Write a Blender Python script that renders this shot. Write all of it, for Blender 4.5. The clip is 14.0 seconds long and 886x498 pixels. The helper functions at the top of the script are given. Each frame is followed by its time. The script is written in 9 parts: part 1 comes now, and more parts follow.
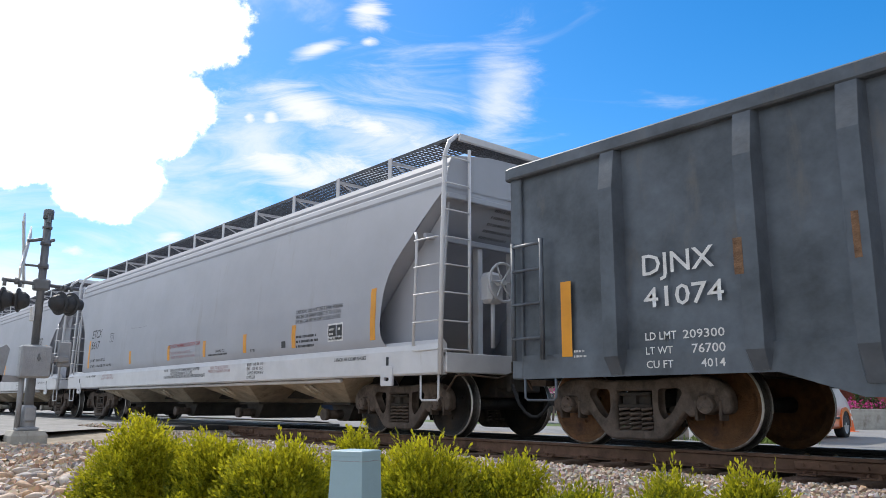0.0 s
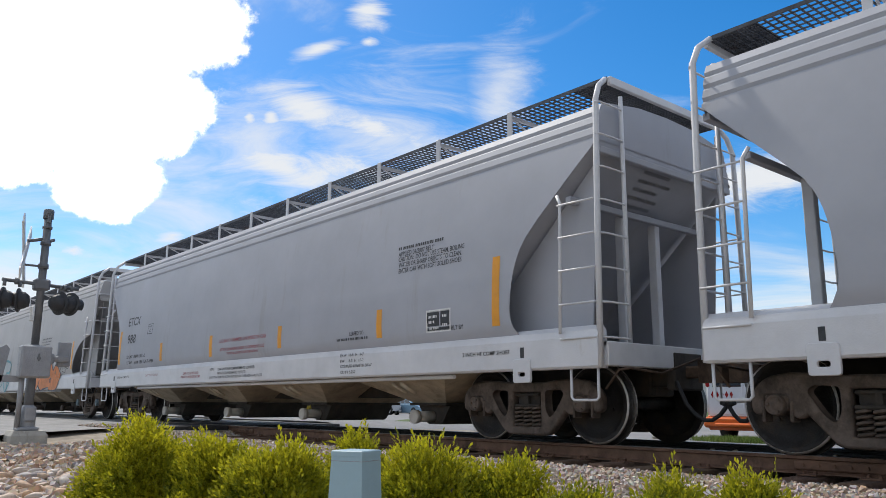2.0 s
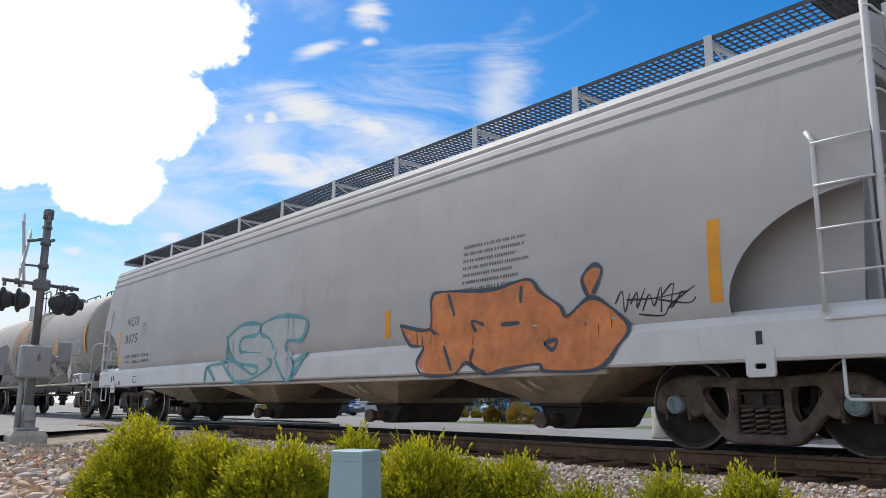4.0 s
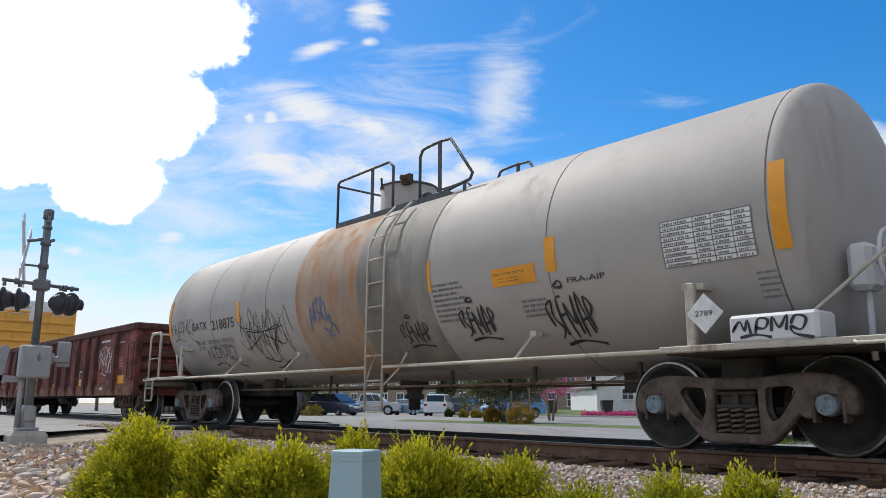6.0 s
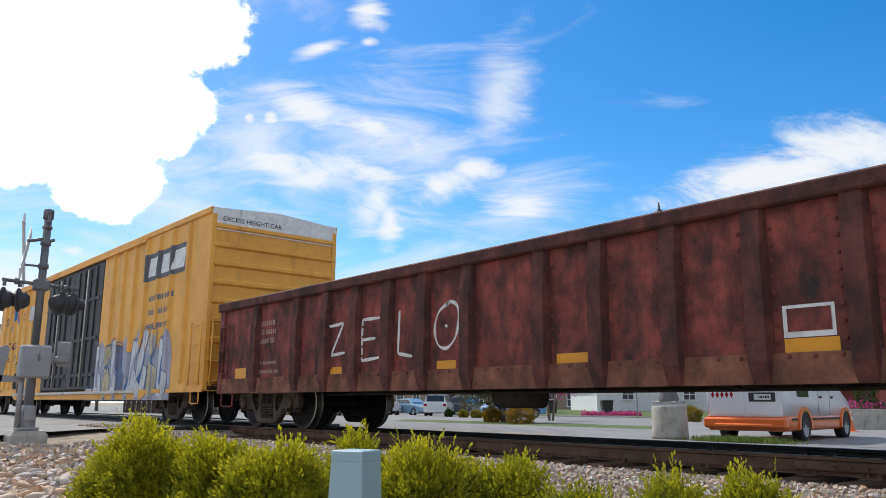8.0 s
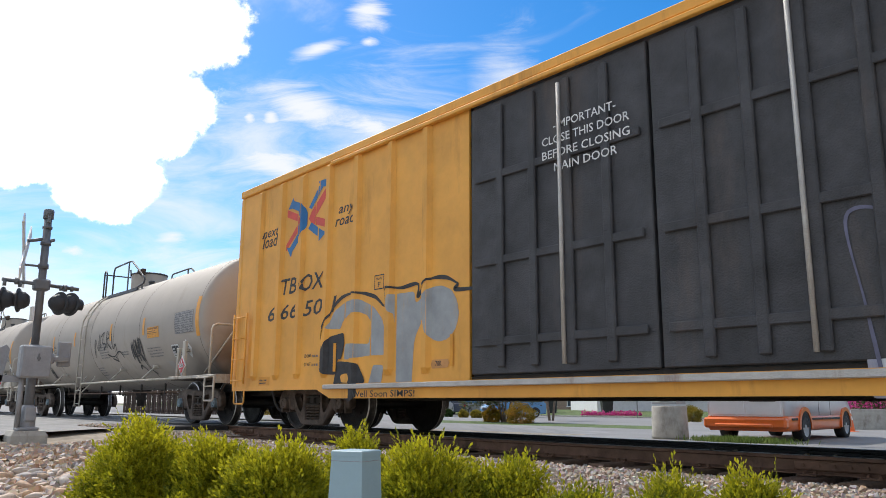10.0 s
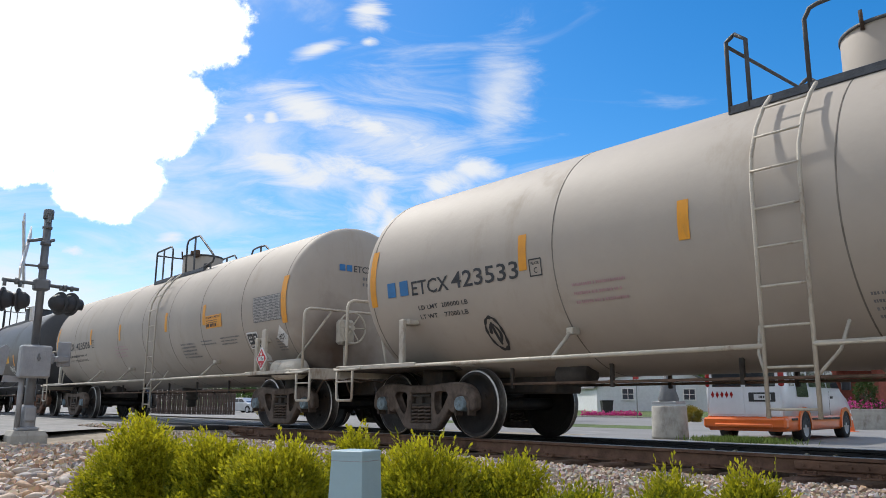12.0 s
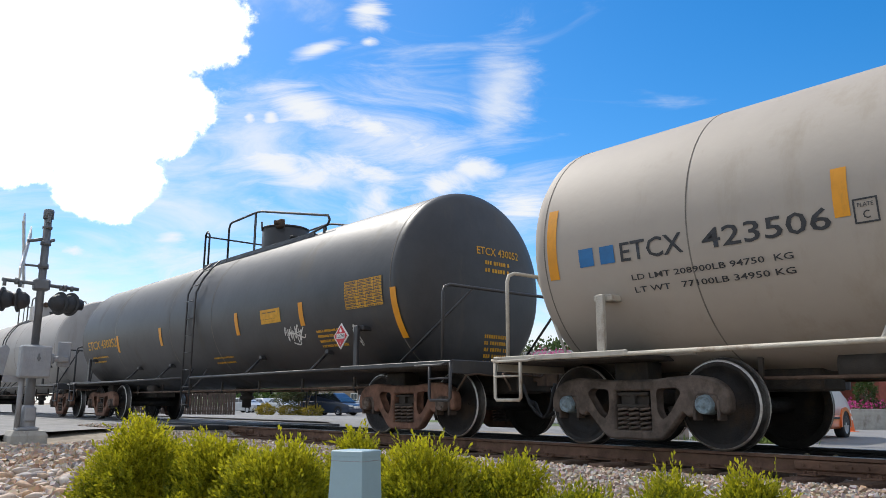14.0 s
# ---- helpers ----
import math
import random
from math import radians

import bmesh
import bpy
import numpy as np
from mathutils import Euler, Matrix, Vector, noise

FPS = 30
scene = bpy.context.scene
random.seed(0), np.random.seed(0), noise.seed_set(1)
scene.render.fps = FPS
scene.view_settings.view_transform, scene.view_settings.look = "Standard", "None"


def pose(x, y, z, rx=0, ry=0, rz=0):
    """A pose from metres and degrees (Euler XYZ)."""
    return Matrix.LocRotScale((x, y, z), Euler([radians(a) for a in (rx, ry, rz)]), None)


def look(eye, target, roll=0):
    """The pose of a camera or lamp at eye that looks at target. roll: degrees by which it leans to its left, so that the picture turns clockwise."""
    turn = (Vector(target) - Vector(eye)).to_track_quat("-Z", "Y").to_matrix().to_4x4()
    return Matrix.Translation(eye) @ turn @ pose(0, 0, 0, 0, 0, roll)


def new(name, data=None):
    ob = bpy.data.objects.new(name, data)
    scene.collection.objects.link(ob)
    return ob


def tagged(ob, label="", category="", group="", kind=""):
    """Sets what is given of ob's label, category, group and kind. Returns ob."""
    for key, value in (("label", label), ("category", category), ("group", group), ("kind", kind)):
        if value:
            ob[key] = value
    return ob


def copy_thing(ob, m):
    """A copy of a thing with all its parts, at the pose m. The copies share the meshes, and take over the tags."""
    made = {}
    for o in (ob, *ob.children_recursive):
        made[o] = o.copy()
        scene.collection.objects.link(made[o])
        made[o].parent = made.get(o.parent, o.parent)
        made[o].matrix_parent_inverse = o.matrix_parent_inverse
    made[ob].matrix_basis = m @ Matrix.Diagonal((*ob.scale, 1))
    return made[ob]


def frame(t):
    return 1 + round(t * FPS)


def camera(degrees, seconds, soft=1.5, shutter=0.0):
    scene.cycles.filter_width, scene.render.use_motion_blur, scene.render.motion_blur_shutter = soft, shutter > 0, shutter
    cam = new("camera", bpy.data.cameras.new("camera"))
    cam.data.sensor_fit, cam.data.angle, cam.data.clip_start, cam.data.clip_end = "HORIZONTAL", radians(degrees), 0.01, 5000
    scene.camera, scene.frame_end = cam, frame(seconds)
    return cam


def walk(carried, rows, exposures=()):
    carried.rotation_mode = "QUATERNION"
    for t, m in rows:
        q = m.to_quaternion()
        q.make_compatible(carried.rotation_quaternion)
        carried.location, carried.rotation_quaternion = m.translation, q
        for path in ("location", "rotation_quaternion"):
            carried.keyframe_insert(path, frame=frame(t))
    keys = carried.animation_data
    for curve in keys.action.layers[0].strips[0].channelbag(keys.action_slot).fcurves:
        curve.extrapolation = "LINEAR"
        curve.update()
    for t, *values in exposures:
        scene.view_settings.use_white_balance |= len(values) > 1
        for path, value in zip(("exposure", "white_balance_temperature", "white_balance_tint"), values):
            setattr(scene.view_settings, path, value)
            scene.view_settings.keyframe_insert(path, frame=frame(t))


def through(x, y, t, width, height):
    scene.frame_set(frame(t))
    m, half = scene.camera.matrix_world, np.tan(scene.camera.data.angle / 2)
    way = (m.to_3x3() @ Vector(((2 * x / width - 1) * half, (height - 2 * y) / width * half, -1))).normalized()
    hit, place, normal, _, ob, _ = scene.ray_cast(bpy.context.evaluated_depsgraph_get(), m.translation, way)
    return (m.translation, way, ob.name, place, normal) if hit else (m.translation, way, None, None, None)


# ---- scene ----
from collections import defaultdict

# camera: held still beside the crossing
cam = camera(59.29, 14.0, soft=0.75)
EYE = Vector((0.0, -8.229, 0.447))
AIM = Vector((-0.74497, 0.63772, 0.19577))
CAM = look(EYE, EYE + AIM, 0.28)
walk(cam, [(0, CAM), (14, CAM)], exposures=[(0, 0.14), (1, -0.05), (1.8, -0.13), (3, -0.14), (6.5, -0.08), (7.5, -0.03), (8.5, 0.0), (10.5, 0.05), (11, -0.04), (12, -0.08), (13, -0.06), (14, -0.02)])

SPEED = 10.2           # the train's speed, metres a second
SUN_DIR = Vector((-0.66, 0.02, 0.75)).normalized()


def make_world():
    w = bpy.data.worlds.new("sky")
    scene.world = w
    w.use_nodes = True
    nt = w.node_tree
    nt.nodes.clear()
    N = lambda kind: nt.nodes.new(kind)
    L = nt.links.new

    def math_(op, a, b=None, c=None, clamp=False):
        n = N("ShaderNodeMath")
        n.operation, n.use_clamp = op, clamp
        for i, v in enumerate((a, b, c)):
            if v is None:
                continue
            if isinstance(v, (int, float)):
                n.inputs[i].default_value = v
            else:
                L(v, n.inputs[i])
        return n.outputs[0]

    sky = N("ShaderNodeTexSky")
    sky.sky_type = "NISHITA"
    sky.sun_disc = False
    sky.sun_elevation = math.asin(SUN_DIR.z)
    sky.sun_rotation = math.atan2(SUN_DIR.x, SUN_DIR.y)
    sky.altitude = 300
    sky.air_density, sky.dust_density, sky.ozone_density = 1.0, 0.5, 3.0
    hue = N("ShaderNodeHueSaturation")
    hue.inputs["Saturation"].default_value = 1.42
    hue.inputs["Value"].default_value = 0.165
    L(sky.outputs[0], hue.inputs["Color"])

    tc = N("ShaderNodeTexCoord")
    f = AIM.normalized()
    r = f.cross(Vector((0, 0, 1))).normalized()
    u = r.cross(f)

    def dot(v):
        n = N("ShaderNodeVectorMath")
        n.operation = "DOT_PRODUCT"
        L(tc.outputs["Generated"], n.inputs[0])
        n.inputs[1].default_value = v
        return n.outputs["Value"]

    depth = math_("MAXIMUM", dot(f), 0.12)
    a = math_("DIVIDE", dot(r), depth)       # across the sky
    b = math_("DIVIDE", dot(u), depth)       # up the sky
    co = N("ShaderNodeCombineXYZ")
    L(a, co.inputs[0]), L(b, co.inputs[1])

    def noise_(scale, detail, rough, stretch=(1, 1, 1), turn=0.0, dist=0.0, shift=0.0):
        mp = N("ShaderNodeMapping")
        mp.inputs["Scale"].default_value = stretch
        mp.inputs["Rotation"].default_value = (0, 0, radians(turn))
        mp.inputs["Location"].default_value = (shift, shift * 0.7, 0)
        L(co.outputs[0], mp.inputs[0])
        n = N("ShaderNodeTexNoise")
        n.inputs["Scale"].default_value, n.inputs["Detail"].default_value = scale, detail
        n.inputs["Roughness"].default_value, n.inputs["Distortion"].default_value = rough, dist
        L(mp.outputs[0], n.inputs[0])
        return n.outputs["Fac"]

    def blob(cx, cy, rx, ry, turn=0.0):
        """1 in the middle of an ellipse, 0 on its rim, negative outside."""
        s, c = math.sin(radians(turn)), math.cos(radians(turn))
        dx, dy = math_("SUBTRACT", a, cx), math_("SUBTRACT", b, cy)
        x = math_("DIVIDE", math_("ADD", math_("MULTIPLY", dx, c), math_("MULTIPLY", dy, s)), rx)
        y = math_("DIVIDE", math_("SUBTRACT", math_("MULTIPLY", dy, c), math_("MULTIPLY", dx, s)), ry)
        return math_("SUBTRACT", 1.0, math_("SQRT", math_("ADD", math_("MULTIPLY", x, x), math_("MULTIPLY", y, y))))

    def union(blobs):
        out = blobs[0]
        for q in blobs[1:]:
            out = math_("MAXIMUM", out, q)
        return out

    def ramp(v, lo, hi, top=1.0):
        n = N("ShaderNodeMapRange")
        n.interpolation_type = "SMOOTHSTEP"
        n.inputs["From Min"].default_value, n.inputs["From Max"].default_value = lo, hi
        n.inputs["To Max"].default_value = top
        L(v, n.inputs["Value"])
        return n.outputs[0]

    fine, finer = noise_(9, 6, 0.62), noise_(28, 5, 0.6, shift=2.0)
    wisp = noise_(6, 12, 0.66, (0.85, 2.6, 1), 22, 1.1)
    feather = noise_(4.5, 12, 0.68, (0.8, 2.8, 1), 30, 1.2, 5.0)
    streak = noise_(3.2, 7, 0.6, (0.8, 3.0, 1), -20, 0.9, 3.0)
    # the great bank of cloud in front of the sun
    bank = union([blob(-0.448, 0.300, 0.212, 0.105), blob(-0.436, 0.178, 0.140, 0.085), blob(-0.433, 0.085, 0.075, 0.058),
                  blob(-0.545, 0.185, 0.095, 0.110), blob(-0.496, 0.440, 0.34, 0.16), blob(-0.72, 0.30, 0.19, 0.20)])
    rag = math_("ADD", math_("MULTIPLY", math_("SUBTRACT", fine, 0.5), 0.9), math_("MULTIPLY", math_("SUBTRACT", finer, 0.5), 0.5))
    bank = ramp(math_("ADD", bank, rag), -0.03, 0.14)
    # wisps of high cloud
    high = union([blob(-0.177, 0.182, 0.094, 0.030, -16), blob(-0.090, 0.157, 0.094, 0.029, -20), blob(-0.036, 0.135, 0.044, 0.025, -25), blob(-0.105, 0.102, 0.087, 0.026, -18), blob(-0.081, 0.066, 0.035, 0.051, -30), blob(-0.068, 0.037, 0.022, 0.044, 0), blob(-0.348, 0.015, 0.040, 0.016, 8), blob(-0.475, -0.004, 0.022, 0.010, 0), blob(-0.163, 0.255, 0.044, 0.012, 18), blob(-0.097, 0.306, 0.033, 0.025, 40), blob(-0.097, 0.266, 0.012, 0.007, 0), blob(-0.250, 0.169, 0.010, 0.012, 0), blob(-0.222, 0.169, 0.013, 0.012, 0), blob(0.106, 0.055, 0.065, 0.029, 10), blob(-0.003, 0.081, 0.051, 0.029, 20), blob(-0.203, 0.102, 0.080, 0.026, -14), blob(0.433, 0.102, 0.240, 0.044, 16), blob(-0.264, -0.021, 0.080, 0.029, 8), blob(0.041, 0.102, 0.051, 0.017, -10)])
    high = ramp(math_("ADD", math_("MULTIPLY", high, 1.0), math_("MULTIPLY", math_("SUBTRACT", wisp, 0.455), 3.2)), 0.0, 1.1, 0.95)
    # a wide thin sweep of feathered cloud round the wisps
    sweep = union([blob(-0.061, 0.139, 0.189, 0.109, -10), blob(0.070, 0.189, 0.051, 0.109, -12), blob(0.106, 0.066, 0.131, 0.058, 10), blob(-0.242, 0.131, 0.109, 0.123, 0), blob(-0.330, -0.014, 0.160, 0.080, 0)])
    sweep = ramp(math_("ADD", math_("MULTIPLY", sweep, 0.8), math_("MULTIPLY", math_("SUBTRACT", feather, 0.50), 2.6)), 0.02, 1.15, 0.74)
    high = math_("MAXIMUM", high, sweep)
    # thin haze of streaks, thicker towards the horizon
    low = ramp(math_("MULTIPLY", b, -1.0), -0.10, 0.10)
    left = ramp(math_("MULTIPLY", a, -1.0), -0.25, 0.45)
    veil = ramp(math_("ADD", streak, math_("MULTIPLY", math_("ADD", low, math_("MULTIPLY", left, 0.45)), 0.30)), 0.56, 0.92, 0.9)
    cover = math_("MAXIMUM", math_("MAXIMUM", bank, high), veil)
    # rest of the sky, unseen overhead and behind: broken bright cloud added as fill
    rest = N("ShaderNodeTexNoise")
    rest.inputs["Scale"].default_value, rest.inputs["Detail"].default_value, rest.inputs["Roughness"].default_value = 2.6, 6, 0.6
    L(tc.outputs["Generated"], rest.inputs[0])
    back = math_("MULTIPLY", ramp(rest.outputs["Fac"], 0.37, 0.57, 0.86), ramp(math_("MULTIPLY", dot(f), -1.0), -0.80, -0.60))
    cover = math_("MAXIMUM", cover, back)

    # brightness of the cloud: the bank glows with the sun behind it
    glow = math_("ADD", math_("ADD", 0.95, math_("MULTIPLY", bank, 0.9)), math_("MULTIPLY", back, 0.10))
    cloud = N("ShaderNodeCombineColor")
    L(math_("MULTIPLY", glow, 0.98), cloud.inputs[0]), L(glow, cloud.inputs[1]), L(math_("MULTIPLY", glow, 1.02), cloud.inputs[2])
    mix = N("ShaderNodeMix")
    mix.data_type = "RGBA"
    L(cover, mix.inputs[0]), L(hue.outputs[0], mix.inputs[6]), L(cloud.outputs[0], mix.inputs[7])
    bg = N("ShaderNodeBackground")
    bg.inputs["Strength"].default_value = 1.0
    out = N("ShaderNodeOutputWorld")
    L(mix.outputs[2], bg.inputs[0]), L(bg.outputs[0], out.inputs[0])


make_world()
sun = new("sun", bpy.data.lights.new("sun", "SUN"))
sun.data.energy, sun.data.angle, sun.data.color = 3.7, radians(2.0), (1.0, 0.95, 0.87)
sun.matrix_world = look(SUN_DIR * 50, (0, 0, 0))

# ---- materials ----
MATS = {}


def mat(name, base, rough=0.6, metal=0.0, var=0.12, scale=4.0, dirt=None, amount=0.0, streak=0.25, dscale=1.2,
        bump=0.02, bscale=60.0, spread=0.0, coat=0.0, alpha=None):
    """A surface: base colour with variation, stains or rust of colour dirt that run down it, fine relief."""
    if name in MATS:
        return MATS[name]
    m = bpy.data.materials.new(name)
    MATS[name] = m
    m.use_nodes = True
    nt = m.node_tree
    N, L = nt.nodes.new, nt.links.new
    bs = nt.nodes["Principled BSDF"]
    tc = N("ShaderNodeTexCoord")
    n1 = N("ShaderNodeTexNoise")
    n1.inputs["Scale"].default_value, n1.inputs["Detail"].default_value, n1.inputs["Roughness"].default_value = scale, 5, 0.65
    L(tc.outputs["Object"], n1.inputs["Vector"])
    ramp = N("ShaderNodeValToRGB")
    lo = [max(0.0, c * (1 - var * 1.6)) for c in base]
    hi = [min(1.0, c * (1 + var * 1.2)) for c in base]
    ramp.color_ramp.elements[0].position, ramp.color_ramp.elements[1].position = 0.3, 0.7
    ramp.color_ramp.elements[0].color, ramp.color_ramp.elements[1].color = (*lo, 1), (*hi, 1)
    L(n1.outputs["Fac"], ramp.inputs[0])
    col = ramp.outputs[0]
    rgh = None
    if dirt:
        mp = N("ShaderNodeMapping")
        mp.inputs["Scale"].default_value = (1, 1, streak)
        L(tc.outputs["Object"], mp.inputs[0])
        n2 = N("ShaderNodeTexNoise")
        n2.inputs["Scale"].default_value, n2.inputs["Detail"].default_value, n2.inputs["Roughness"].default_value = dscale, 8, 0.7
        L(mp.outputs[0], n2.inputs["Vector"])
        r2 = N("ShaderNodeMapRange")
        r2.inputs["From Min"].default_value, r2.inputs["From Max"].default_value = 0.72 - amount * 0.5, 0.86 - amount * 0.34
        L(n2.outputs["Fac"], r2.inputs["Value"])
        mx = N("ShaderNodeMix")
        mx.data_type = "RGBA"
        L(r2.outputs[0], mx.inputs[0]), L(col, mx.inputs[6])
        mx.inputs[7].default_value = (*dirt, 1)
        col = mx.outputs[2]
        r3 = N("ShaderNodeMapRange")
        r3.inputs["To Min"].default_value, r3.inputs["To Max"].default_value = rough, min(1.0, rough + 0.25)
        L(r2.outputs[0], r3.inputs["Value"])
        rgh = r3.outputs[0]
    if spread:
        oi = N("ShaderNodeObjectInfo")
        ge = N("ShaderNodeNewGeometry")
        add = N("ShaderNodeMath")
        add.operation = "ADD"
        L(oi.outputs["Random"], add.inputs[0]), L(ge.outputs["Random Per Island"], add.inputs[1])
        fr = N("ShaderNodeMath")
        fr.operation = "FRACT"
        L(add.outputs[0], fr.inputs[0])
        mr = N("ShaderNodeMapRange")
        mr.inputs["To Min"].default_value, mr.inputs["To Max"].default_value = 1 - spread, 1 + spread
        L(fr.outputs[0], mr.inputs["Value"])
        hs = N("ShaderNodeHueSaturation")
        L(mr.outputs[0], hs.inputs["Value"]), L(col, hs.inputs["Color"])
        mh = N("ShaderNodeMapRange")
        mh.inputs["To Min"].default_value, mh.inputs["To Max"].default_value = 0.5 - spread * 0.05, 0.5 + spread * 0.05
        L(oi.outputs["Random"], mh.inputs["Value"]), L(mh.outputs[0], hs.inputs["Hue"])
        col = hs.outputs[0]
    L(col, bs.inputs["Base Color"])
    bs.inputs["Metallic"].default_value = metal
    bs.inputs["Roughness"].default_value = rough
    if rgh:
        L(rgh, bs.inputs["Roughness"])
    bs.inputs["Coat Weight"].default_value = coat
    if bump:
        n3 = N("ShaderNodeTexNoise")
        n3.inputs["Scale"].default_value, n3.inputs["Detail"].default_value = bscale, 4
        L(tc.outputs["Object"], n3.inputs["Vector"])
        bp = N("ShaderNodeBump")
        bp.inputs["Strength"].default_value, bp.inputs["Distance"].default_value = 0.6, bump
        L(n3.outputs["Fac"], bp.inputs["Height"]), L(bp.outputs[0], bs.inputs["Normal"])
    return m


RUST = (0.11, 0.045, 0.022)
GRIME = (0.09, 0.075, 0.06)
HOPPER = mat("hopper_paint", (0.375, 0.385, 0.425), 0.6, var=0.05, scale=0.8, dirt=(0.33, 0.32, 0.32), amount=0.28, streak=0.12, dscale=1.6, bump=0.0012, bscale=9)
HOPPER_B = mat("hopper_paint_warm", (0.43, 0.42, 0.42), 0.6, var=0.06, scale=0.8, dirt=(0.36, 0.34, 0.32), amount=0.30, streak=0.12, dscale=1.6, bump=0.0012, bscale=9)
FRAME_WHITE = mat("hopper_frame_white", (0.60, 0.60, 0.62), 0.45, var=0.06, scale=2, dirt=(0.40, 0.37, 0.34), amount=0.22, streak=0.4, dscale=2.2, bump=0.003)
DUSTY = mat("dusty_hopper_bottom", (0.46, 0.38, 0.28), 0.8, var=0.2, scale=3, dirt=(0.2, 0.16, 0.12), amount=0.36, streak=0.5, dscale=3)
GRATING = mat("galvanised_grating", (0.10, 0.105, 0.115), 0.55, 0.6, var=0.2, scale=5, dirt=RUST, amount=0.25, streak=1, dscale=0.8)
BLACK_PAINT = mat("black_car_paint", (0.085, 0.10, 0.122), 0.42, var=0.38, scale=1.2, dirt=(0.14, 0.13, 0.12), amount=0.32, streak=0.3, dscale=2, bump=0.01, bscale=8)
TANK_BLACK = mat("black_tank_paint", (0.045, 0.045, 0.048), 0.45, var=0.2, scale=1, dirt=(0.085, 0.075, 0.062), amount=0.36, streak=0.3, dscale=1.4, bump=0.003, bscale=12)
TANK_WHITE = mat("tank_white", (0.395, 0.348, 0.30), 0.66, var=0.05, scale=0.7, dirt=(0.33, 0.28, 0.22), amount=0.30, streak=0.22, dscale=1.1, bump=0.003, bscale=10)
TANK_GREY = mat("tank_grey", (0.38, 0.355, 0.335), 0.66, var=0.06, scale=0.8, dirt=(0.30, 0.27, 0.24), amount=0.32, streak=0.2, dscale=1.3, bump=0.003, bscale=10)
RUSTY_RED = mat("weathered_red_paint", (0.235, 0.046, 0.036), 0.7, var=0.5, scale=3.2, dirt=(0.034, 0.024, 0.021), amount=0.60, streak=0.45, dscale=2.6, bump=0.012, bscale=20)
BOX_YELLOW = mat("boxcar_yellow", (0.80, 0.385, 0.06), 0.55, var=0.10, scale=1.2, dirt=(0.52, 0.25, 0.06), amount=0.34, streak=0.18, dscale=2.0, bump=0.004, bscale=12)
DOOR_DARK = mat("boxcar_door_grey", (0.055, 0.055, 0.06), 0.6, var=0.3, scale=2, dirt=(0.12, 0.10, 0.09), amount=0.35)
ALU = mat("boxcar_roof_metal", (0.52, 0.50, 0.47), 0.45, 0.3, var=0.1, dirt=(0.25, 0.13, 0.08), amount=0.3, dscale=2)
CAST = mat("cast_truck_steel", (0.13, 0.10, 0.082), 0.8, 0.2, var=0.3, scale=6, dirt=(0.045, 0.036, 0.03), amount=0.45, streak=0.8, dscale=4, bump=0.012, bscale=40)
CAST_RUST = mat("rusty_truck_steel", (0.20, 0.105, 0.07), 0.85, 0.1, var=0.3, scale=6, dirt=(0.05, 0.035, 0.028), amount=0.4, streak=0.8, dscale=4, bump=0.012, bscale=40)
WHEEL = mat("wheel_steel", (0.032, 0.029, 0.028), 0.6, 0.5, var=0.25, scale=5, dirt=(0.10, 0.07, 0.05), amount=0.35, streak=1, dscale=3)
WHEEL_RUST = mat("wheel_rust", (0.16, 0.075, 0.03), 0.75, 0.2, var=0.3, scale=5, dirt=(0.07, 0.04, 0.03), amount=0.4, streak=1, dscale=3)
TREAD = mat("rolled_tread", (0.10, 0.095, 0.09), 0.34, 0.9, var=0.25, scale=20)
RIM_EDGE = mat("polished_rim_edge", (0.50, 0.48, 0.46), 0.3, 0.95, var=0.15, scale=20)
UNDER = mat("underframe_grime_shade", (0.045, 0.038, 0.032), 0.85, var=0.3, scale=4, dirt=(0.09, 0.06, 0.04), amount=0.35, streak=1, dscale=3, bump=0.01)
COUPLER = mat("coupler_iron", (0.095, 0.062, 0.042), 0.8, 0.3, var=0.3, scale=8, dirt=(0.04, 0.03, 0.025), amount=0.4, streak=1, dscale=5, bump=0.01)
HOSE = mat("rubber_hose", (0.022, 0.022, 0.024), 0.6, var=0.2)
CAP_BLUE = mat("bearing_cap_blue", (0.22, 0.29, 0.33), 0.6, 0.2, var=0.25, scale=18, dirt=(0.08, 0.07, 0.06), amount=0.4, streak=1, dscale=9)
YELLOW = mat("reflector_yellow", (0.72, 0.30, 0.008), 0.45, var=0.08, scale=3, dirt=(0.40, 0.20, 0.04), amount=0.2, dscale=3, bump=0)
INK = mat("stencil_black", (0.035, 0.037, 0.042), 0.6, var=0.25, scale=20, bump=0)
INK_GREY = mat("stencil_grey", (0.17, 0.17, 0.18), 0.7, var=0.25, scale=20, bump=0)
INK_PALE = mat("stencil_pale", (0.27, 0.26, 0.25), 0.7, var=0.2, scale=20, bump=0)
INK_RED = mat("stencil_red", (0.36, 0.07, 0.085), 0.6, var=0.2, scale=20, bump=0)
INK_WHITE = mat("stencil_white", (0.72, 0.72, 0.71), 0.6, var=0.12, scale=8, dirt=(0.2, 0.2, 0.2), amount=0.25, dscale=6, bump=0)
INK_YELLOW = mat("stencil_yellow", (0.66, 0.34, 0.02), 0.6, var=0.15, scale=9, bump=0)
INK_BLUE = mat("mark_blue", (0.018, 0.15, 0.38), 0.5, var=0.12, bump=0)
INK_ORANGE_RED = mat("mark_red", (0.66, 0.065, 0.035), 0.5, var=0.12, bump=0)


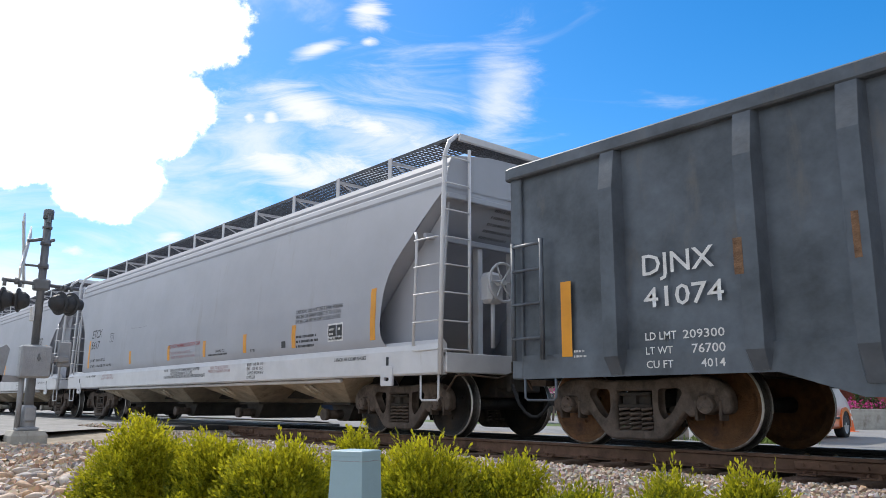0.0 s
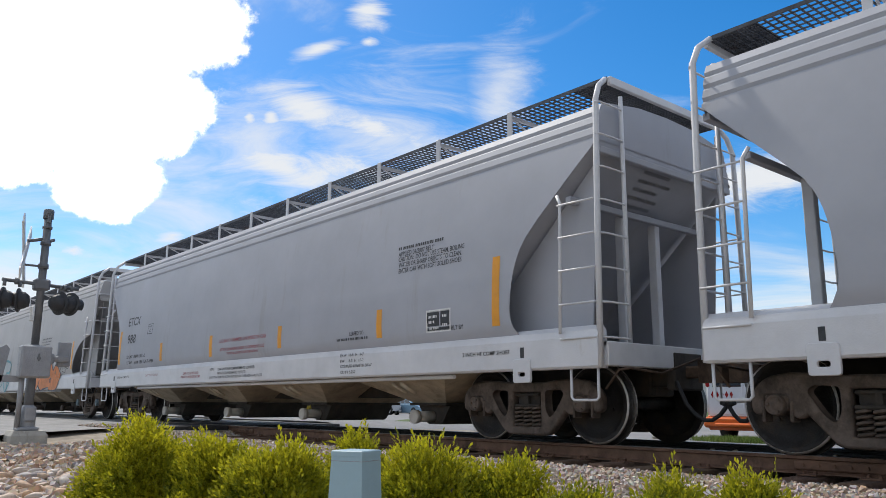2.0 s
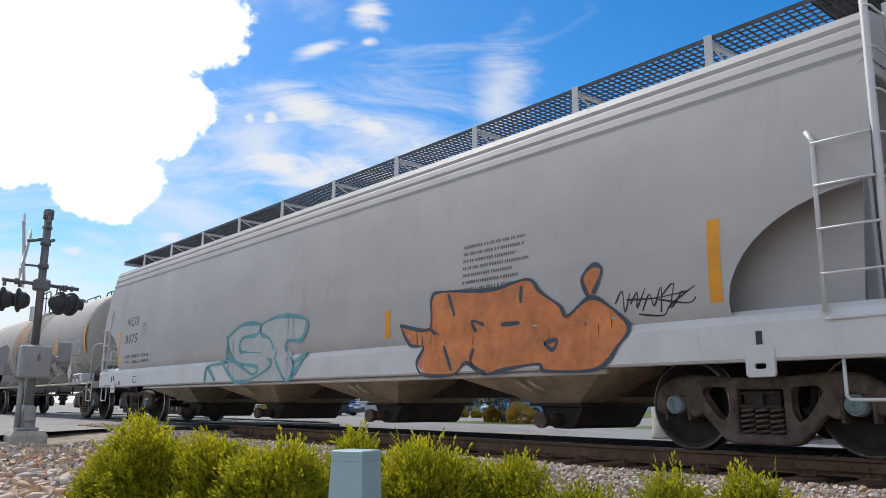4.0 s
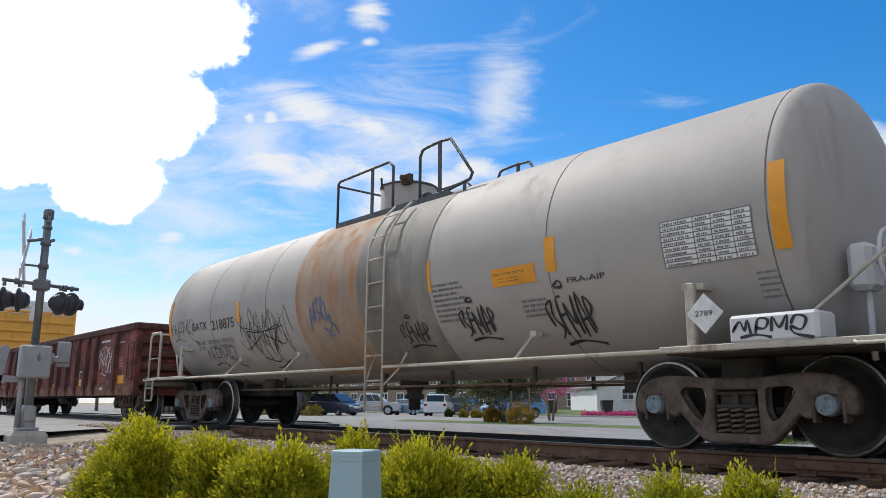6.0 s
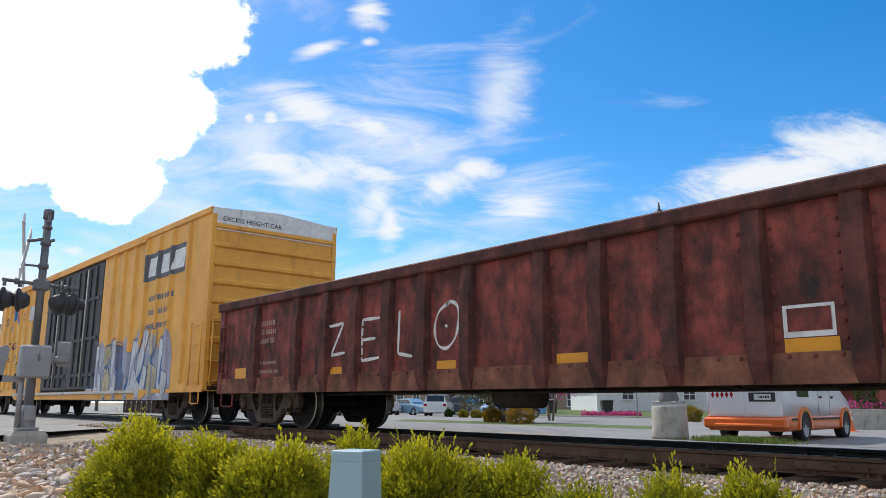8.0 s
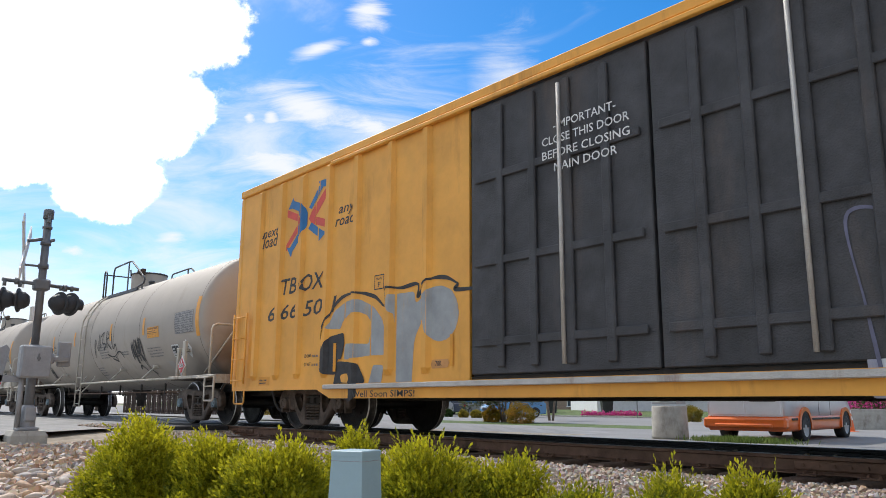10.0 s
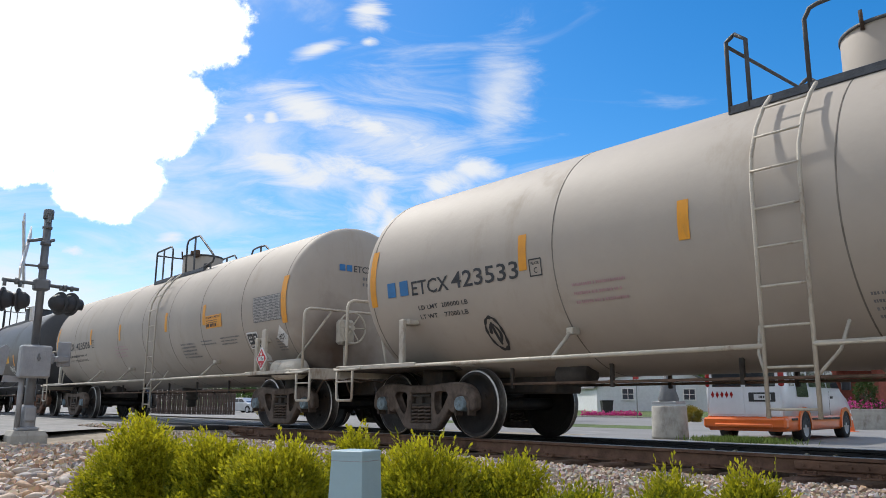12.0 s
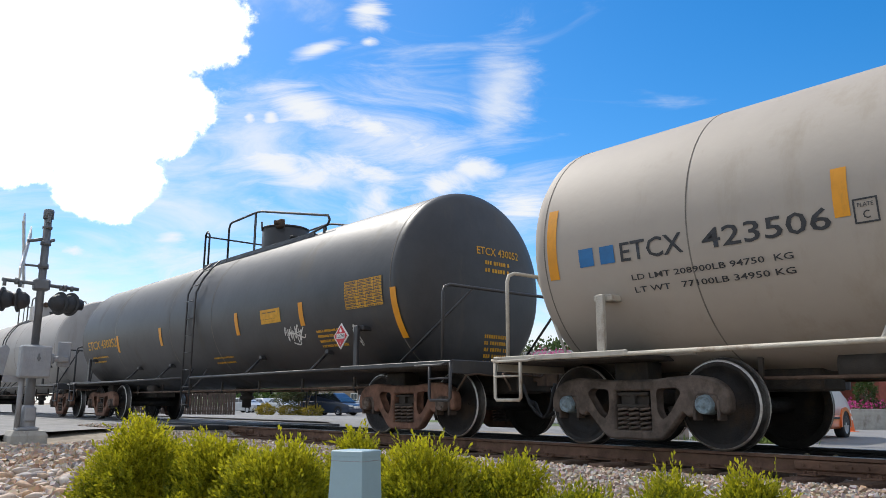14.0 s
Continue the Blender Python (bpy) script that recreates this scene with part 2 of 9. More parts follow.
def stain(m, centre, radius, colour):
    """A burnt stain of ragged outline round one point of a painted body."""
    nt = m.node_tree
    N, L = nt.nodes.new, nt.links.new
    bs = nt.nodes["Principled BSDF"]
    old = bs.inputs["Base Color"].links[0].from_socket
    tc, ds, no, ad, mr, mx = N("ShaderNodeTexCoord"), N("ShaderNodeVectorMath"), N("ShaderNodeTexNoise"), N("ShaderNodeMath"), N("ShaderNodeMapRange"), N("ShaderNodeMix")
    ds.operation = "DISTANCE"
    ds.inputs[1].default_value = centre
    L(tc.outputs["Object"], ds.inputs[0])
    no.inputs["Scale"].default_value, no.inputs["Detail"].default_value = 2.2, 7
    L(tc.outputs["Object"], no.inputs["Vector"])
    ad.operation = "MULTIPLY_ADD"
    ad.inputs[1].default_value = radius * 1.1
    L(no.outputs["Fac"], ad.inputs[0]), L(ds.outputs["Value"], ad.inputs[2])
    mr.inputs["From Min"].default_value, mr.inputs["From Max"].default_value = radius * 0.6, radius * 1.55
    mr.inputs["To Min"].default_value, mr.inputs["To Max"].default_value = 0.92, 0.0
    L(ad.outputs[0], mr.inputs["Value"])
    mx.data_type = "RGBA"
    mx.inputs[7].default_value = (*colour, 1)
    L(mr.outputs[0], mx.inputs[0]), L(old, mx.inputs[6]), L(mx.outputs[2], bs.inputs["Base Color"])


stain(TANK_WHITE, (7.44, -0.55, 1.45), 1.0, (0.10, 0.055, 0.032))

# ---- shape tools ----
class Shape:
    """Collects vertices and faces of one mesh."""

    def __init__(self):
        self.v, self.f, self.s, self.m = [], [], [], []

    def add(self, verts, faces, smooth=False, slot=0):
        o = len(self.v)
        self.v += [tuple(p) for p in verts]
        self.f += [tuple(i + o for i in q) for q in faces]
        self.s += [smooth] * len(faces)
        self.m += [slot] * len(faces)
        return self

    def box(self, x0, x1, y0, y1, z0, z1, c=0.0, slot=0):
        """A box; c cuts its edges."""
        x0, x1, y0, y1, z0, z1 = min(x0, x1), max(x0, x1), min(y0, y1), max(y0, y1), min(z0, z1), max(z0, z1)
        if c <= 0:
            v = [(x, y, z) for x in (x0, x1) for y in (y0, y1) for z in (z0, z1)]
            return self.add(v, [(0, 1, 3, 2), (4, 6, 7, 5), (0, 4, 5, 1), (2, 3, 7, 6), (0, 2, 6, 4), (1, 5, 7, 3)], False, slot)
        c = min(c, (x1 - x0) * 0.45, (y1 - y0) * 0.45, (z1 - z0) * 0.45)
        o = len(self.v)
        ids = {}
        for ix, (x, dx) in enumerate(((x0, c), (x1, -c))):
            for iy, (y, dy) in enumerate(((y0, c), (y1, -c))):
                for iz, (z, dz) in enumerate(((z0, c), (z1, -c))):
                    for k, p in enumerate(((x, y + dy, z + dz), (x + dx, y, z + dz), (x + dx, y + dy, z))):
                        ids[ix, iy, iz, k] = len(self.v) - o
                        self.v.append(p)
        F = []
        g = lambda *a: ids[a]
        for i in (0, 1):
            F.append([g(i, 0, 0, 0), g(i, 1, 0, 0), g(i, 1, 1, 0), g(i, 0, 1, 0)][:: 1 if i else -1])
            F.append([g(0, i, 0, 1), g(1, i, 0, 1), g(1, i, 1, 1), g(0, i, 1, 1)][:: -1 if i else 1])
            F.append([g(0, 0, i, 2), g(1, 0, i, 2), g(1, 1, i, 2), g(0, 1, i, 2)][:: 1 if i else -1])
        for i in (0, 1):
            for j in (0, 1):
                F.append([g(i, j, 0, 0), g(i, j, 1, 0), g(i, j, 1, 1), g(i, j, 0, 1)])
                F.append([g(i, 0, j, 0), g(i, 1, j, 0), g(i, 1, j, 2), g(i, 0, j, 2)])
                F.append([g(0, i, j, 1), g(1, i, j, 1), g(1, i, j, 2), g(0, i, j, 2)])
                for k in (0, 1):
                    F.append([g(i, j, k, 0), g(i, j, k, 1), g(i, j, k, 2)])
        self.f += [tuple(q + o for q in f) for f in F]
        self.s += [False] * len(F)
        self.m += [slot] * len(F)
        return self

    def rings(self, rings, caps=True, smooth=True, closed=True, slot=0):
        """Skin over rings of points of equal number."""
        n = len(rings[0])
        v = [p for r in rings for p in r]
        F = []
        for i in range(len(rings) - 1):
            for j in range(n if closed else n - 1):
                k = (j + 1) % n
                F.append((i * n + j, i * n + k, (i + 1) * n + k, (i + 1) * n + j))
        self.add(v, F, smooth, slot)
        if caps:
            o = len(self.v) - len(v)
            self.f += [tuple(o + j for j in reversed(range(n))), tuple(o + (len(rings) - 1) * n + j for j in range(n))]
            self.s += [False, False]
            self.m += [slot, slot]
        return self

    def tube(self, pts, r, seg=8, caps=True, slot=0):
        """A pipe along points."""
        pts = [Vector(p) for p in pts]
        rings, side = [], None
        for i, p in enumerate(pts):
            d = (pts[min(i + 1, len(pts) - 1)] - pts[max(i - 1, 0)])
            d = d.normalized() if d.length > 1e-9 else Vector((0, 0, 1))
            if side is None:
                side = d.cross(Vector((0, 0, 1)) if abs(d.z) < 0.9 else Vector((1, 0, 0)))
            else:
                side = side - d * side.dot(d)
            side = side.normalized()
            up = d.cross(side)
            rr = r[i] if isinstance(r, (list, tuple)) else r
            rings.append([p + (side * math.cos(t) + up * math.sin(t)) * rr for t in (2 * math.pi * k / seg for k in range(seg))])
        return self.rings(rings, caps, True, True, slot)

    def cyl(self, p, q, r, seg=16, r2=None, slot=0):
        return self.tube([p, q], [r, r if r2 is None else r2], seg, True, slot)

    def prism(self, poly, a0, a1, axis="y", slot=0):
        """A polygon in the plane across axis, drawn out from a0 to a1. x: (y, z); y: (x, z); z: (x, y)."""
        put = {"x": lambda p, a: (a, p[0], p[1]), "y": lambda p, a: (p[0], a, p[1]), "z": lambda p, a: (p[0], p[1], a)}[axis]
        n = len(poly)
        v = [put(p, a0) for p in poly] + [put(p, a1) for p in poly]
        F = [tuple(range(n)), tuple(reversed(range(n, 2 * n)))] + [(i, i + n, (i + 1) % n + n, (i + 1) % n) for i in range(n)]
        return self.add(v, F, False, slot)

    def lathe(self, prof, y_axis=True, centre=(0, 0, 0), seg=40, slot=0):
        """A profile of (radius, along) turned about the y axis (or z)."""
        rings = []
        for r, a in prof:
            ring = []
            for k in range(seg):
                t = 2 * math.pi * k / seg
                p = (r * math.cos(t), a, r * math.sin(t)) if y_axis else (r * math.cos(t), r * math.sin(t), a)
                ring.append((p[0] + centre[0], p[1] + centre[1], p[2] + centre[2]))
            rings.append(ring)
        return self.rings(rings, False, True, True, slot)

    def grid(self, fn, us, vs, smooth=True, slot=0):
        nu, nv = len(us), len(vs)
        return self.add([fn(a, b) for a in us for b in vs],
                        [(i * nv + j, (i + 1) * nv + j, (i + 1) * nv + j + 1, i * nv + j + 1) for i in range(nu - 1) for j in range(nv - 1)], smooth, slot)

    def mesh(self, name, mats):
        me = bpy.data.meshes.new(name)
        me.from_pydata([tuple(p) for p in self.v], [], self.f)
        me.polygons.foreach_set("use_smooth", self.s)
        me.polygons.foreach_set("material_index", self.m)
        for k in mats if isinstance(mats, (list, tuple)) else [mats]:
            me.materials.append(k)
        bm = bmesh.new()
        bm.from_mesh(me)
        bmesh.ops.recalc_face_normals(bm, faces=bm.faces)
        bm.to_mesh(me)
        bm.free()
        me.update()
        return me


def thing(name, label, category, m=None, group="", kind=""):
    """An empty that carries the parts of one thing."""
    ob = new(name)
    ob.empty_display_size = 0.3
    if m is not None:
        ob.matrix_basis = m
    return tagged(ob, label, category, group, kind)


def part(name, shape, material, parent, label="", m=None):
    """One mesh under a thing or a part. shape may be a mesh already made."""
    me = shape.mesh(name, material) if isinstance(shape, Shape) else shape
    ob = new(name, me)
    ob.parent = parent
    if m is not None:
        ob.matrix_basis = m
    return tagged(ob, label)


def single(name, shape, material, label, category, m=None, group="", kind=""):
    """A thing of one mesh."""
    ob = new(name, shape.mesh(name, material) if isinstance(shape, Shape) else shape)
    if m is not None:
        ob.matrix_basis = m
    return tagged(ob, label, category, group, kind)


def plate_mesh(name, outlines, thick, bevel, material):
    """A flat plate with holes (outlines in x, z), its middle plane at y = 0."""
    cu = bpy.data.curves.new(name, "CURVE")
    cu.dimensions, cu.fill_mode, cu.extrude, cu.bevel_depth, cu.bevel_resolution = "2D", "BOTH", thick / 2 - bevel, bevel, 1
    for pts in outlines:
        sp = cu.splines.new("POLY")
        sp.points.add(len(pts) - 1)
        sp.use_cyclic_u = True
        for q, a in zip(sp.points, pts):
            q.co = (a[0], a[1], 0, 1)
    me = bpy.data.meshes.new_from_object(bpy.data.objects.new(name, cu))
    me.transform(Matrix.Rotation(radians(90), 4, "X"))
    me.materials.clear()
    me.materials.append(material)
    return me


def round_poly(pts, r, n=4):
    """A polygon with rounded corners."""
    out = []
    for i, p in enumerate(pts):
        p, a, b = Vector(p), Vector(pts[i - 1]), Vector(pts[(i + 1) % len(pts)])
        ra = min(r, (a - p).length * 0.45, (b - p).length * 0.45)
        s, e = p + (a - p).normalized() * ra, p + (b - p).normalized() * ra
        for k in range(n + 1):
            t = k / n
            out.append(tuple((1 - t) ** 2 * s + 2 * t * (1 - t) * p + t * t * e))
    return out


def lettering(name, words, u0, v0, height, surf, material, parent, width=None, label="", slant=0.0, space=1.0):
    """Words of a cap height on a surface: surf(u, v) gives the point; u runs along the car, v up it."""
    cu = bpy.data.curves.new(name, "FONT")
    cu.body, cu.size, cu.resolution_u, cu.shear, cu.space_character = words, height / 0.70, 2, slant, space
    cu.offset = 0.009 * cu.size
    me = bpy.data.meshes.new_from_object(bpy.data.objects.new(name, cu))
    xs = [p.co.x for p in me.vertices]
    lo, hi = min(xs), max(xs)
    k = width / (hi - lo) if width else 1.0
    for p in me.vertices:
        p.co = surf(u0 + (p.co.x - lo) * k, v0 + p.co.y)
    me.materials.clear()
    me.materials.append(material)
    return part(name, me, material, parent, label)


def patch(name, u0, u1, v0, v1, surf, material, parent, label="", nu=2, nv=6):
    """A painted or stuck-on rectangle that lies on a surface."""
    sh = Shape().grid(surf, [u0 + (u1 - u0) * i / nu for i in range(nu + 1)], [v0 + (v1 - v0) * i / nv for i in range(nv + 1)])
    return part(name, sh, material, parent, label)


def text_bars(name, u0, u1, v0, lines, pitch, height, surf, material, parent, seed=1, label=""):
    """Lines of writing too small to read, as broken bars."""
    rnd = random.Random(seed)
    sh = Shape()
    for i in range(lines):
        v = v0 - i * pitch
        u, end = u0, u0 + (u1 - u0) * rnd.uniform(0.7, 1.0)
        while u < end:
            w = rnd.uniform(0.5, 0.85) * height
            sh.grid(surf, [u, min(u + w, end)], [v, v + height])
            u += w + height * (0.28 if rnd.random() < 0.8 else 0.8)
    return part(name, sh, material, parent, label)


def stroke(name, lines, width, surf, material, parent, label="", fine=4):
    """Spray-painted lines on a surface, each a list of (u, v)."""
    sh = Shape()
    for ln in lines:
        pts = []
        for i in range(len(ln) - 1):
            a0, a1, a2, a3 = (Vector(ln[max(i - 1, 0)]), Vector(ln[i]), Vector(ln[i + 1]), Vector(ln[min(i + 2, len(ln) - 1)]))
            for k in range(fine):
                t = k / fine
                pts.append(0.5 * ((2 * a1) + (a2 - a0) * t + (2 * a0 - 5 * a1 + 4 * a2 - a3) * t * t + (3 * a1 - a0 - 3 * a2 + a3) * t ** 3))
        pts.append(Vector(ln[-1]))
        vv, ff = [], []
        for i, p in enumerate(pts):
            d = pts[min(i + 1, len(pts) - 1)] - pts[max(i - 1, 0)]
            d = d.normalized() if d.length > 1e-6 else Vector((1, 0))
            nrm = Vector((-d.y, d.x)) * width * 0.5 * (0.75 + 0.25 * math.sin(i * 3.6 / fine))
            vv += [surf(*(p + nrm)), surf(*(p - nrm))]
            if i:
                ff.append((2 * i - 2, 2 * i - 1, 2 * i + 1, 2 * i))
        sh.add(vv, ff, True)
    return part(name, sh, material, parent, label)

# ---- ground, road, track ----
def smooth(a, b, x):
    t = max(0.0, min(1.0, (x - a) / (b - a)))
    return t * t * (3 - 2 * t)


def ground_z(x, y):
    """Height of the ground: the track lies on a low bank, the road climbs over it."""
    near = -0.47 + 0.27 * smooth(-4.2, -2.0, y) - 0.07 * smooth(-1.75, -1.4, y)
    far = -0.27 + 0.07 * smooth(1.4, 1.75, y) - 0.25 * smooth(1.8, 10.0, y) - 0.13 * smooth(16, 45, y)
    z = near if y < 0 else far
    rd = smooth(-14.2, -16.2, x) * (1 - smooth(-38, -41, x))
    zr = -0.03 - 0.13 * smooth(-2.6, -7.0, y) - 0.5 * smooth(2.6, 16.0, y)
    stones = 0.22 * smooth(-6.0, -13.0, x) * smooth(-2.0, -4.0, y)
    return (z + stones) * (1 - rd) + zr * rd


def axis(a, b, step, far_a, far_b):
    """Even steps from a to b, then ever longer ones."""
    mid = [a + step * i for i in range(int((b - a) / step) + 1)]
    lo, hi, s = [], [], step
    p = a
    while p > far_a:
        s *= 1.35
        p -= s
        lo.append(max(p, far_a))
    p, s = mid[-1], step
    while p < far_b:
        s *= 1.35
        p += s
        hi.append(min(p, far_b))
    return lo[::-1] + mid + hi


EARTH = mat("earth", (0.30, 0.255, 0.20), 0.95, var=0.25, scale=2.5, dirt=(0.18, 0.155, 0.12), amount=0.4, streak=1, dscale=3, bump=0.03, bscale=25)
ASPHALT = mat("asphalt", (0.23, 0.225, 0.22), 0.85, var=0.14, scale=1.3, dirt=(0.12, 0.118, 0.115), amount=0.34, streak=1, dscale=0.5, bump=0.006, bscale=120)
LOT = mat("parking_asphalt", (0.215, 0.21, 0.205), 0.85, var=0.12, scale=0.5, dirt=(0.14, 0.138, 0.135), amount=0.34, streak=1, dscale=0.25, bump=0.004, bscale=90)
CONCRETE = mat("concrete", (0.40, 0.38, 0.34), 0.85, var=0.14, scale=4, dirt=(0.20, 0.17, 0.14), amount=0.36, streak=0.4, dscale=3, bump=0.006, bscale=50)
GRASS = mat("lawn", (0.085, 0.125, 0.03), 0.9, var=0.3, scale=2, dirt=(0.16, 0.15, 0.06), amount=0.3, streak=1, dscale=1.2, bump=0.03, bscale=60)
RAIL_SIDE = mat("rusty_rail", (0.17, 0.095, 0.062), 0.8, 0.3, var=0.25, scale=6, dirt=(0.06, 0.04, 0.03), amount=0.4, streak=1, dscale=4, bump=0.004)
# far rail: the shade under the train is put into its dark colour
RAIL_SHADED = mat("shaded_far_rail", (0.022, 0.021, 0.022), 0.5, 0.3, var=0.3, scale=6)
RAIL_TOP = mat("polished_rail_head", (0.36, 0.34, 0.33), 0.38, 0.95, var=0.2, scale=9)
TIE = mat("creosote_tie", (0.15, 0.095, 0.065), 0.95, var=0.3, scale=5, dirt=(0.22, 0.13, 0.08), amount=0.4, streak=1, dscale=4, bump=0.02, spread=0.2)
PANEL = mat("rubber_crossing_panel", (0.03, 0.03, 0.032), 0.8, var=0.25, scale=3, bump=0.01)

gx, gy = axis(-40, 6, 0.5, -2500, 2500), axis(-10, 16, 0.4, -2500, 2500)
single("ground", Shape().grid(lambda a, b: (a, b, ground_z(a, b) if abs(a) < 120 and abs(b) < 120 else -0.6), gx, gy), EARTH,
       "bare brown earth with gravel beside the railway", "ground", kind="structure")
rx = [-40.5 + 0.5 * i for i in range(50)] + [-15.6, -15.2]
ry = [-60, -40, -25, -16] + [-12 + 0.5 * i for i in range(20)] + [-1.95]
road = thing("road", "worn grey asphalt road rising to the level crossing", "road", kind="structure")
part("near_lane", Shape().grid(lambda a, b: (a + 0.35 * math.sin(b * 0.7) * smooth(-17, -15.2, a), b, ground_z(min(a, -16.3), max(b, -16)) + 0.012), rx, ry), ASPHALT, road)
ry = [1.95 + 0.5 * i for i in range(30)] + [20, 26]
part("far_lane", Shape().grid(lambda a, b: (a, b, ground_z(a, b) + 0.06 * smooth(-15.2, -16.2, a) + 0.002), rx, ry), ASPHALT, road)
for y0, y1 in ((-1.95, -0.80), (-0.66, 0.66), (0.80, 1.95)):
    n = 10
    for i in range(n):
        xa = -15.5 - 2.44 * (i + 1)
        part("crossing_panel", Shape().box(xa + 0.008, xa + 2.432, y0 + 0.004, y1 - 0.004, -0.19, -0.006, 0.012), PANEL if i < 1 else ASPHALT, road)
lx, ly = axis(-75, 20, 2.0, -400, 260), axis(2.9, 45, 1.4, 2.8, 75)
single("parking_lot", Shape().grid(lambda a, b: (a, b, ground_z(-3, b) + 0.05), lx, ly), LOT, "sunlit grey asphalt car park beyond the track", "car park", kind="structure")

# rails and ties
track = thing("railway_track", "rusty steel rails on dark wooden ties in grey ballast", "railway track", kind="structure")
RAIL = [(-0.070, -0.168), (-0.070, -0.158), (-0.012, -0.140), (-0.009, -0.045), (-0.034, -0.035), (-0.035, -0.006), (-0.029, 0.0),
        (0.029, 0.0), (0.035, -0.006), (0.034, -0.035), (0.009, -0.045), (0.012, -0.140), (0.070, -0.158), (0.070, -0.168)]
for y, side in ((-0.7525, RAIL_SIDE), (0.7525, RAIL_SHADED)):
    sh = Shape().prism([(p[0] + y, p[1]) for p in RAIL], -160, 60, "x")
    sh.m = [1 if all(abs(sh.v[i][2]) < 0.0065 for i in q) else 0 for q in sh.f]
    rail = part("rail", sh, [side, RAIL_TOP], track, "rust-brown rail with a polished head" if y < 0 else "far rail coloured dark for the shade under the train")
    for xj in (-3.15, -14.9, -26.7):
        jb = Shape().box(xj - 0.45, xj + 0.45, y - 0.04, y + 0.04, -0.135, -0.048, 0.012)
        for k in range(6):
            xb = xj - 0.36 + k * 0.144
            jb.cyl((xb, y - 0.07, -0.09), (xb, y + 0.07, -0.09), 0.016, 6)
        part("joint_bar", jb, side, rail)
bolts = Shape()
for xb in (-5.32, -5.02, -4.16, -3.85):
    bolts.cyl((xb, 0.66, -0.085), (xb, 0.73, -0.085), 0.017, 8)
part("rail_bolt", bolts, mat("zinc_bolt", (0.66, 0.62, 0.48), 0.5, 0.2), track, "pale bolt heads")
rnd = random.Random(4)
tie_mesh = [Shape().box(-0.115, 0.115, -1.30 - 0.03 * k, 1.30, -0.36, -0.172 - 0.006 * k, 0.014).mesh("tie", TIE) for k in range(3)]
plate_bits = Shape()
for y in (-0.7525, 0.7525):
    plate_bits.box(-0.09, 0.09, y - 0.17, y + 0.17, -0.178, -0.162, 0.004)
    for sx in (-0.05, 0.05):
        for sy in (-0.095, 0.095):
            plate_bits.box(sx - 0.014, sx + 0.014, y + sy - 0.018, y + sy + 0.018, -0.165, -0.135, 0.004)
plate_me = plate_bits.mesh("tie_plate", RAIL_SIDE)
for i in range(130):
    xt = 4 - 0.53 * i + rnd.uniform(-0.03, 0.03)
    tie = part("tie", tie_mesh[i % 3], None, track, m=pose(xt, rnd.uniform(-0.05, 0.05), 0, 0, 0, rnd.uniform(-1.2, 1.2)))
    if i < 60:
        part("tie_plate", plate_me, None, tie)


def rubble(name, spots, sizes, material, label, category, parent=None, flat=0.75, seed=3):
    """Many loose broken stones as one mesh. spots: (n, 3) places; sizes: n radii."""
    rs = np.random.RandomState(seed)
    n = len(spots)
    cube = np.array([(x, y, z) for x in (-1, 1) for y in (-1, 1) for z in (-1, 1)], float)
    tri = np.array([(0, 1, 3), (0, 3, 2), (4, 6, 7), (4, 7, 5), (0, 4, 5), (0, 5, 1), (2, 3, 7), (2, 7, 6), (0, 2, 6), (0, 6, 4), (1, 5, 7), (1, 7, 3)])
    v = cube[None] * rs.uniform(0.45, 1.0, (n, 8, 3)) * rs.uniform(0.6, 1.0, (n, 1, 3)) * np.array([1, 1, flat])
    q = rs.normal(size=(n, 4))
    q /= np.linalg.norm(q, axis=1)[:, None]
    w, x, y, z = q.T
    rot = np.stack([1 - 2 * (y * y + z * z), 2 * (x * y - z * w), 2 * (x * z + y * w), 2 * (x * y + z * w), 1 - 2 * (x * x + z * z), 2 * (y * z - x * w),
                    2 * (x * z - y * w), 2 * (y * z + x * w), 1 - 2 * (x * x + y * y)], 1).reshape(n, 3, 3)
    v = np.einsum("nij,nkj->nki", rot, v) * np.asarray(sizes)[:, None, None] + np.asarray(spots)[:, None, :]
    me = bpy.data.meshes.new(name)
    faces = (tri[None] + 8 * np.arange(n)[:, None, None]).reshape(-1, 3)
    me.from_pydata(v.reshape(-1, 3).tolist(), [], faces.tolist())
    me.materials.append(material)
    ob = new(name, me)
    tagged(ob, label, category, kind="stuff")
    if parent:
        ob.parent = parent
    return ob




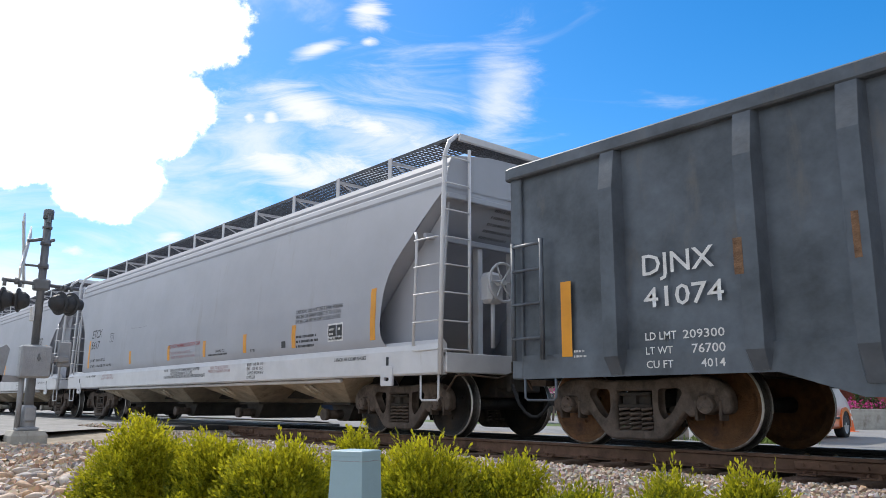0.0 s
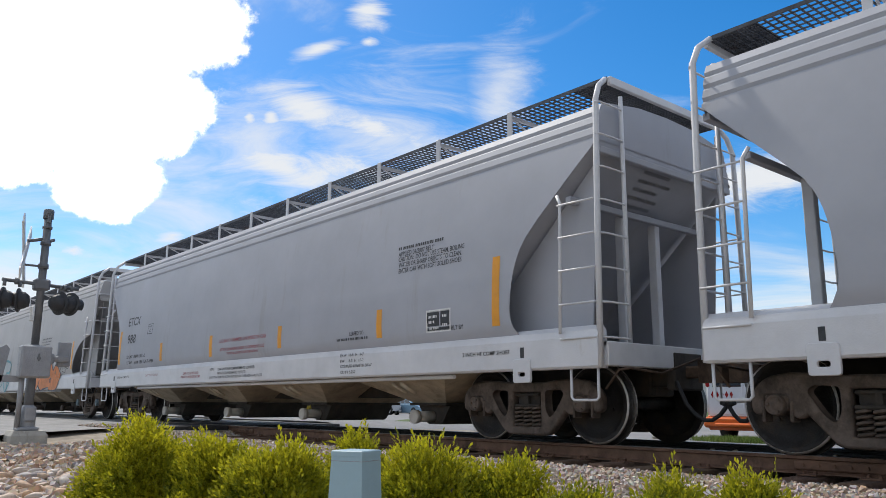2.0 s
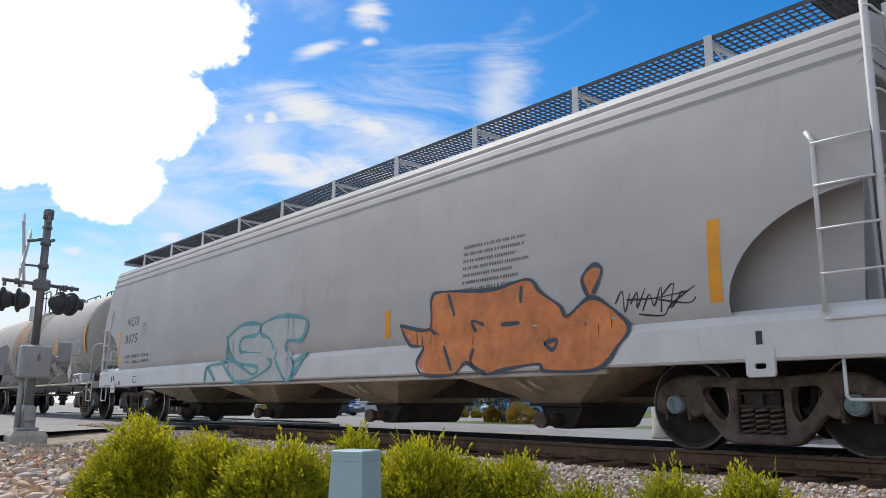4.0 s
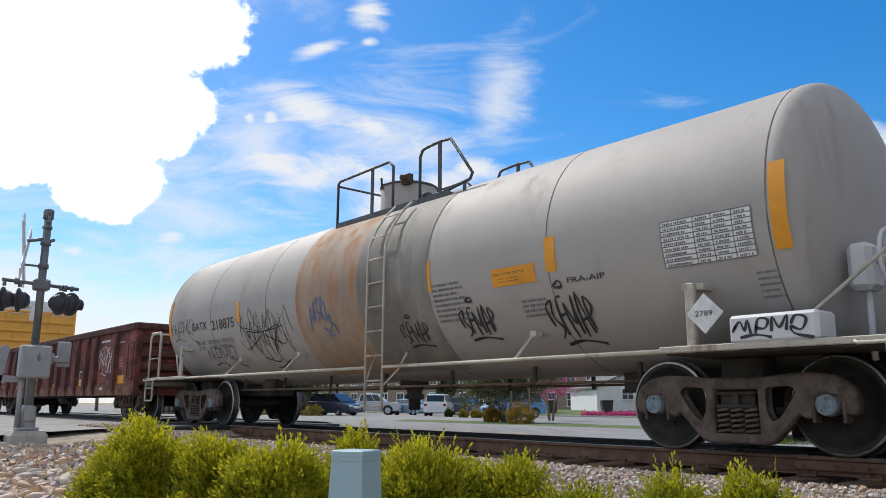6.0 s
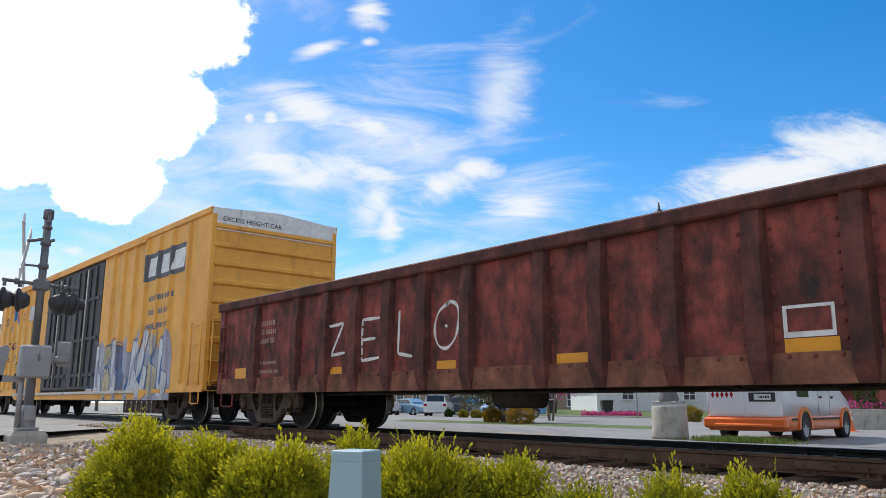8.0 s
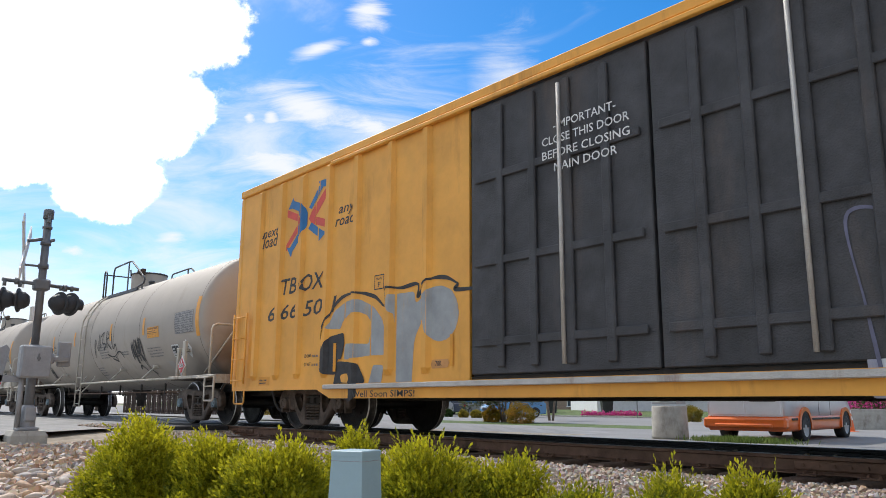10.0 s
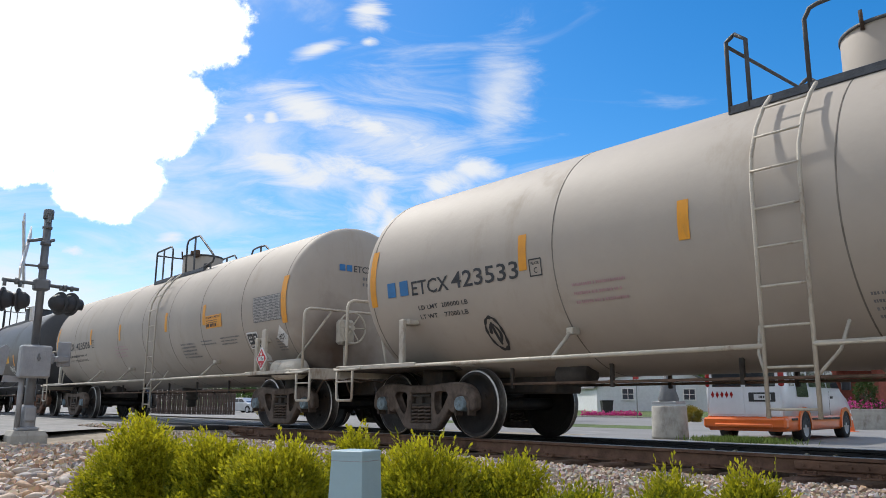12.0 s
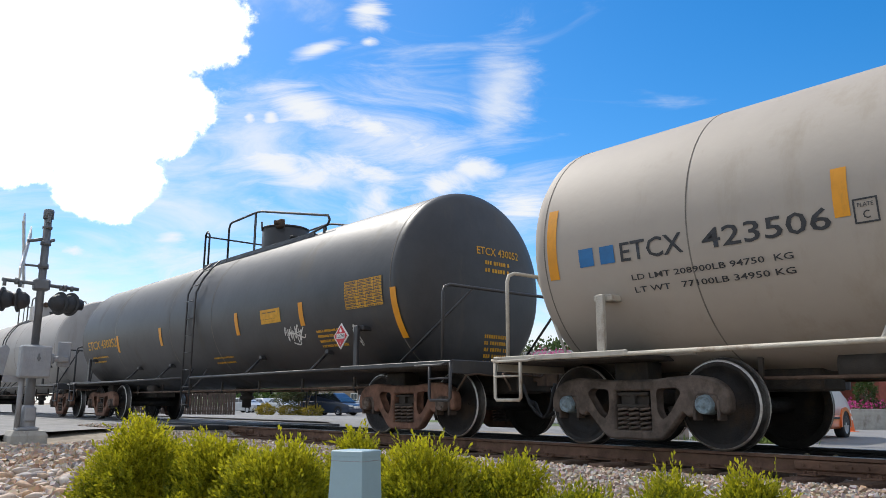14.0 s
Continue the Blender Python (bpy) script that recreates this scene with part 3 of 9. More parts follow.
def stone_mat(name, colours, rough=0.85):
    """Loose stones: each one takes its own colour."""
    m = bpy.data.materials.new(name)
    m.use_nodes = True
    nt = m.node_tree
    N, L = nt.nodes.new, nt.links.new
    bs = nt.nodes["Principled BSDF"]
    ge, oi, ad, fr, rp, no, mx, tc = (N("ShaderNodeNewGeometry"), N("ShaderNodeObjectInfo"), N("ShaderNodeMath"), N("ShaderNodeMath"), N("ShaderNodeValToRGB"),
                                      N("ShaderNodeTexNoise"), N("ShaderNodeMix"), N("ShaderNodeTexCoord"))
    ad.operation, fr.operation = "ADD", "FRACT"
    L(ge.outputs["Random Per Island"], ad.inputs[0]), L(oi.outputs["Random"], ad.inputs[1]), L(ad.outputs[0], fr.inputs[0]), L(fr.outputs[0], rp.inputs[0])
    el = rp.color_ramp.elements
    for k, c in enumerate(colours):
        e = el[k] if k < 2 else el.new(1.0)
        e.position, e.color = k / (len(colours) - 1), (*c, 1)
    no.inputs["Scale"].default_value, no.inputs["Detail"].default_value = 25, 5
    L(tc.outputs["Object"], no.inputs["Vector"])
    mx.data_type, mx.blend_type = "RGBA", "MULTIPLY"
    mx.inputs[0].default_value = 0.6
    L(rp.outputs[0], mx.inputs[6]), L(no.outputs["Color"], mx.inputs[7])
    gm = N("ShaderNodeHueSaturation")
    gm.inputs["Saturation"].default_value, gm.inputs["Value"].default_value = 0.95, 1.35
    L(mx.outputs[2], gm.inputs["Color"]), L(gm.outputs[0], bs.inputs["Base Color"])
    bs.inputs["Roughness"].default_value = rough
    return m


BALLAST = stone_mat("ballast_stone", [(0.30, 0.29, 0.29), (0.52, 0.40, 0.28), (0.24, 0.16, 0.11), (0.62, 0.57, 0.51), (0.36, 0.24, 0.16), (0.46, 0.45, 0.45), (0.55, 0.36, 0.22)])
rs = np.random.RandomState(11)
n = 66000
px = rs.uniform(-17.5, 1.0, n)
py = np.where(rs.rand(n) < 0.72, rs.uniform(-4.4, -0.86, n), rs.uniform(-0.64, 2.6, n))
keep = (px > -15.2) | (py < -2.3)
keep &= (px > -13.6 + rs.uniform(-0.6, 0.6, n)) | (py > -3.2)
px, py = px[keep], py[keep]
pz = np.array([ground_z(a, b) for a, b in zip(px, py)]) + rs.uniform(-0.008, 0.03, len(px))
rubble("ballast", np.stack([px, py, pz], 1), rs.uniform(0.016, 0.036, len(px)), BALLAST, "grey and tan crushed-stone railway ballast", "gravel")

# river stones beside the road
PEBBLE = stone_mat("river_stone", [(0.55, 0.43, 0.32), (0.42, 0.24, 0.13), (0.62, 0.53, 0.44), (0.30, 0.27, 0.26), (0.58, 0.36, 0.20), (0.50, 0.46, 0.42)], 0.7)


def pebble(seed):
    bm = bmesh.new()
    bmesh.ops.create_icosphere(bm, subdivisions=2, radius=1)
    off = Vector((seed * 3.1, seed * 1.7, 0))
    for q in bm.verts:
        q.co *= 0.82 + 0.5 * noise.noise(q.co * 0.9 + off)
        q.co.z *= 0.55
    me = bpy.data.meshes.new("stone")
    bm.to_mesh(me)
    bm.free()
    me.polygons.foreach_set("use_smooth", [True] * len(me.polygons))
    me.materials.append(PEBBLE)
    return me


stone_bed = thing("stone_bed", "bed of rounded tan and grey river stones", "stones", kind="structure")
peb = [pebble(k) for k in range(7)]
rnd = random.Random(8)
placed = 0
while placed < 300:
    a, b = rnd.uniform(-9.8, -4.9), rnd.uniform(-7.65, -5.55)
    if rnd.random() < 0.5:
        b = -8.23 - a * rnd.uniform(-0.62, -0.14) * -1 + 0.0
        b = -8.23 + (-a) * rnd.uniform(0.16, 0.36)
    s = rnd.uniform(0.05, 0.13)
    part("stone", peb[rnd.randrange(7)], None, stone_bed, m=pose(a, b, ground_z(a, b) + s * 0.25, rnd.uniform(-20, 20), rnd.uniform(-20, 20), rnd.uniform(0, 360)) @ Matrix.Diagonal((s, s * rnd.uniform(0.6, 0.9), s, 1)))
    placed += 1
m = 5200
sx, sy = rs.uniform(-14.2, -4.5, m), rs.uniform(-8.2, -3.2, m)
sz = np.array([ground_z(a, b) for a, b in zip(sx, sy)]) + rs.uniform(0, 0.02, m)
rubble("river_gravel", np.stack([sx, sy, sz], 1), rs.uniform(0.03, 0.075, m), PEBBLE, "small rounded tan gravel between larger stones", "gravel", flat=0.6, seed=5)

# ---- trains: shared running gear ----
def arc(cx, cz, r, a0, a1, n):
    return [(cx + r * math.cos(radians(a0 + (a1 - a0) * k / n)), cz + r * math.sin(radians(a0 + (a1 - a0) * k / n))) for k in range(n + 1)]


def side_frame_mesh(material):
    half = [(0, 0.695), (0.30, 0.695), (0.46, 0.715), (0.76, 0.73), (0.95, 0.70), (1.07, 0.63), (1.125, 0.53), (1.12, 0.40), (1.05, 0.38), (1.02, 0.57), (0.77, 0.57), (0.75, 0.38),
            (0.68, 0.35), (0.62, 0.41), (0.37, 0.14), (0.30, 0.11), (0, 0.11)]
    outer = half + [(-x, z) for x, z in half[-2:0:-1]]
    win = round_poly([(0.31, 0.62), (0.55, 0.635), (0.61, 0.58), (0.47, 0.37), (0.37, 0.29), (0.31, 0.40)], 0.05)
    spring = round_poly([(-0.25, 0.625), (0.25, 0.625), (0.255, 0.165), (-0.255, 0.165)], 0.03)
    return plate_mesh("side_frame", [round_poly(outer, 0.05, 3), win, [(-x, z) for x, z in win], spring], 0.13, 0.025, material)


def spring_mesh(material):
    pts = []
    turns, n = 5, 11
    for i in range(turns * n + 1):
        t = 2 * math.pi * i / n
        pts.append((0.062 * math.cos(t), 0.062 * math.sin(t), 0.17 + 0.25 * i / (turns * n)))
    return Shape().tube(pts, 0.0165, 5).mesh("spring", material)


def wheel_mesh(material):
    """One wheel about the y axis, outer face towards -y at y = 0."""
    prof = [(0.0, -0.03), (0.10, -0.03), (0.115, 0.0), (0.13, 0.03), (0.24, 0.062), (0.36, 0.04), (0.385, 0.0), (0.40, -0.008), (0.436, -0.0065)]
    face = Shape().lathe(prof, seg=48)
    face.lathe([(0.436, -0.0065), (0.447, -0.004), (0.457, 0.006)], seg=48, slot=2)
    face.lathe([(0.457, 0.006), (0.459, 0.10), (0.482, 0.110)], seg=48, slot=1)
    face.lathe([(0.482, 0.110), (0.487, 0.118), (0.487, 0.125)], seg=48, slot=2)
    face.lathe([(0.487, 0.125), (0.478, 0.135), (0.40, 0.138)], seg=48)
    face.lathe([(0.40, 0.138), (0.375, 0.11), (0.22, 0.12), (0.12, 0.15), (0.0, 0.15)], seg=48)
    for k in (20, 140, 260):
        a = radians(k)
        face.cyl((0.2 * math.cos(a), 0.055, 0.2 * math.sin(a)), (0.2 * math.cos(a), 0.03, 0.2 * math.sin(a)), 0.022, 8)
    return face.mesh("wheel", [material, TREAD, RIM_EDGE])


AXLE_ME = Shape().tube([(0, -1.08, 0), (0, -0.84, 0), (0, -0.78, 0), (0, -0.4, 0), (0, 0.4, 0), (0, 0.78, 0), (0, 0.84, 0), (0, 1.08, 0)],
                       [0.07, 0.07, 0.1, 0.083, 0.083, 0.1, 0.07, 0.07], 14).mesh("axle", WHEEL)
GEAR = {}
for key, frame_mat, wheel_mat in (("dark", CAST, WHEEL), ("rust", CAST_RUST, WHEEL), ("orange", CAST, WHEEL_RUST)):
    GEAR[key] = (side_frame_mesh(frame_mat), spring_mesh(CAST), wheel_mesh(wheel_mat))
CAPS = {}
for key, face_mat in (("blue", CAP_BLUE), ("dark", CAST)):
    sh = Shape().lathe([(0, -1.125), (0.03, -1.125), (0.035, -1.118), (0.075, -1.118), (0.080, -1.128), (0.092, -1.126), (0.096, -1.10), (0.10, -1.07), (0.10, -0.95), (0.0, -0.95)], seg=20)
    for k in (90, 210, 330):
        a = radians(k)
        sh.cyl((0.062 * math.cos(a), -1.115, 0.062 * math.sin(a)), (0.062 * math.cos(a), -1.135, 0.062 * math.sin(a)), 0.014, 6)
    CAPS[key] = sh.mesh("bearing_cap", face_mat)
ADAPTER = Shape().box(-0.12, 0.12, -1.08, -0.93, 0.40, 0.565, 0.03).box(-0.15, -0.115, -1.08, -0.93, 0.30, 0.5, 0.01).box(0.115, 0.15, -1.08, -0.93, 0.30, 0.5, 0.01).mesh("bearing_adapter", CAST)
# bolster takes the dark underframe colour to paint shade behind the side-frame windows
BOLSTER = Shape().box(-0.21, 0.21, -1.07, 1.07, 0.42, 0.46, 0.012).box(-0.20, 0.20, -1.06, 1.06, 0.55, 0.585, 0.012).box(-0.18, 0.18, -1.01, 1.01, 0.45, 0.56).box(-0.03, 0.03, -1.06, 1.06, 0.45, 0.56).box(-0.24, 0.24, -0.9, 0.9, 0.42, 0.62, 0.04).cyl((0, 0, 0.6), (0, 0, 0.78), 0.22, 20).mesh("bolster", UNDER)
BRAKE = Shape()
for s in (-1, 1):
    BRAKE.box(s * 0.34 - 0.05, s * 0.34 + 0.05, -0.85, 0.85, 0.36, 0.44, 0.015)
    for y in (-0.74, 0.74):
        BRAKE.prism(arc(s * 0.889, 0.457, 0.54, 180 - 20 if s > 0 else -20, 180 + 26 if s > 0 else 26, 6) + arc(s * 0.889, 0.457, 0.475, 180 + 26 if s > 0 else 26, 180 - 20 if s > 0 else -20, 6), y - 0.05, y + 0.05)
BRAKE = BRAKE.mesh("brake_beam", UNDER)
WHEELS = []      # every wheelset, for the motion


def running_gear(car, xc, look_="dark", cap="blue"):
    """A four-wheel truck of three-piece kind under a car, its middle at xc."""
    frame_me, spring_me, wheel_me = GEAR[look_]
    part("bolster", BOLSTER, None, car, m=pose(xc, 0, 0))
    part("brake_beam", BRAKE, None, car, m=pose(xc, 0, 0))
    for y, turn in ((-1.0, 0), (1.0, 180)):
        fr = part("side_frame", frame_me, None, car, "cast steel side frame", pose(xc, y, 0, 0, 0, turn))
        for k in (-0.145, 0.0, 0.145):
            part("spring", spring_me, None, fr, m=pose(k, -0.01, 0))
    for dx in (-0.889, 0.889):
        ws = part("wheelset", AXLE_ME, None, car, "steel wheels on an axle", pose(xc + dx, 0, 0.457))
        part("wheel", wheel_me, None, ws, m=pose(0, -0.815, 0))
        part("wheel", wheel_me, None, ws, m=pose(0, 0.815, 0, 0, 0, 180))
        part("bearing_cap", CAPS[cap], None, ws)
        part("bearing_cap", CAPS[cap], None, ws, m=pose(0, 0, 0, 0, 0, 180))
        for turn in (0, 180):
            part("bearing_adapter", ADAPTER, None, car, m=pose(xc + dx, 0, 0.0, 0, 0, turn))
        WHEELS.append((ws, xc + dx))


def coupler(car, x, s):
    """Coupler, draft box, air hose and cut lever at a car's end; s: 1 the end ahead, -1 the end behind."""
    cp = Shape().box(x - s * 0.55, x + s * 0.28, -0.07, 0.07, 0.76, 0.90, 0.02)
    cp.prism([(x + s * 0.25, -0.10), (x + s * 0.42, -0.17), (x + s * 0.58, -0.15), (x + s * 0.60, -0.06), (x + s * 0.50, -0.02), (x + s * 0.52, 0.10), (x + s * 0.66, 0.14), (x + s * 0.62, 0.19), (x + s * 0.36, 0.15)], 0.70, 0.96, "z")
    part("coupler", cp, COUPLER, car, "rust-brown knuckle coupler")
    part("draft_box", Shape().box(x - s * 1.6, x + s * 0.05, -0.22, 0.22, 0.66, 1.02, 0.02).box(x - s * 0.05, x + s * 0.07, -0.3, 0.3, 0.62, 1.06, 0.02), UNDER, car)
    h = [(x + s * 0.1, -0.32, 0.72)] + [(x + s * (0.12 + 0.5 * k / 6), -0.32 + 0.03 * k, 0.70 - 0.42 * math.sin(math.pi * (k + 0.6) / 8.2)) for k in range(1, 7)]
    part("air_hose", Shape().tube(h, 0.024, 7).cyl(h[-1], (h[-1][0] + s * 0.08, h[-1][1], h[-1][2] + 0.03), 0.034, 8), HOSE, car, "black rubber air hose")
    lev = [(x - s * 0.1, -1.35, 0.62), (x + s * 0.06, -1.33, 0.82), (x + s * 0.12, -1.2, 0.84), (x + s * 0.1, -0.6, 0.80), (x + s * 0.3, -0.12, 0.98)]
    part("cut_lever", Shape().tube(lev, 0.014, 6), COUPLER, car)


def stirrup(car, xa, xb, y, ztop, zlow, material, r=0.016):
    """A sill step: a bent bar."""
    part("sill_step", Shape().tube([(xa, y, ztop), (xa, y, zlow + 0.03), (xa + (xb - xa) * 0.08, y, zlow), (xb - (xb - xa) * 0.08, y, zlow), (xb, y, zlow + 0.03), (xb, y, ztop)], r, 6), material, car)


def ladder(car, xa, xb, y, zs, z0, z1, material, r=0.013, rail=0.02, name="ladder"):
    lad = part(name, Shape().tube([(xa, y, z0), (xa, y, z1)], rail, 6).tube([(xb, y, z0), (xb, y, z1)], rail, 6), material, car)
    for z in zs:
        part("rung", Shape().tube([(xa, y - 0.01, z), (xb, y - 0.01, z)], r, 6), material, lad)
    return lad


def brake_wheel(car, x, y, z, s, material):
    rim = [(x, y + 0.27 * math.cos(t), z + 0.27 * math.sin(t)) for t in (2 * math.pi * k / 24 for k in range(25))]
    sh = Shape().tube(rim, 0.02, 6)
    for k in range(6):
        t = 2 * math.pi * k / 6
        sh.tube([(x - s * 0.03, y, z), (x, y + 0.26 * math.cos(t), z + 0.26 * math.sin(t))], 0.014, 5)
    sh.cyl((x - s * 0.2, y, z), (x + s * 0.02, y, z), 0.045, 10)
    bw = part("brake_wheel", sh, material, car, "spoked hand-brake wheel")
    part("brake_housing", Shape().box(x - s * 0.34, x - s * 0.12, y - 0.15, y + 0.15, z - 0.28, z + 0.16, 0.05).tube([(x - s * 0.22, y, z - 0.28), (x - s * 0.22, y, z - 0.9)], 0.03, 6), material, bw)


CARS = []        # (car, place along the train at the start)


def rolling(name, label, category, at):
    car = thing(name, label, category, pose(at, 0, 0), "cars of the freight train")
    CARS.append((car, at))
    return car


# ---- covered hoppers ----
HOP_SIDE = [(1.245, 1.56), (1.34, 1.60), (1.55, 1.615), (2.0, 1.605), (2.6, 1.56), (3.1, 1.50), (3.38, 1.455), (3.42, 1.448)]   # height, half width
HOP_EAVE = [(3.42, 1.435), (3.45, 1.418), (3.49, 1.43), (3.57, 1.41), (3.595, 1.39), (3.635, 1.402), (3.71, 1.378), (3.735, 1.355), (3.78, 1.362), (3.87, 1.315), (3.905, 1.20), (4.0, 0.6), (4.02, 0.0)]


def hop_y(z):
    for (za, ya), (zb, yb) in zip(HOP_SIDE, HOP_SIDE[1:]):
        if z <= zb:
            return ya + (yb - ya) * max(0, (z - za)) / (zb - za)
    return HOP_SIDE[-1][1]


def hop_surf(x, z):
    """The side of a hopper that faces the road, a hair's breadth proud."""
    return (x, -hop_y(z) - 0.004, z)


def sill_surf(x, z):
    return (x, -1.606, z)


def hopper_car(label, at, half, trucks, paint, frame, cap, rounded=False):
    car = rolling("covered_hopper", label, "hopper car", at)
    # the side sheet stands further out at the top of each end than at its foot
    def inset(z):
        d = 0.05 + 1.04 * max(0.0, 3.38 - z)
        d = d if d < 0.95 else 0.95 + 0.36 * (1 - math.exp((0.95 - d) / 0.36))
        return d - 0.14 * max(0.0, (1.55 - z) / 0.305) ** 2
    if rounded:
        inset = lambda z: 0.03 if z > 2.28 else 0.03 + 1.33 * math.sqrt(max(0.0, 1 - (max(0.0, z - 1.35) / 0.93) ** 2))
    zs = [1.245, 1.29, 1.34, 1.42, 1.55, 1.7, 1.8, 1.9, 2.0, 2.08, 2.15, 2.21, 2.25, 2.29, 2.4, 2.6, 2.85, 3.1, 3.25, 3.38, 3.42]
    body = Shape()
    xs = [-1 + 2 * k / 10 for k in range(11)]
    for s in (-1, 1):
        body.grid(lambda z, q: (q * (half - inset(z)), s * hop_y(z), z), zs, xs)
    part("body_side", body, paint, car, "smooth curved grey steel sides")
    roof = Shape()
    prof = [(y, z) for z, y in HOP_EAVE] + [(-y, z) for z, y in HOP_EAVE[-2::-1]]
    roof.rings([[(-half + 0.05, y, z) for y, z in prof], [(half - 0.05, y, z) for y, z in prof]], True, False, False)
    part("roof", roof, paint, car, "fluted eaves under a low roof")
    for s in (-1, 1):
        # end wall, the sloping end sheet and the bulkhead below it
        e = Shape()
        X = lambda d: s * (half - d)
        e.add([(X(0.06), -1.42, 3.44), (X(0.06), 1.42, 3.44), (X(0.06), 1.42, 3.30), (X(0.06), -1.42, 3.30)], [(0, 1, 2, 3)])
        e.add([(X(0.06), -1.19, 3.9), (X(0.06), 1.19, 3.9), (X(0.06), 1.42, 3.44), (X(0.06), -1.42, 3.44)], [(0, 1, 2, 3)])
        e.add([(X(0.06), -1.46, 3.38), (X(0.06), 1.46, 3.38), (X(0.66), 1.50, 2.82), (X(0.66), -1.50, 2.82)], [(0, 1, 2, 3)])
        e.add([(X(0.66), -1.53, 2.82), (X(0.66), 1.53, 2.82), (X(2.3), 1.58, 1.3), (X(2.3), -1.58, 1.3)], [(0, 1, 2, 3)])
        part("end_slope", e, paint, car, "sloping end sheet of the hopper")
        part("end_stiffener", Shape().box(X(0.1), X(0.02), -1.4, 1.4, 3.26, 3.34, 0.01), paint, car)
        plat = Shape().box(X(1.3), X(-0.05), -1.5, 1.5, 1.06, 1.12, 0.01).box(X(0.08), X(-0.06), -1.5, 1.5, 0.86, 1.12, 0.01)
        part("end_platform", plat, frame, car)
        if s > 0:
            for y in (-1, 1):
                part("end_gusset", Shape().prism([(X(1.7), 1.12), (X(0.32), 1.12), (X(0.16), 3.24), (X(1.7), 1.78)], y * 1.26, y * 1.28), paint, car, "flat gusset sheet under the slope")
        part("end_shelf", Shape().box(X(0.52), X(0.44), -1.45, 1.45, 2.74, 2.82, 0.01), paint, car)
        for y in (-0.35, 0.35):
            part("end_post", Shape().box(X(0.62), X(0.50), y - 0.05, y + 0.05, 1.1, 2.76, 0.01), frame, car)
        for y in (-1, 1):
            # corner ladder: one tall stile bent in to the roof, one stile on the end, one on the side
            low = rounded and s < 0
            tall = [(X(0.0), y * 1.56, 0.84), (X(0.0), y * 1.53, 2.4)] + ([] if low else [(X(0.0), y * 1.49, 3.86), (X(0.02), y * 1.40, 4.06), (X(0.06), y * 1.22, 4.2)])
            stile = part("corner_stile", Shape().tube(tall, 0.035, 6), frame, car)
            part("end_stile", Shape().tube([(X(-0.02), y * 1.05, 0.95), (X(-0.02), y * 1.05, 2.4 if low else 4.0)], 0.026, 6), frame, stile)
            part("side_stile", Shape().tube([(X(0.56), y * 1.55, 2.82), (X(0.5), y * 1.57, 2.72), (X(0.5), y * 1.615, 1.22)], 0.022, 6), frame, stile)
            for k in range(4 if low else 8):
                z = 1.16 + 0.38 * k
                part("rung", Shape().tube([(X(-0.01), y * 1.53, z), (X(-0.05), y * 1.47, z), (X(-0.05), y * 1.1, z), (X(-0.02), y * 1.04, z)], 0.012, 5), frame, stile)
            for k in range(4 if low else 5):
                z = 1.16 + 0.38 * k
                part("rung", Shape().tube([(X(0.5), y * 1.62, z), (X(0.0), y * 1.60, z)], 0.012, 5), frame, stile)
            stirrup(car, X(0.42), X(0.05), y * 1.54, 0.86, 0.50, frame)
            # lifting lug with a slot
            me = plate_mesh("jacking_lug", [round_poly([(-0.13, 0.70), (0.13, 0.70), (0.13, 0.96), (-0.13, 0.96)], 0.03), round_poly([(-0.06, 0.76), (0.06, 0.76), (0.06, 0.82), (-0.06, 0.82)], 0.028)], 0.04, 0.006, frame)
            part("jacking_lug", me, None, car, m=pose(X(1.10), y * 1.60, 0))
            part("lug_hole", Shape().box(X(1.10) - 0.03, X(1.10) + 0.03, y * 1.60, y * 1.606, 0.98, 1.10, 0.002), INK, car, "dark slot in the sill")
        coupler(car, X(0), s)
    for s in (-1, 1):
        sill = Shape()
        prof = [(1.50, 1.30), (1.575, 1.245), (1.60, 1.17), (1.602, 0.86), (1.58, 0.835), (1.44, 0.835), (1.44, 1.24)]
        sill.rings([[(-half + 0.0, s * y, z) for y, z in prof], [(half - 0.0, s * y, z) for y, z in prof]], True, False)
        part("side_sill", sill, frame, car, "white side sill with a rounded top")
        part("outlet_rod", Shape().tube([(-half * 0.7, s * 1.46, 0.80), (half * 0.7, s * 1.46, 0.80)], 0.03, 8), frame, car)
    part("centre_sill", Shape().box(-half + 0.3, half - 0.3, -0.25, 0.25, 0.55, 1.05, 0.02), UNDER, car)
    # running boards of open grating above the roof, on brackets
    for s in (-1, 1):
        g = Shape()
        for k in range(7):
            y = s * (0.62 + 0.60 * k / 6)
            g.box(-half + 0.03, half - 0.03, y - 0.004, y + 0.004, 4.192, 4.208)
        n = int(2 * half / 0.085)
        for k in range(n + 1):
            x = -half + 0.04 + (2 * half - 0.08) * k / n
            g.box(x - 0.006, x + 0.006, s * 0.62, s * 1.22, 4.19, 4.21)
        g.box(-half + 0.03, half - 0.03, s * 1.22, s * 1.235, 4.18, 4.222)
        part("running_board", g, GRATING, car, "dark open-mesh running board")
        n = 9
        for k in range(n + 1):
            x = -half + 1.6 + (2 * half - 3.2) * k / n
            br = Shape().box(x - 0.045, x + 0.045, s * 1.235, s * 1.255, 3.86, 4.23, 0.004).box(x - 0.02, x + 0.02, s * 0.6, s * 1.24, 4.14, 4.185).tube([(x, s * 1.22, 4.16), (x, s * 0.75, 3.97)], 0.014, 5)
            part("board_bracket", br, frame, car)
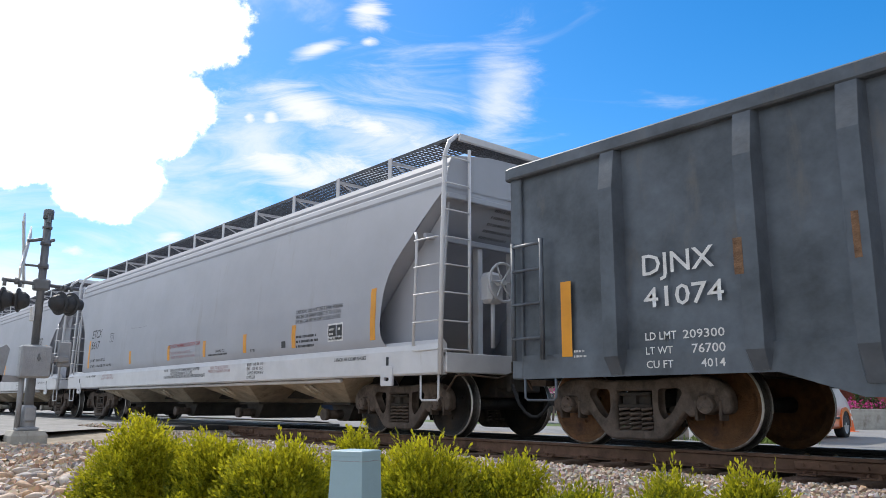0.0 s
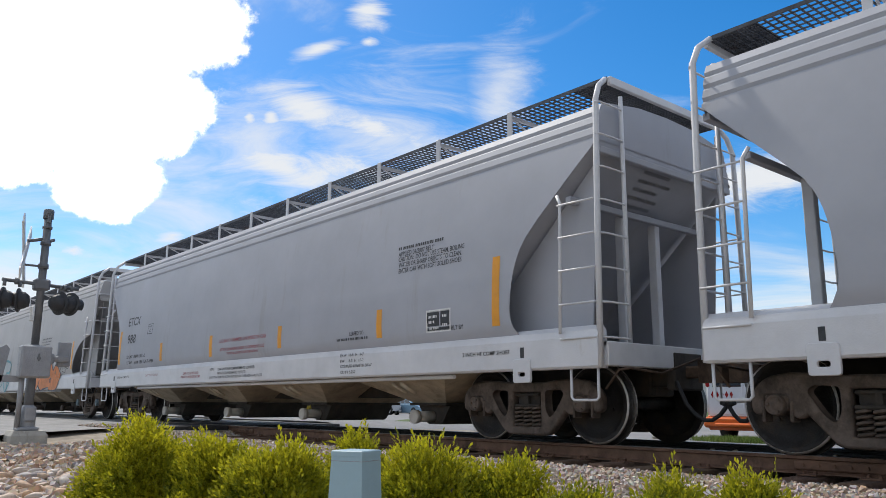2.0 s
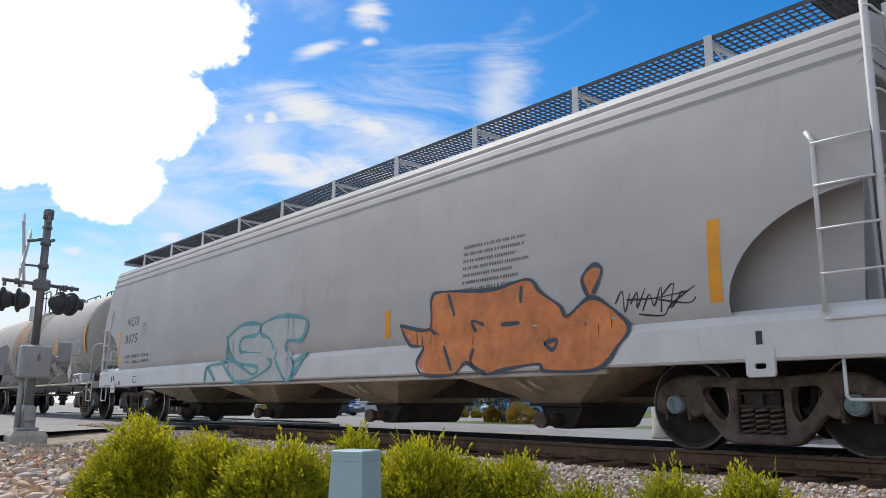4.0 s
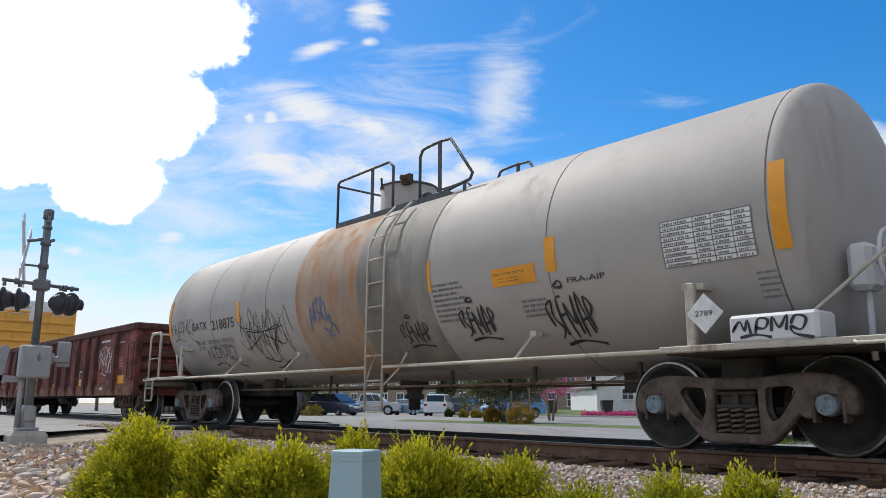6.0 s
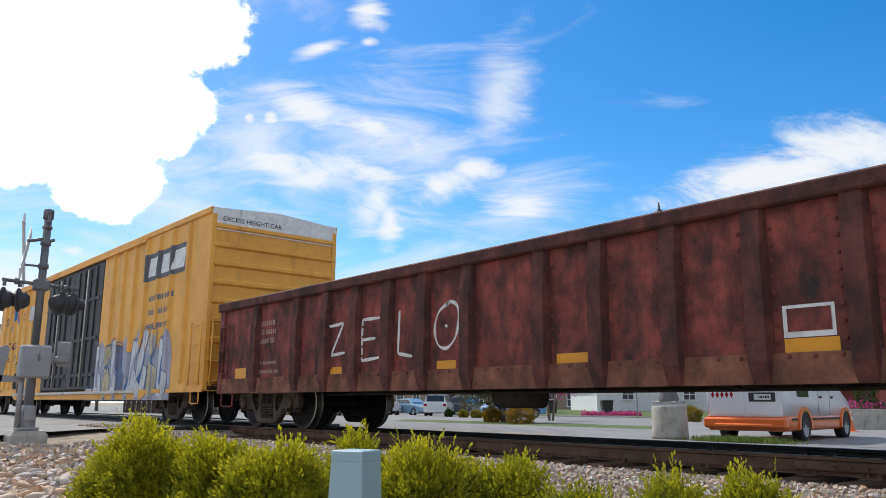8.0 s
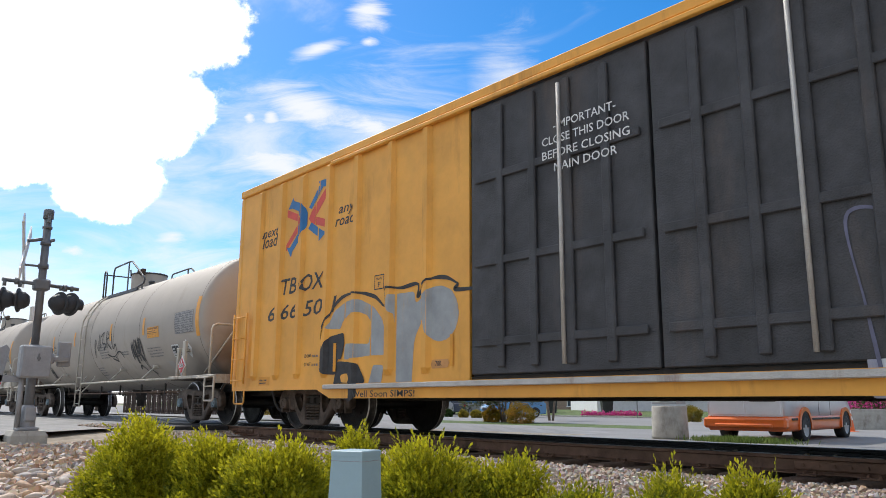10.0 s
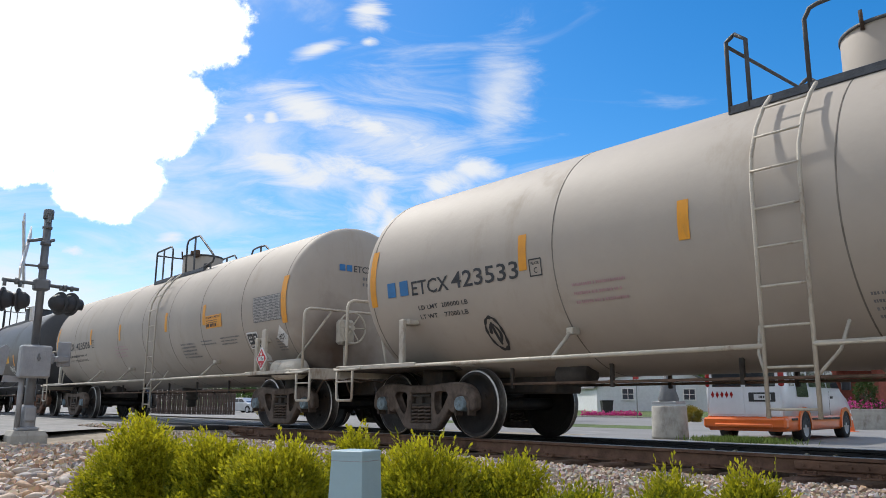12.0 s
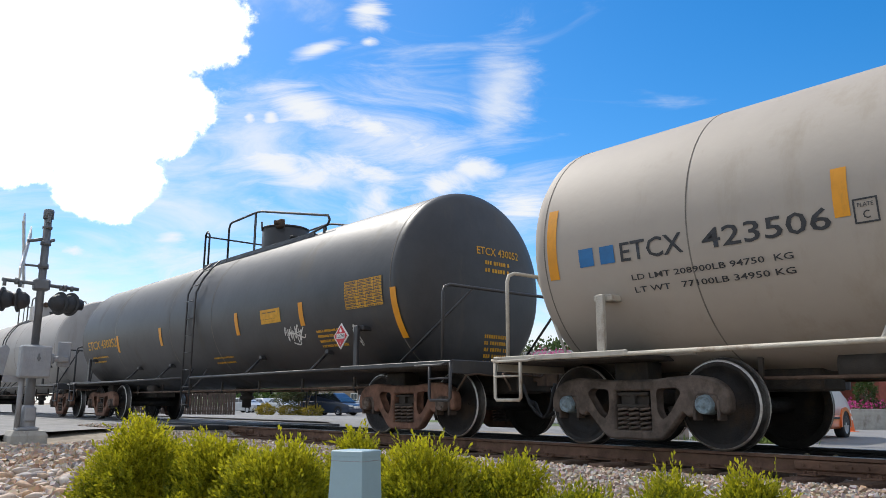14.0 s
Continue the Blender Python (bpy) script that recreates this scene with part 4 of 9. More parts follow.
    for s in (-1, 1):
        g = Shape()
        for k in range(12):
            x = s * (half - 0.05 - 0.5 * k / 11)
            g.box(x - 0.006, x + 0.006, -1.2, 1.2, 4.19, 4.212)
        for k in range(40):
            y = -1.2 + 2.4 * k / 39
            g.box(s * (half - 0.55), s * half, y - 0.004, y + 0.004, 4.185, 4.215)
        part("end_board", g, GRATING, car)
        part("end_board_frame", Shape().box(s * (half - 0.04), s * (half + 0.02), -1.22, 1.22, 4.12, 4.22, 0.008), frame, car)
    hatch = part("roof_hatch", Shape().box(-half + 1.5, half - 1.5, -0.28, 0.28, 4.0, 4.14, 0.03), paint, car)
    for x in trucks:
        running_gear(car, x, "dark", cap)
    return car


def hopper_pocket(car, x, z0, w, pipe=True, cap=None):
    """A discharge hopper below the sill: a funnel, its gate and the outlet pipe."""
    top, low = w, 0.36
    rings = []
    for z, hx, hy in ((0.95, top * 1.08, 1.42), (0.80, top * 0.95, 1.38), (0.50, low + 0.06, 0.80), (0.46, low, 0.74)):
        rings.append([(x - hx, -hy, z), (x + hx, -hy, z), (x + hx, hy, z), (x - hx, hy, z)])
    sh = Shape().rings(rings, True, False)
    pocket = part("hopper_pocket", sh, DUSTY, car, "dusty tan discharge funnel")
    part("outlet_gate", Shape().box(x - 0.42, x + 0.42, -0.80, 0.80, 0.43, 0.47, 0.008).prism([(x - 0.36, 0.44), (x + 0.36, 0.44), (x + 0.2, 0.2), (x + 0.12, 0.16), (x - 0.12, 0.16), (x - 0.2, 0.2)], -0.66, 0.66), UNDER, pocket)
    for k in (-0.1, 0.1):
        part("funnel_rib", Shape().tube([(x + k - 0.02, -1.36, 0.74), (x + k + 0.05, -1.27, 0.66), (x + k + 0.1, -1.18, 0.60)], 0.025, 6), DUSTY, pocket)
    o = Shape().tube([(x - 0.05, -0.98, 0.27), (x - 0.05, -0.6, 0.27)], [0.075, 0.085], 14).cyl((x - 0.05, -1.02, 0.27), (x - 0.05, -0.94, 0.27), 0.098, 16)
    part("outlet_pipe", o, cap or CAST, pocket, "outlet pipe with a round cap")


def stripe(car, x, z0, z1, surf, w=0.13):
    patch("reflector_stripe", x - w / 2, x + w / 2, z0, z1, surf, YELLOW, car, "yellow reflective stripe")
PIPE_CAP = mat("pale_pipe_cap", (0.50, 0.47, 0.42), 0.7, var=0.12)
hop_1 = hopper_car("grey covered hopper car with four discharge funnels", -16.11, 8.27, (6.75, -6.98), HOPPER, FRAME_WHITE, "dark")
for x in (-4.95, -1.7, 1.45, 4.65):
    hopper_pocket(hop_1, x, 0.3, 1.12)
hop_2 = hopper_car("light grey covered hopper car with white side sill", -33.77, 8.15, (6.6, -7.0), HOPPER, FRAME_WHITE, "dark")
for x in (-5.1, -1.8, 1.2, 4.35):
    hopper_pocket(hop_2, x, 0.3, 1.12, cap=PIPE_CAP)
hop_3 = hopper_car("warm grey covered hopper car with spray-painted side", -52.75, 9.62, (8.2, -8.43), HOPPER_B, FRAME_WHITE, "blue", rounded=True)
for x in (-5.6, -1.9, 1.8, 5.4):
    hopper_pocket(hop_3, x, 0.3, 1.25)


# ---- gondolas ----
def gondola(name, label, at, half, z0, z1, ribs, trucks, paint, gear, dip=0.0, wide=1.50, depth=0.15, sill_paint=None, rib_paint=None):
    car = rolling(name, label, "gondola car", at)
    t = 0.03
    for s in (-1, 1):
        sh = Shape().box(-half, half, s * wide, s * (wide - t), z0 + 0.05, z1)
        part("side_wall", sh, paint, car, "steel side wall, dented and stained")
        part("top_chord", Shape().box(-half - 0.03, half + 0.03, s * (wide + 0.10), s * (wide - 0.06), z1 - 0.03, z1 + 0.13, 0.02), rib_paint or paint, car)
        sill = [(-half, z0 + 0.27), (-half, z0), (-half + 3.2, z0), (-half + 3.9, z0 - dip), (half - 3.9, z0 - dip), (half - 3.2, z0), (half, z0), (half, z0 + 0.27)]
        part("side_sill", Shape().prism(sill, s * (wide + 0.005), s * (wide + 0.035)), sill_paint or paint, car)
        for x in ribs:
            w = 0.09
            rings = []
            for z, d, ww in ((z0 - dip * 0.5 if abs(x) < half - 3.5 else z0 + 0.02, 0.05, w * 0.8), (z0 + 0.2, depth, w), (z1 - 0.45, depth, w), (z1 - 0.03, depth * 0.6, w)):
                rings.append([(x - ww - 0.035, s * wide, z), (x - ww, s * (wide + d), z), (x + ww, s * (wide + d), z), (x + ww + 0.035, s * wide, z)])
            part("side_rib", Shape().rings(rings, True, False), rib_paint or paint, car)
    for s in (-1, 1):
        e = Shape().box(s * half, s * (half - t), -wide, wide, z0, z1)
        part("end_wall", e, paint, car)
        part("end_chord", Shape().box(s * (half + 0.1), s * (half - 0.06), -wide - 0.08, wide + 0.08, z1 - 0.03, z1 + 0.13, 0.02), rib_paint or paint, car)
        for k in range(4):
            z = z0 + 0.35 + (z1 - z0 - 0.5) * k / 3.4
            part("end_rib", Shape().rings([[(s * half, y, z - 0.13), (s * (half + 0.12), y, z - 0.07), (s * (half + 0.12), y, z + 0.07), (s * half, y, z + 0.13)] for y in (-wide + 0.1, wide - 0.1)], True, False), rib_paint or paint, car)
        for y in (-1, 1):
            part("corner_post", Shape().box(s * (half - 0.14), s * (half + 0.04), y * (wide + 0.045), y * (wide - 0.12), z0, z1, 0.015), paint, car)
            stirrup(car, s * (half - 0.62), s * (half - 0.15), y * (wide + 0.02), z0 + 0.02, z0 - 0.24, paint)
        coupler(car, s * half, s)
    fl = Shape().box(-half, half, -wide + 0.03, wide - 0.03, z0 + 0.16, z0 + 0.22).box(-half, half, -0.3, 0.3, z0 + 0.0, z0 + 0.15, 0.02)
    part("floor", fl, UNDER, car)
    k = -half + 2.5
    while k < half - 2.4:
        part("cross_bearer", Shape().prism([(-wide, z0 + 0.15), (-wide, z0 + 0.08), (-0.3, z0 + 0.0), (0.3, z0 + 0.0), (wide, z0 + 0.08), (wide, z0 + 0.15)], k - 0.05, k + 0.05, "x"), UNDER, car)
        k += 1.9
    for x in trucks:
        running_gear(car, x, gear, "dark")
    return car


RIB_RUST = mat("dark_rusted_rib", (0.115, 0.034, 0.027), 0.8, var=0.4, scale=4, dirt=(0.035, 0.022, 0.019), amount=0.55, streak=0.5, dscale=3, bump=0.012, bscale=20)
SILL_RUST = mat("rust_brown_sill", (0.20, 0.082, 0.05), 0.8, var=0.35, scale=4, dirt=(0.06, 0.032, 0.024), amount=0.5, streak=0.6, dscale=2.5, bump=0.012, bscale=20)
gon_1 = gondola("gondola_car", "black high-sided gondola car with white stencils", 1.55, 8.05, 0.74, 3.19, [-6.57, -5.0, -4.05, -2.8, -1.5, -0.2, 1.1, 2.4, 3.7, 5.0, 6.4], (-6.73, 6.73), BLACK_PAINT, "orange", 0.22, 1.50)
gon_2 = gondola("gondola_car", "rust-red weathered gondola car with ribbed sides", -88.25, 7.85, 0.63, 2.24,
                [6.47, 4.86, 4.09, 3.2, 2.32, 1.41, 0.59, -0.66, -1.55, -2.36, -3.18, -4.02, -4.93, -6.38], (6.25, -6.76), RUSTY_RED, "dark", 0.0, 1.52, 0.105, SILL_RUST, RIB_RUST)


# ---- boxcar ----
def boxcar():
    car = rolling("boxcar", "yellow high-cube boxcar with dark doors and sprayed lettering", "boxcar", -106.4)
    half, wide, z0, z1 = 9.5, 1.53, 0.69, 4.42
    for s in (-1, 1):
        for xa, xb in ((-half, -2.9), (2.65, half)):
            part("side_wall", Shape().box(xa, xb, s * wide, s * (wide - 0.04), z0, z1), BOX_YELLOW, car, "ribbed yellow side")
        part("door_backing", Shape().box(-2.9, 2.65, s * (wide - 0.08), s * (wide - 0.12), z0, z1), DOOR_DARK, car)
        part("side_sill", Shape().prism([(-half, z0 + 0.06), (-half, z0 - 0.02), (-half + 3.0, z0 - 0.02), (-half + 3.4, z0 - 0.16), (half - 3.4, z0 - 0.16), (half - 3.0, z0 - 0.02), (half, z0 - 0.02), (half, z0 + 0.06)], s * (wide - 0.02), s * (wide + 0.02)), BOX_YELLOW, car)
        part("eave", Shape().box(-half, half, s * (wide - 0.06), s * (wide + 0.05), z1 - 0.02, z1 + 0.12, 0.015), BOX_YELLOW, car)
        for x in [-8.66, -7.87, -7.15, -6.3, -5.48, -4.6, -3.76, 3.5, 4.3, 5.1, 5.9, 6.7, 7.5, 8.4]:
            rings = [[(x - 0.10, s * wide, z), (x - 0.05, s * (wide + d), z), (x + 0.05, s * (wide + d), z), (x + 0.10, s * wide, z)] for z, d in ((z0 + 0.16, 0.01), (z0 + 0.24, 0.06), (z1 - 0.08, 0.06), (z1 - 0.02, 0.01))]
            part("side_rib", Shape().rings(rings, True, False), BOX_YELLOW, car)
        # plug doors
        for xa, xb in ((-2.85, -0.1), (-0.06, 2.6)):
            door = part("door", Shape().box(xa, xb, s * (wide - 0.07), s * (wide + 0.01), z0 + 0.12, z1 - 0.12, 0.012), DOOR_DARK, car, "dark grey plug door")
            for k in range(1, 5):
                x = xa + (xb - xa) * k / 5
                part("door_post", Shape().box(x - 0.06, x + 0.06, s * (wide + 0.01), s * (wide + 0.06), z0 + 0.2, z1 - 0.2, 0.015), DOOR_DARK, door)
            for z in (1.2, 2.2, 3.3):
                part("door_bar", Shape().box(xa + 0.1, xb - 0.1, s * (wide + 0.02), s * (wide + 0.05), z - 0.05, z + 0.05, 0.01), DOOR_DARK, door)
            part("lock_rod", Shape().tube([((xa + xb) / 2 + 0.2, s * (wide + 0.08), z0 + 0.2), ((xa + xb) / 2 + 0.2, s * (wide + 0.08), z1 - 0.25)], 0.025, 6), ALU, door)
        part("door_rail", Shape().box(-6.2, 5.9, s * (wide + 0.02), s * (wide + 0.10), z0 - 0.02, z0 + 0.05, 0.01), ALU, car)
        part("upper_door_rail", Shape().box(-6.2, 5.9, s * (wide + 0.02), s * (wide + 0.09), z1 - 0.10, z1 - 0.04, 0.01), BOX_YELLOW, car)
        for xa, xb in ((-half + 0.05, -half + 0.55), (half - 0.55, half - 0.05)):
            ladder(car, xa, xb, s * (wide + 0.07), [0.86, 1.25, 1.64, 2.03], 0.8, 2.1, BOX_YELLOW)
            stirrup(car, xa + 0.05, xb - 0.05, s * (wide + 0.02), 0.68, 0.44, BOX_YELLOW)
    for s in (-1, 1):
        part("end_wall", Shape().box(s * (half - 0.003), s * (half - 0.04), -wide + 0.042, wide - 0.042, z0, z1), BOX_YELLOW, car)
        for y in (-1, 1):
            part("corner_post", Shape().box(s * (half + 0.03), s * (half - 0.10), y * (wide + 0.012), y * (wide - 0.10), z0 + 0.02, z1 - 0.03, 0.012), BOX_YELLOW, car)
        for k in range(9):
            z = z0 + 0.25 + k * 0.40
            part("end_rib", Shape().rings([[(s * (half - 0.004), y, z - 0.075), (s * (half + 0.055), y, z - 0.03), (s * (half + 0.055), y, z + 0.03), (s * (half - 0.004), y, z + 0.075)] for y in (-wide + 0.06, wide - 0.06)], True, False), BOX_YELLOW, car)
        part("end_cap", Shape().prism([(-wide, z1 - 0.36), (wide, z1 - 0.36), (wide, z1 + 0.1), (0, z1 + 0.2), (-wide, z1 + 0.1)], s * (half + 0.005), s * (half + 0.02), "x"), INK_WHITE, car, "white painted band at the top of the end")
        lettering("warning", "EXCESS HEIGHT CAR", -1.3, z1 - 0.16, 0.10, lambda u, v, s=s: (s * (half + 0.024), u, v), INK, car, 1.4)
        ladder_x = s * (half + 0.1)
        lad = part("end_ladder", Shape().tube([(ladder_x, -1.42, 0.8), (ladder_x, -1.42, 2.1)], 0.02, 6).tube([(ladder_x, -1.0, 0.8), (ladder_x, -1.0, 2.1)], 0.02, 6), BOX_YELLOW, car)
        for z in (0.9, 1.3, 1.7, 2.05):
            part("rung", Shape().tube([(ladder_x, -1.42, z), (ladder_x, -1.0, z)], 0.012, 5), BOX_YELLOW, lad)
        coupler(car, s * half, s)
    part("roof", Shape().prism([(-wide - 0.02, z1 + 0.10), (0, z1 + 0.2), (wide + 0.02, z1 + 0.10), (wide + 0.02, z1 + 0.06), (0, z1 + 0.15), (-wide - 0.02, z1 + 0.06)], -half, half, "x"), ALU, car, "bare metal roof")
    part("floor", Shape().box(-half, half, -wide + 0.05, wide - 0.05, z0 + 0.02, z0 + 0.1).box(-half + 0.2, half - 0.2, -0.3, 0.3, 0.5, z0 + 0.02, 0.02), UNDER, car)
    for x in (-7.4, 6.9):
        running_gear(car, x, "dark", "dark")
    return car


box_1 = boxcar()


# ---- tank cars ----
def tank_side(zc, R):
    """The flank of a tank that faces the road, by height."""
    def f(x, z):
        a = math.asin(max(-1, min(1, (z - zc) / R)))
        return (x, -(R + 0.007) * math.cos(a), zc + (R + 0.007) * math.sin(a))
    return f


def tank_head(zc, R, half, depth):
    """The end of a tank that leads; u runs across it, v up."""
    def f(u, v):
        q = max(0.0, 1 - math.sqrt((u / R) ** 2 + ((v - zc) / R) ** 2) ** 2.78)
        return (half + depth * q ** 0.36 + 0.008, u, v)
    return f


# dark seam colour: the lap's shadow line painted in, with some grime
SEAM = mat("seam_shadow_grime", (0.19, 0.17, 0.148), 0.85, var=0.3, scale=3)
PIPE_RUST = mat("rusty_pipe", (0.16, 0.10, 0.07), 0.8, var=0.3, scale=6)


def tank_car(label, at, half, trucks, paint, frame, gear, cap, deck=-1.25, seams=(-4.6, -1.6, 1.6, 4.6), rail_mat=None, depth=0.36, ladder_x=(-0.23, 0.23), TANK_Z=2.27, TANK_R=1.47, dome_x=0.25, rail_1=1.4, rail_2=(1.98, 3.5), hr=(0.77, 0.56), ext=(1.10, 0.76), struts=(-3.5, -1.2, 1.8, 4.0)):
    car = rolling("tank_car", label, "tank car", at)
    seg = 72
    prof = [(math.sin(radians(a)) ** 0.72, math.cos(radians(a)) ** 0.72) for a in (0.02, 3, 8, 16, 26, 38, 50, 62, 72, 80, 86, 89)]
    rings = []
    ring = lambda x, r: [(x, r * math.cos(2 * math.pi * k / seg), TANK_Z + r * math.sin(2 * math.pi * k / seg)) for k in range(seg)]
    for sn, cs in prof:
        rings.append(ring(-half - depth * cs, TANK_R * sn))
    for k in range(13):
        rings.append(ring(-half + 2 * half * k / 12, TANK_R))
    for sn, cs in prof[::-1]:
        rings.append(ring(half + depth * cs, TANK_R * sn))
    tank = part("tank", Shape().rings(rings, True, True), paint, car, "long cylindrical tank with dished ends")
    for x in [-half + 0.03, half - 0.03, *seams]:
        s = Shape()
        rr = [(x - 0.009, TANK_R), (x - 0.007, TANK_R + 0.003), (x + 0.007, TANK_R + 0.003), (x + 0.009, TANK_R - 0.004)]
        s.rings([ring(a, b) for a, b in rr], False, True)
        part("jacket_seam", s, SEAM, tank)
    rail_mat = rail_mat or frame
    # walkway on top with railings and the dome
    top = TANK_Z + TANK_R
    xa, xb = deck, deck + rail_2[1] - 0.5
    g = Shape()
    for s in (-1, 1):
        for k in range(7):
            y = s * (0.45 + 0.4 * k / 6)
            g.box(xa, xb, y - 0.004, y + 0.004, top - 0.25, top - 0.22)
        for k in range(61):
            x = xa + (xb - xa) * k / 60
            g.box(x - 0.005, x + 0.005, s * 0.45, s * 0.85, top - 0.245, top - 0.225)
        g.box(xa, xb, s * 0.84, s * 0.88, top - 0.28, top - 0.19, 0.005).box(xa, xb, s * 0.43, s * 0.45, top - 0.26, top - 0.2)
    part("walkway", g, GRATING, car, "grating walkway beside the dome")
    for s in (-1, 1):
        h = 0.84
        za = top - 0.26
        ra, rb, rc = xa + rail_1, xa + rail_2[0], xa + rail_2[1]
        r1 = Shape().tube([(xa + 0.02, s * 0.86, za), (xa + 0.02, s * 0.86, za + h - 0.04), (xa + 0.08, s * 0.86, za + h), (ra - 0.12, s * 0.86, za + h + 0.02), (ra, s * 0.86, za + h - 0.08), (ra, s * 0.86, za)], 0.024, 8)
        if rail_1 > 0.6:
            r1.box(ra - 0.62, ra - 0.55, s * 0.87, s * 0.85, za - 0.06, za + h)
        part("railing", r1, rail_mat, car)
        rm = rb + 0.48 if rail_1 > 0.6 else rb + 1.25
        r2 = Shape().tube([(rb, s * 0.86, za), (rb, s * 0.86, za + h - 0.1), (rb + 0.06, s * 0.86, za + h), (rb + 0.14, s * 0.86, za + h + 0.02), (rm, s * 0.86, za + h + 0.04), (rm + 0.25, s * 0.86, za + h + 0.02), (rc - 0.06, s * 0.86, za + h * 0.36), (rc, s * 0.86, za + h * 0.26), (rc - 0.05, s * 0.86, za + h * 0.16), (rc - 0.7, s * 0.86, za + 0.05)], 0.024, 8)
        r2.box(rm - 0.035, rm + 0.035, s * 0.87, s * 0.85, za - 0.06, za + h + 0.04).box(rc - 0.2, rc - 0.14, s * 0.87, s * 0.85, za - 0.1, za + 0.13)
        part("railing", r2, rail_mat, car)
    part("end_railing", Shape().tube([(xa + 0.02, -0.86, top + 0.5), (xa + 0.02, 0.86, top + 0.5)], 0.02, 6), rail_mat, car)
    xd = dome_x
    dome = Shape().lathe([(0.5, top - 0.15), (0.5, top + 0.40), (0.49, top + 0.42), (0.0, top + 0.46)], False, (xd, 0, 0), 36)
    md = part("manway_dome", dome, paint, car, "round manway dome with a flat lid")
    part("dome_lid", Shape().lathe([(0.48, top + 0.39), (0.515, top + 0.39), (0.515, top + 0.425), (0.48, top + 0.44), (0.0, top + 0.47)], False, (xd, 0, 0), 36), rail_mat, md)
    part("lid_hinge", Shape().box(xd + 0.30, xd + 0.52, -0.42, -0.30, top + 0.34, top + 0.52, 0.02).cyl((xd + 0.42, -0.5, top + 0.44), (xd + 0.42, -0.36, top + 0.44), 0.05, 10), COUPLER, md)
    part("lid_bolt", Shape().tube([(xd - 0.12, -0.50, top + 0.34), (xd - 0.12, -0.52, top + 0.54)], 0.02, 7), COUPLER, md)
    part("vent_valve", Shape().tube([(xd + 0.75, -0.2, top - 0.05), (xd + 0.75, -0.2, top + 0.08)], 0.06, 10).tube([(xd + 0.75, -0.2, top + 0.08), (xd + 0.75, -0.2, top + 0.14)], 0.09, 10), rail_mat, car)
    # side ladder that follows the tank's curve
    def curve(a):
        return (-(TANK_R + 0.10) * math.cos(a), TANK_Z + (TANK_R + 0.10) * math.sin(a))
    for s in (-1, 1):
        stiles = Shape()
        for x in ladder_x:
            pts = [(x, s * 1.53, 0.34), (x, s * 1.53, TANK_Z + 0.2)] + [(x, s * -curve(radians(a))[0], curve(radians(a))[1]) for a in (18, 30, 42, 50)]
            pts = [(p[0], p[1] if abs(p[1]) > 0 else p[1], p[2]) for p in pts]
            stiles.tube(pts, 0.02, 6)
        lad = part("ladder", stiles, frame, car)
        for k in range(10):
            z = 0.42 + 0.36 * k
            if z < TANK_Z + 0.3:
                y = 1.53
            else:
                y = (TANK_R + 0.1) * math.cos(math.asin(min(0.999, (z - TANK_Z) / (TANK_R + 0.1))))
            if z < 3.45:
                part("rung", Shape().tube([(ladder_x[0], s * y, z), (ladder_x[1], s * y, z)], 0.013, 5), frame, lad)
        # the long hand rail and its struts, from end platform to end platform
        e = half - 0.35
        part("hand_rail", Shape().tube([(-e, s * 1.53, 0.97), (ladder_x[0], s * 1.53, 0.97)], 0.025, 7).tube([(ladder_x[1], s * 1.53, 0.97), (e, s * 1.53, 0.97)], 0.025, 7), frame, car)
        for x in struts:
            part("strut", Shape().tube([(x, s * 1.53, 0.97), (x + 0.02, s * 1.22, 1.27)], 0.022, 6).box(x - 0.03, x + 0.07, s * 1.10, s * 1.24, 1.25, 1.33, 0.01), frame, car)
        for x in ladder_x:
            k = -1 if x == ladder_x[0] else 1
            part("ladder_brace", Shape().tube([(x, s * 1.52, 0.70), (x + k * 0.14, s * 1.36, 0.92), (x + k * 0.18, s * 1.22, 1.18)], 0.017, 5), frame, car)
        part("heater_pipe", Shape().tube([(-half * 0.75, s * 0.6, 0.72), (half * 0.75, s * 0.6, 0.72)], 0.02, 6), PIPE_RUST, car)
        for k in range(7):
            x = -half * 0.7 + half * 1.4 * k / 6
            part("pipe_hanger", Shape().box(x - 0.025, x + 0.025, s * 0.58, s * 0.62, 0.66, 0.94, 0.005), UNDER, car)
    # end platforms
    for s in (-1, 1):
        X = lambda d: s * (half - d)
        h_, e_ = (hr[0], ext[0]) if s > 0 else (hr[1], ext[1])
        pl = Shape().box(X(1.15), X(-e_ + 0.04), -1.52, 1.52, 0.93, 0.985, 0.01)
        part("end_platform", pl, UNDER, car, "narrow grimy end platform")
        part("platform_edge", Shape().box(X(-e_ + 0.04), X(-e_), -1.52, 1.52, 0.84, 1.02, 0.01), frame, car)
        for y in (-1, 1):
            part("platform_side", Shape().box(X(1.2), X(-e_), y * 1.522, y * 1.555, 0.95, 1.012, 0.008), frame, car)
        part("stub_sill", Shape().box(X(2.6), X(-e_ + 0.06), -0.26, 0.26, 0.60, 0.93, 0.02), UNDER, car)
        part("saddle", Shape().prism([(-0.75, 0.98), (0.75, 0.98), (1.12, 1.36), (-1.12, 1.36)], X(0.8), X(1.5), "x"), paint, car)
        # the rail that runs across the end of the platform
        q = X(-h_)
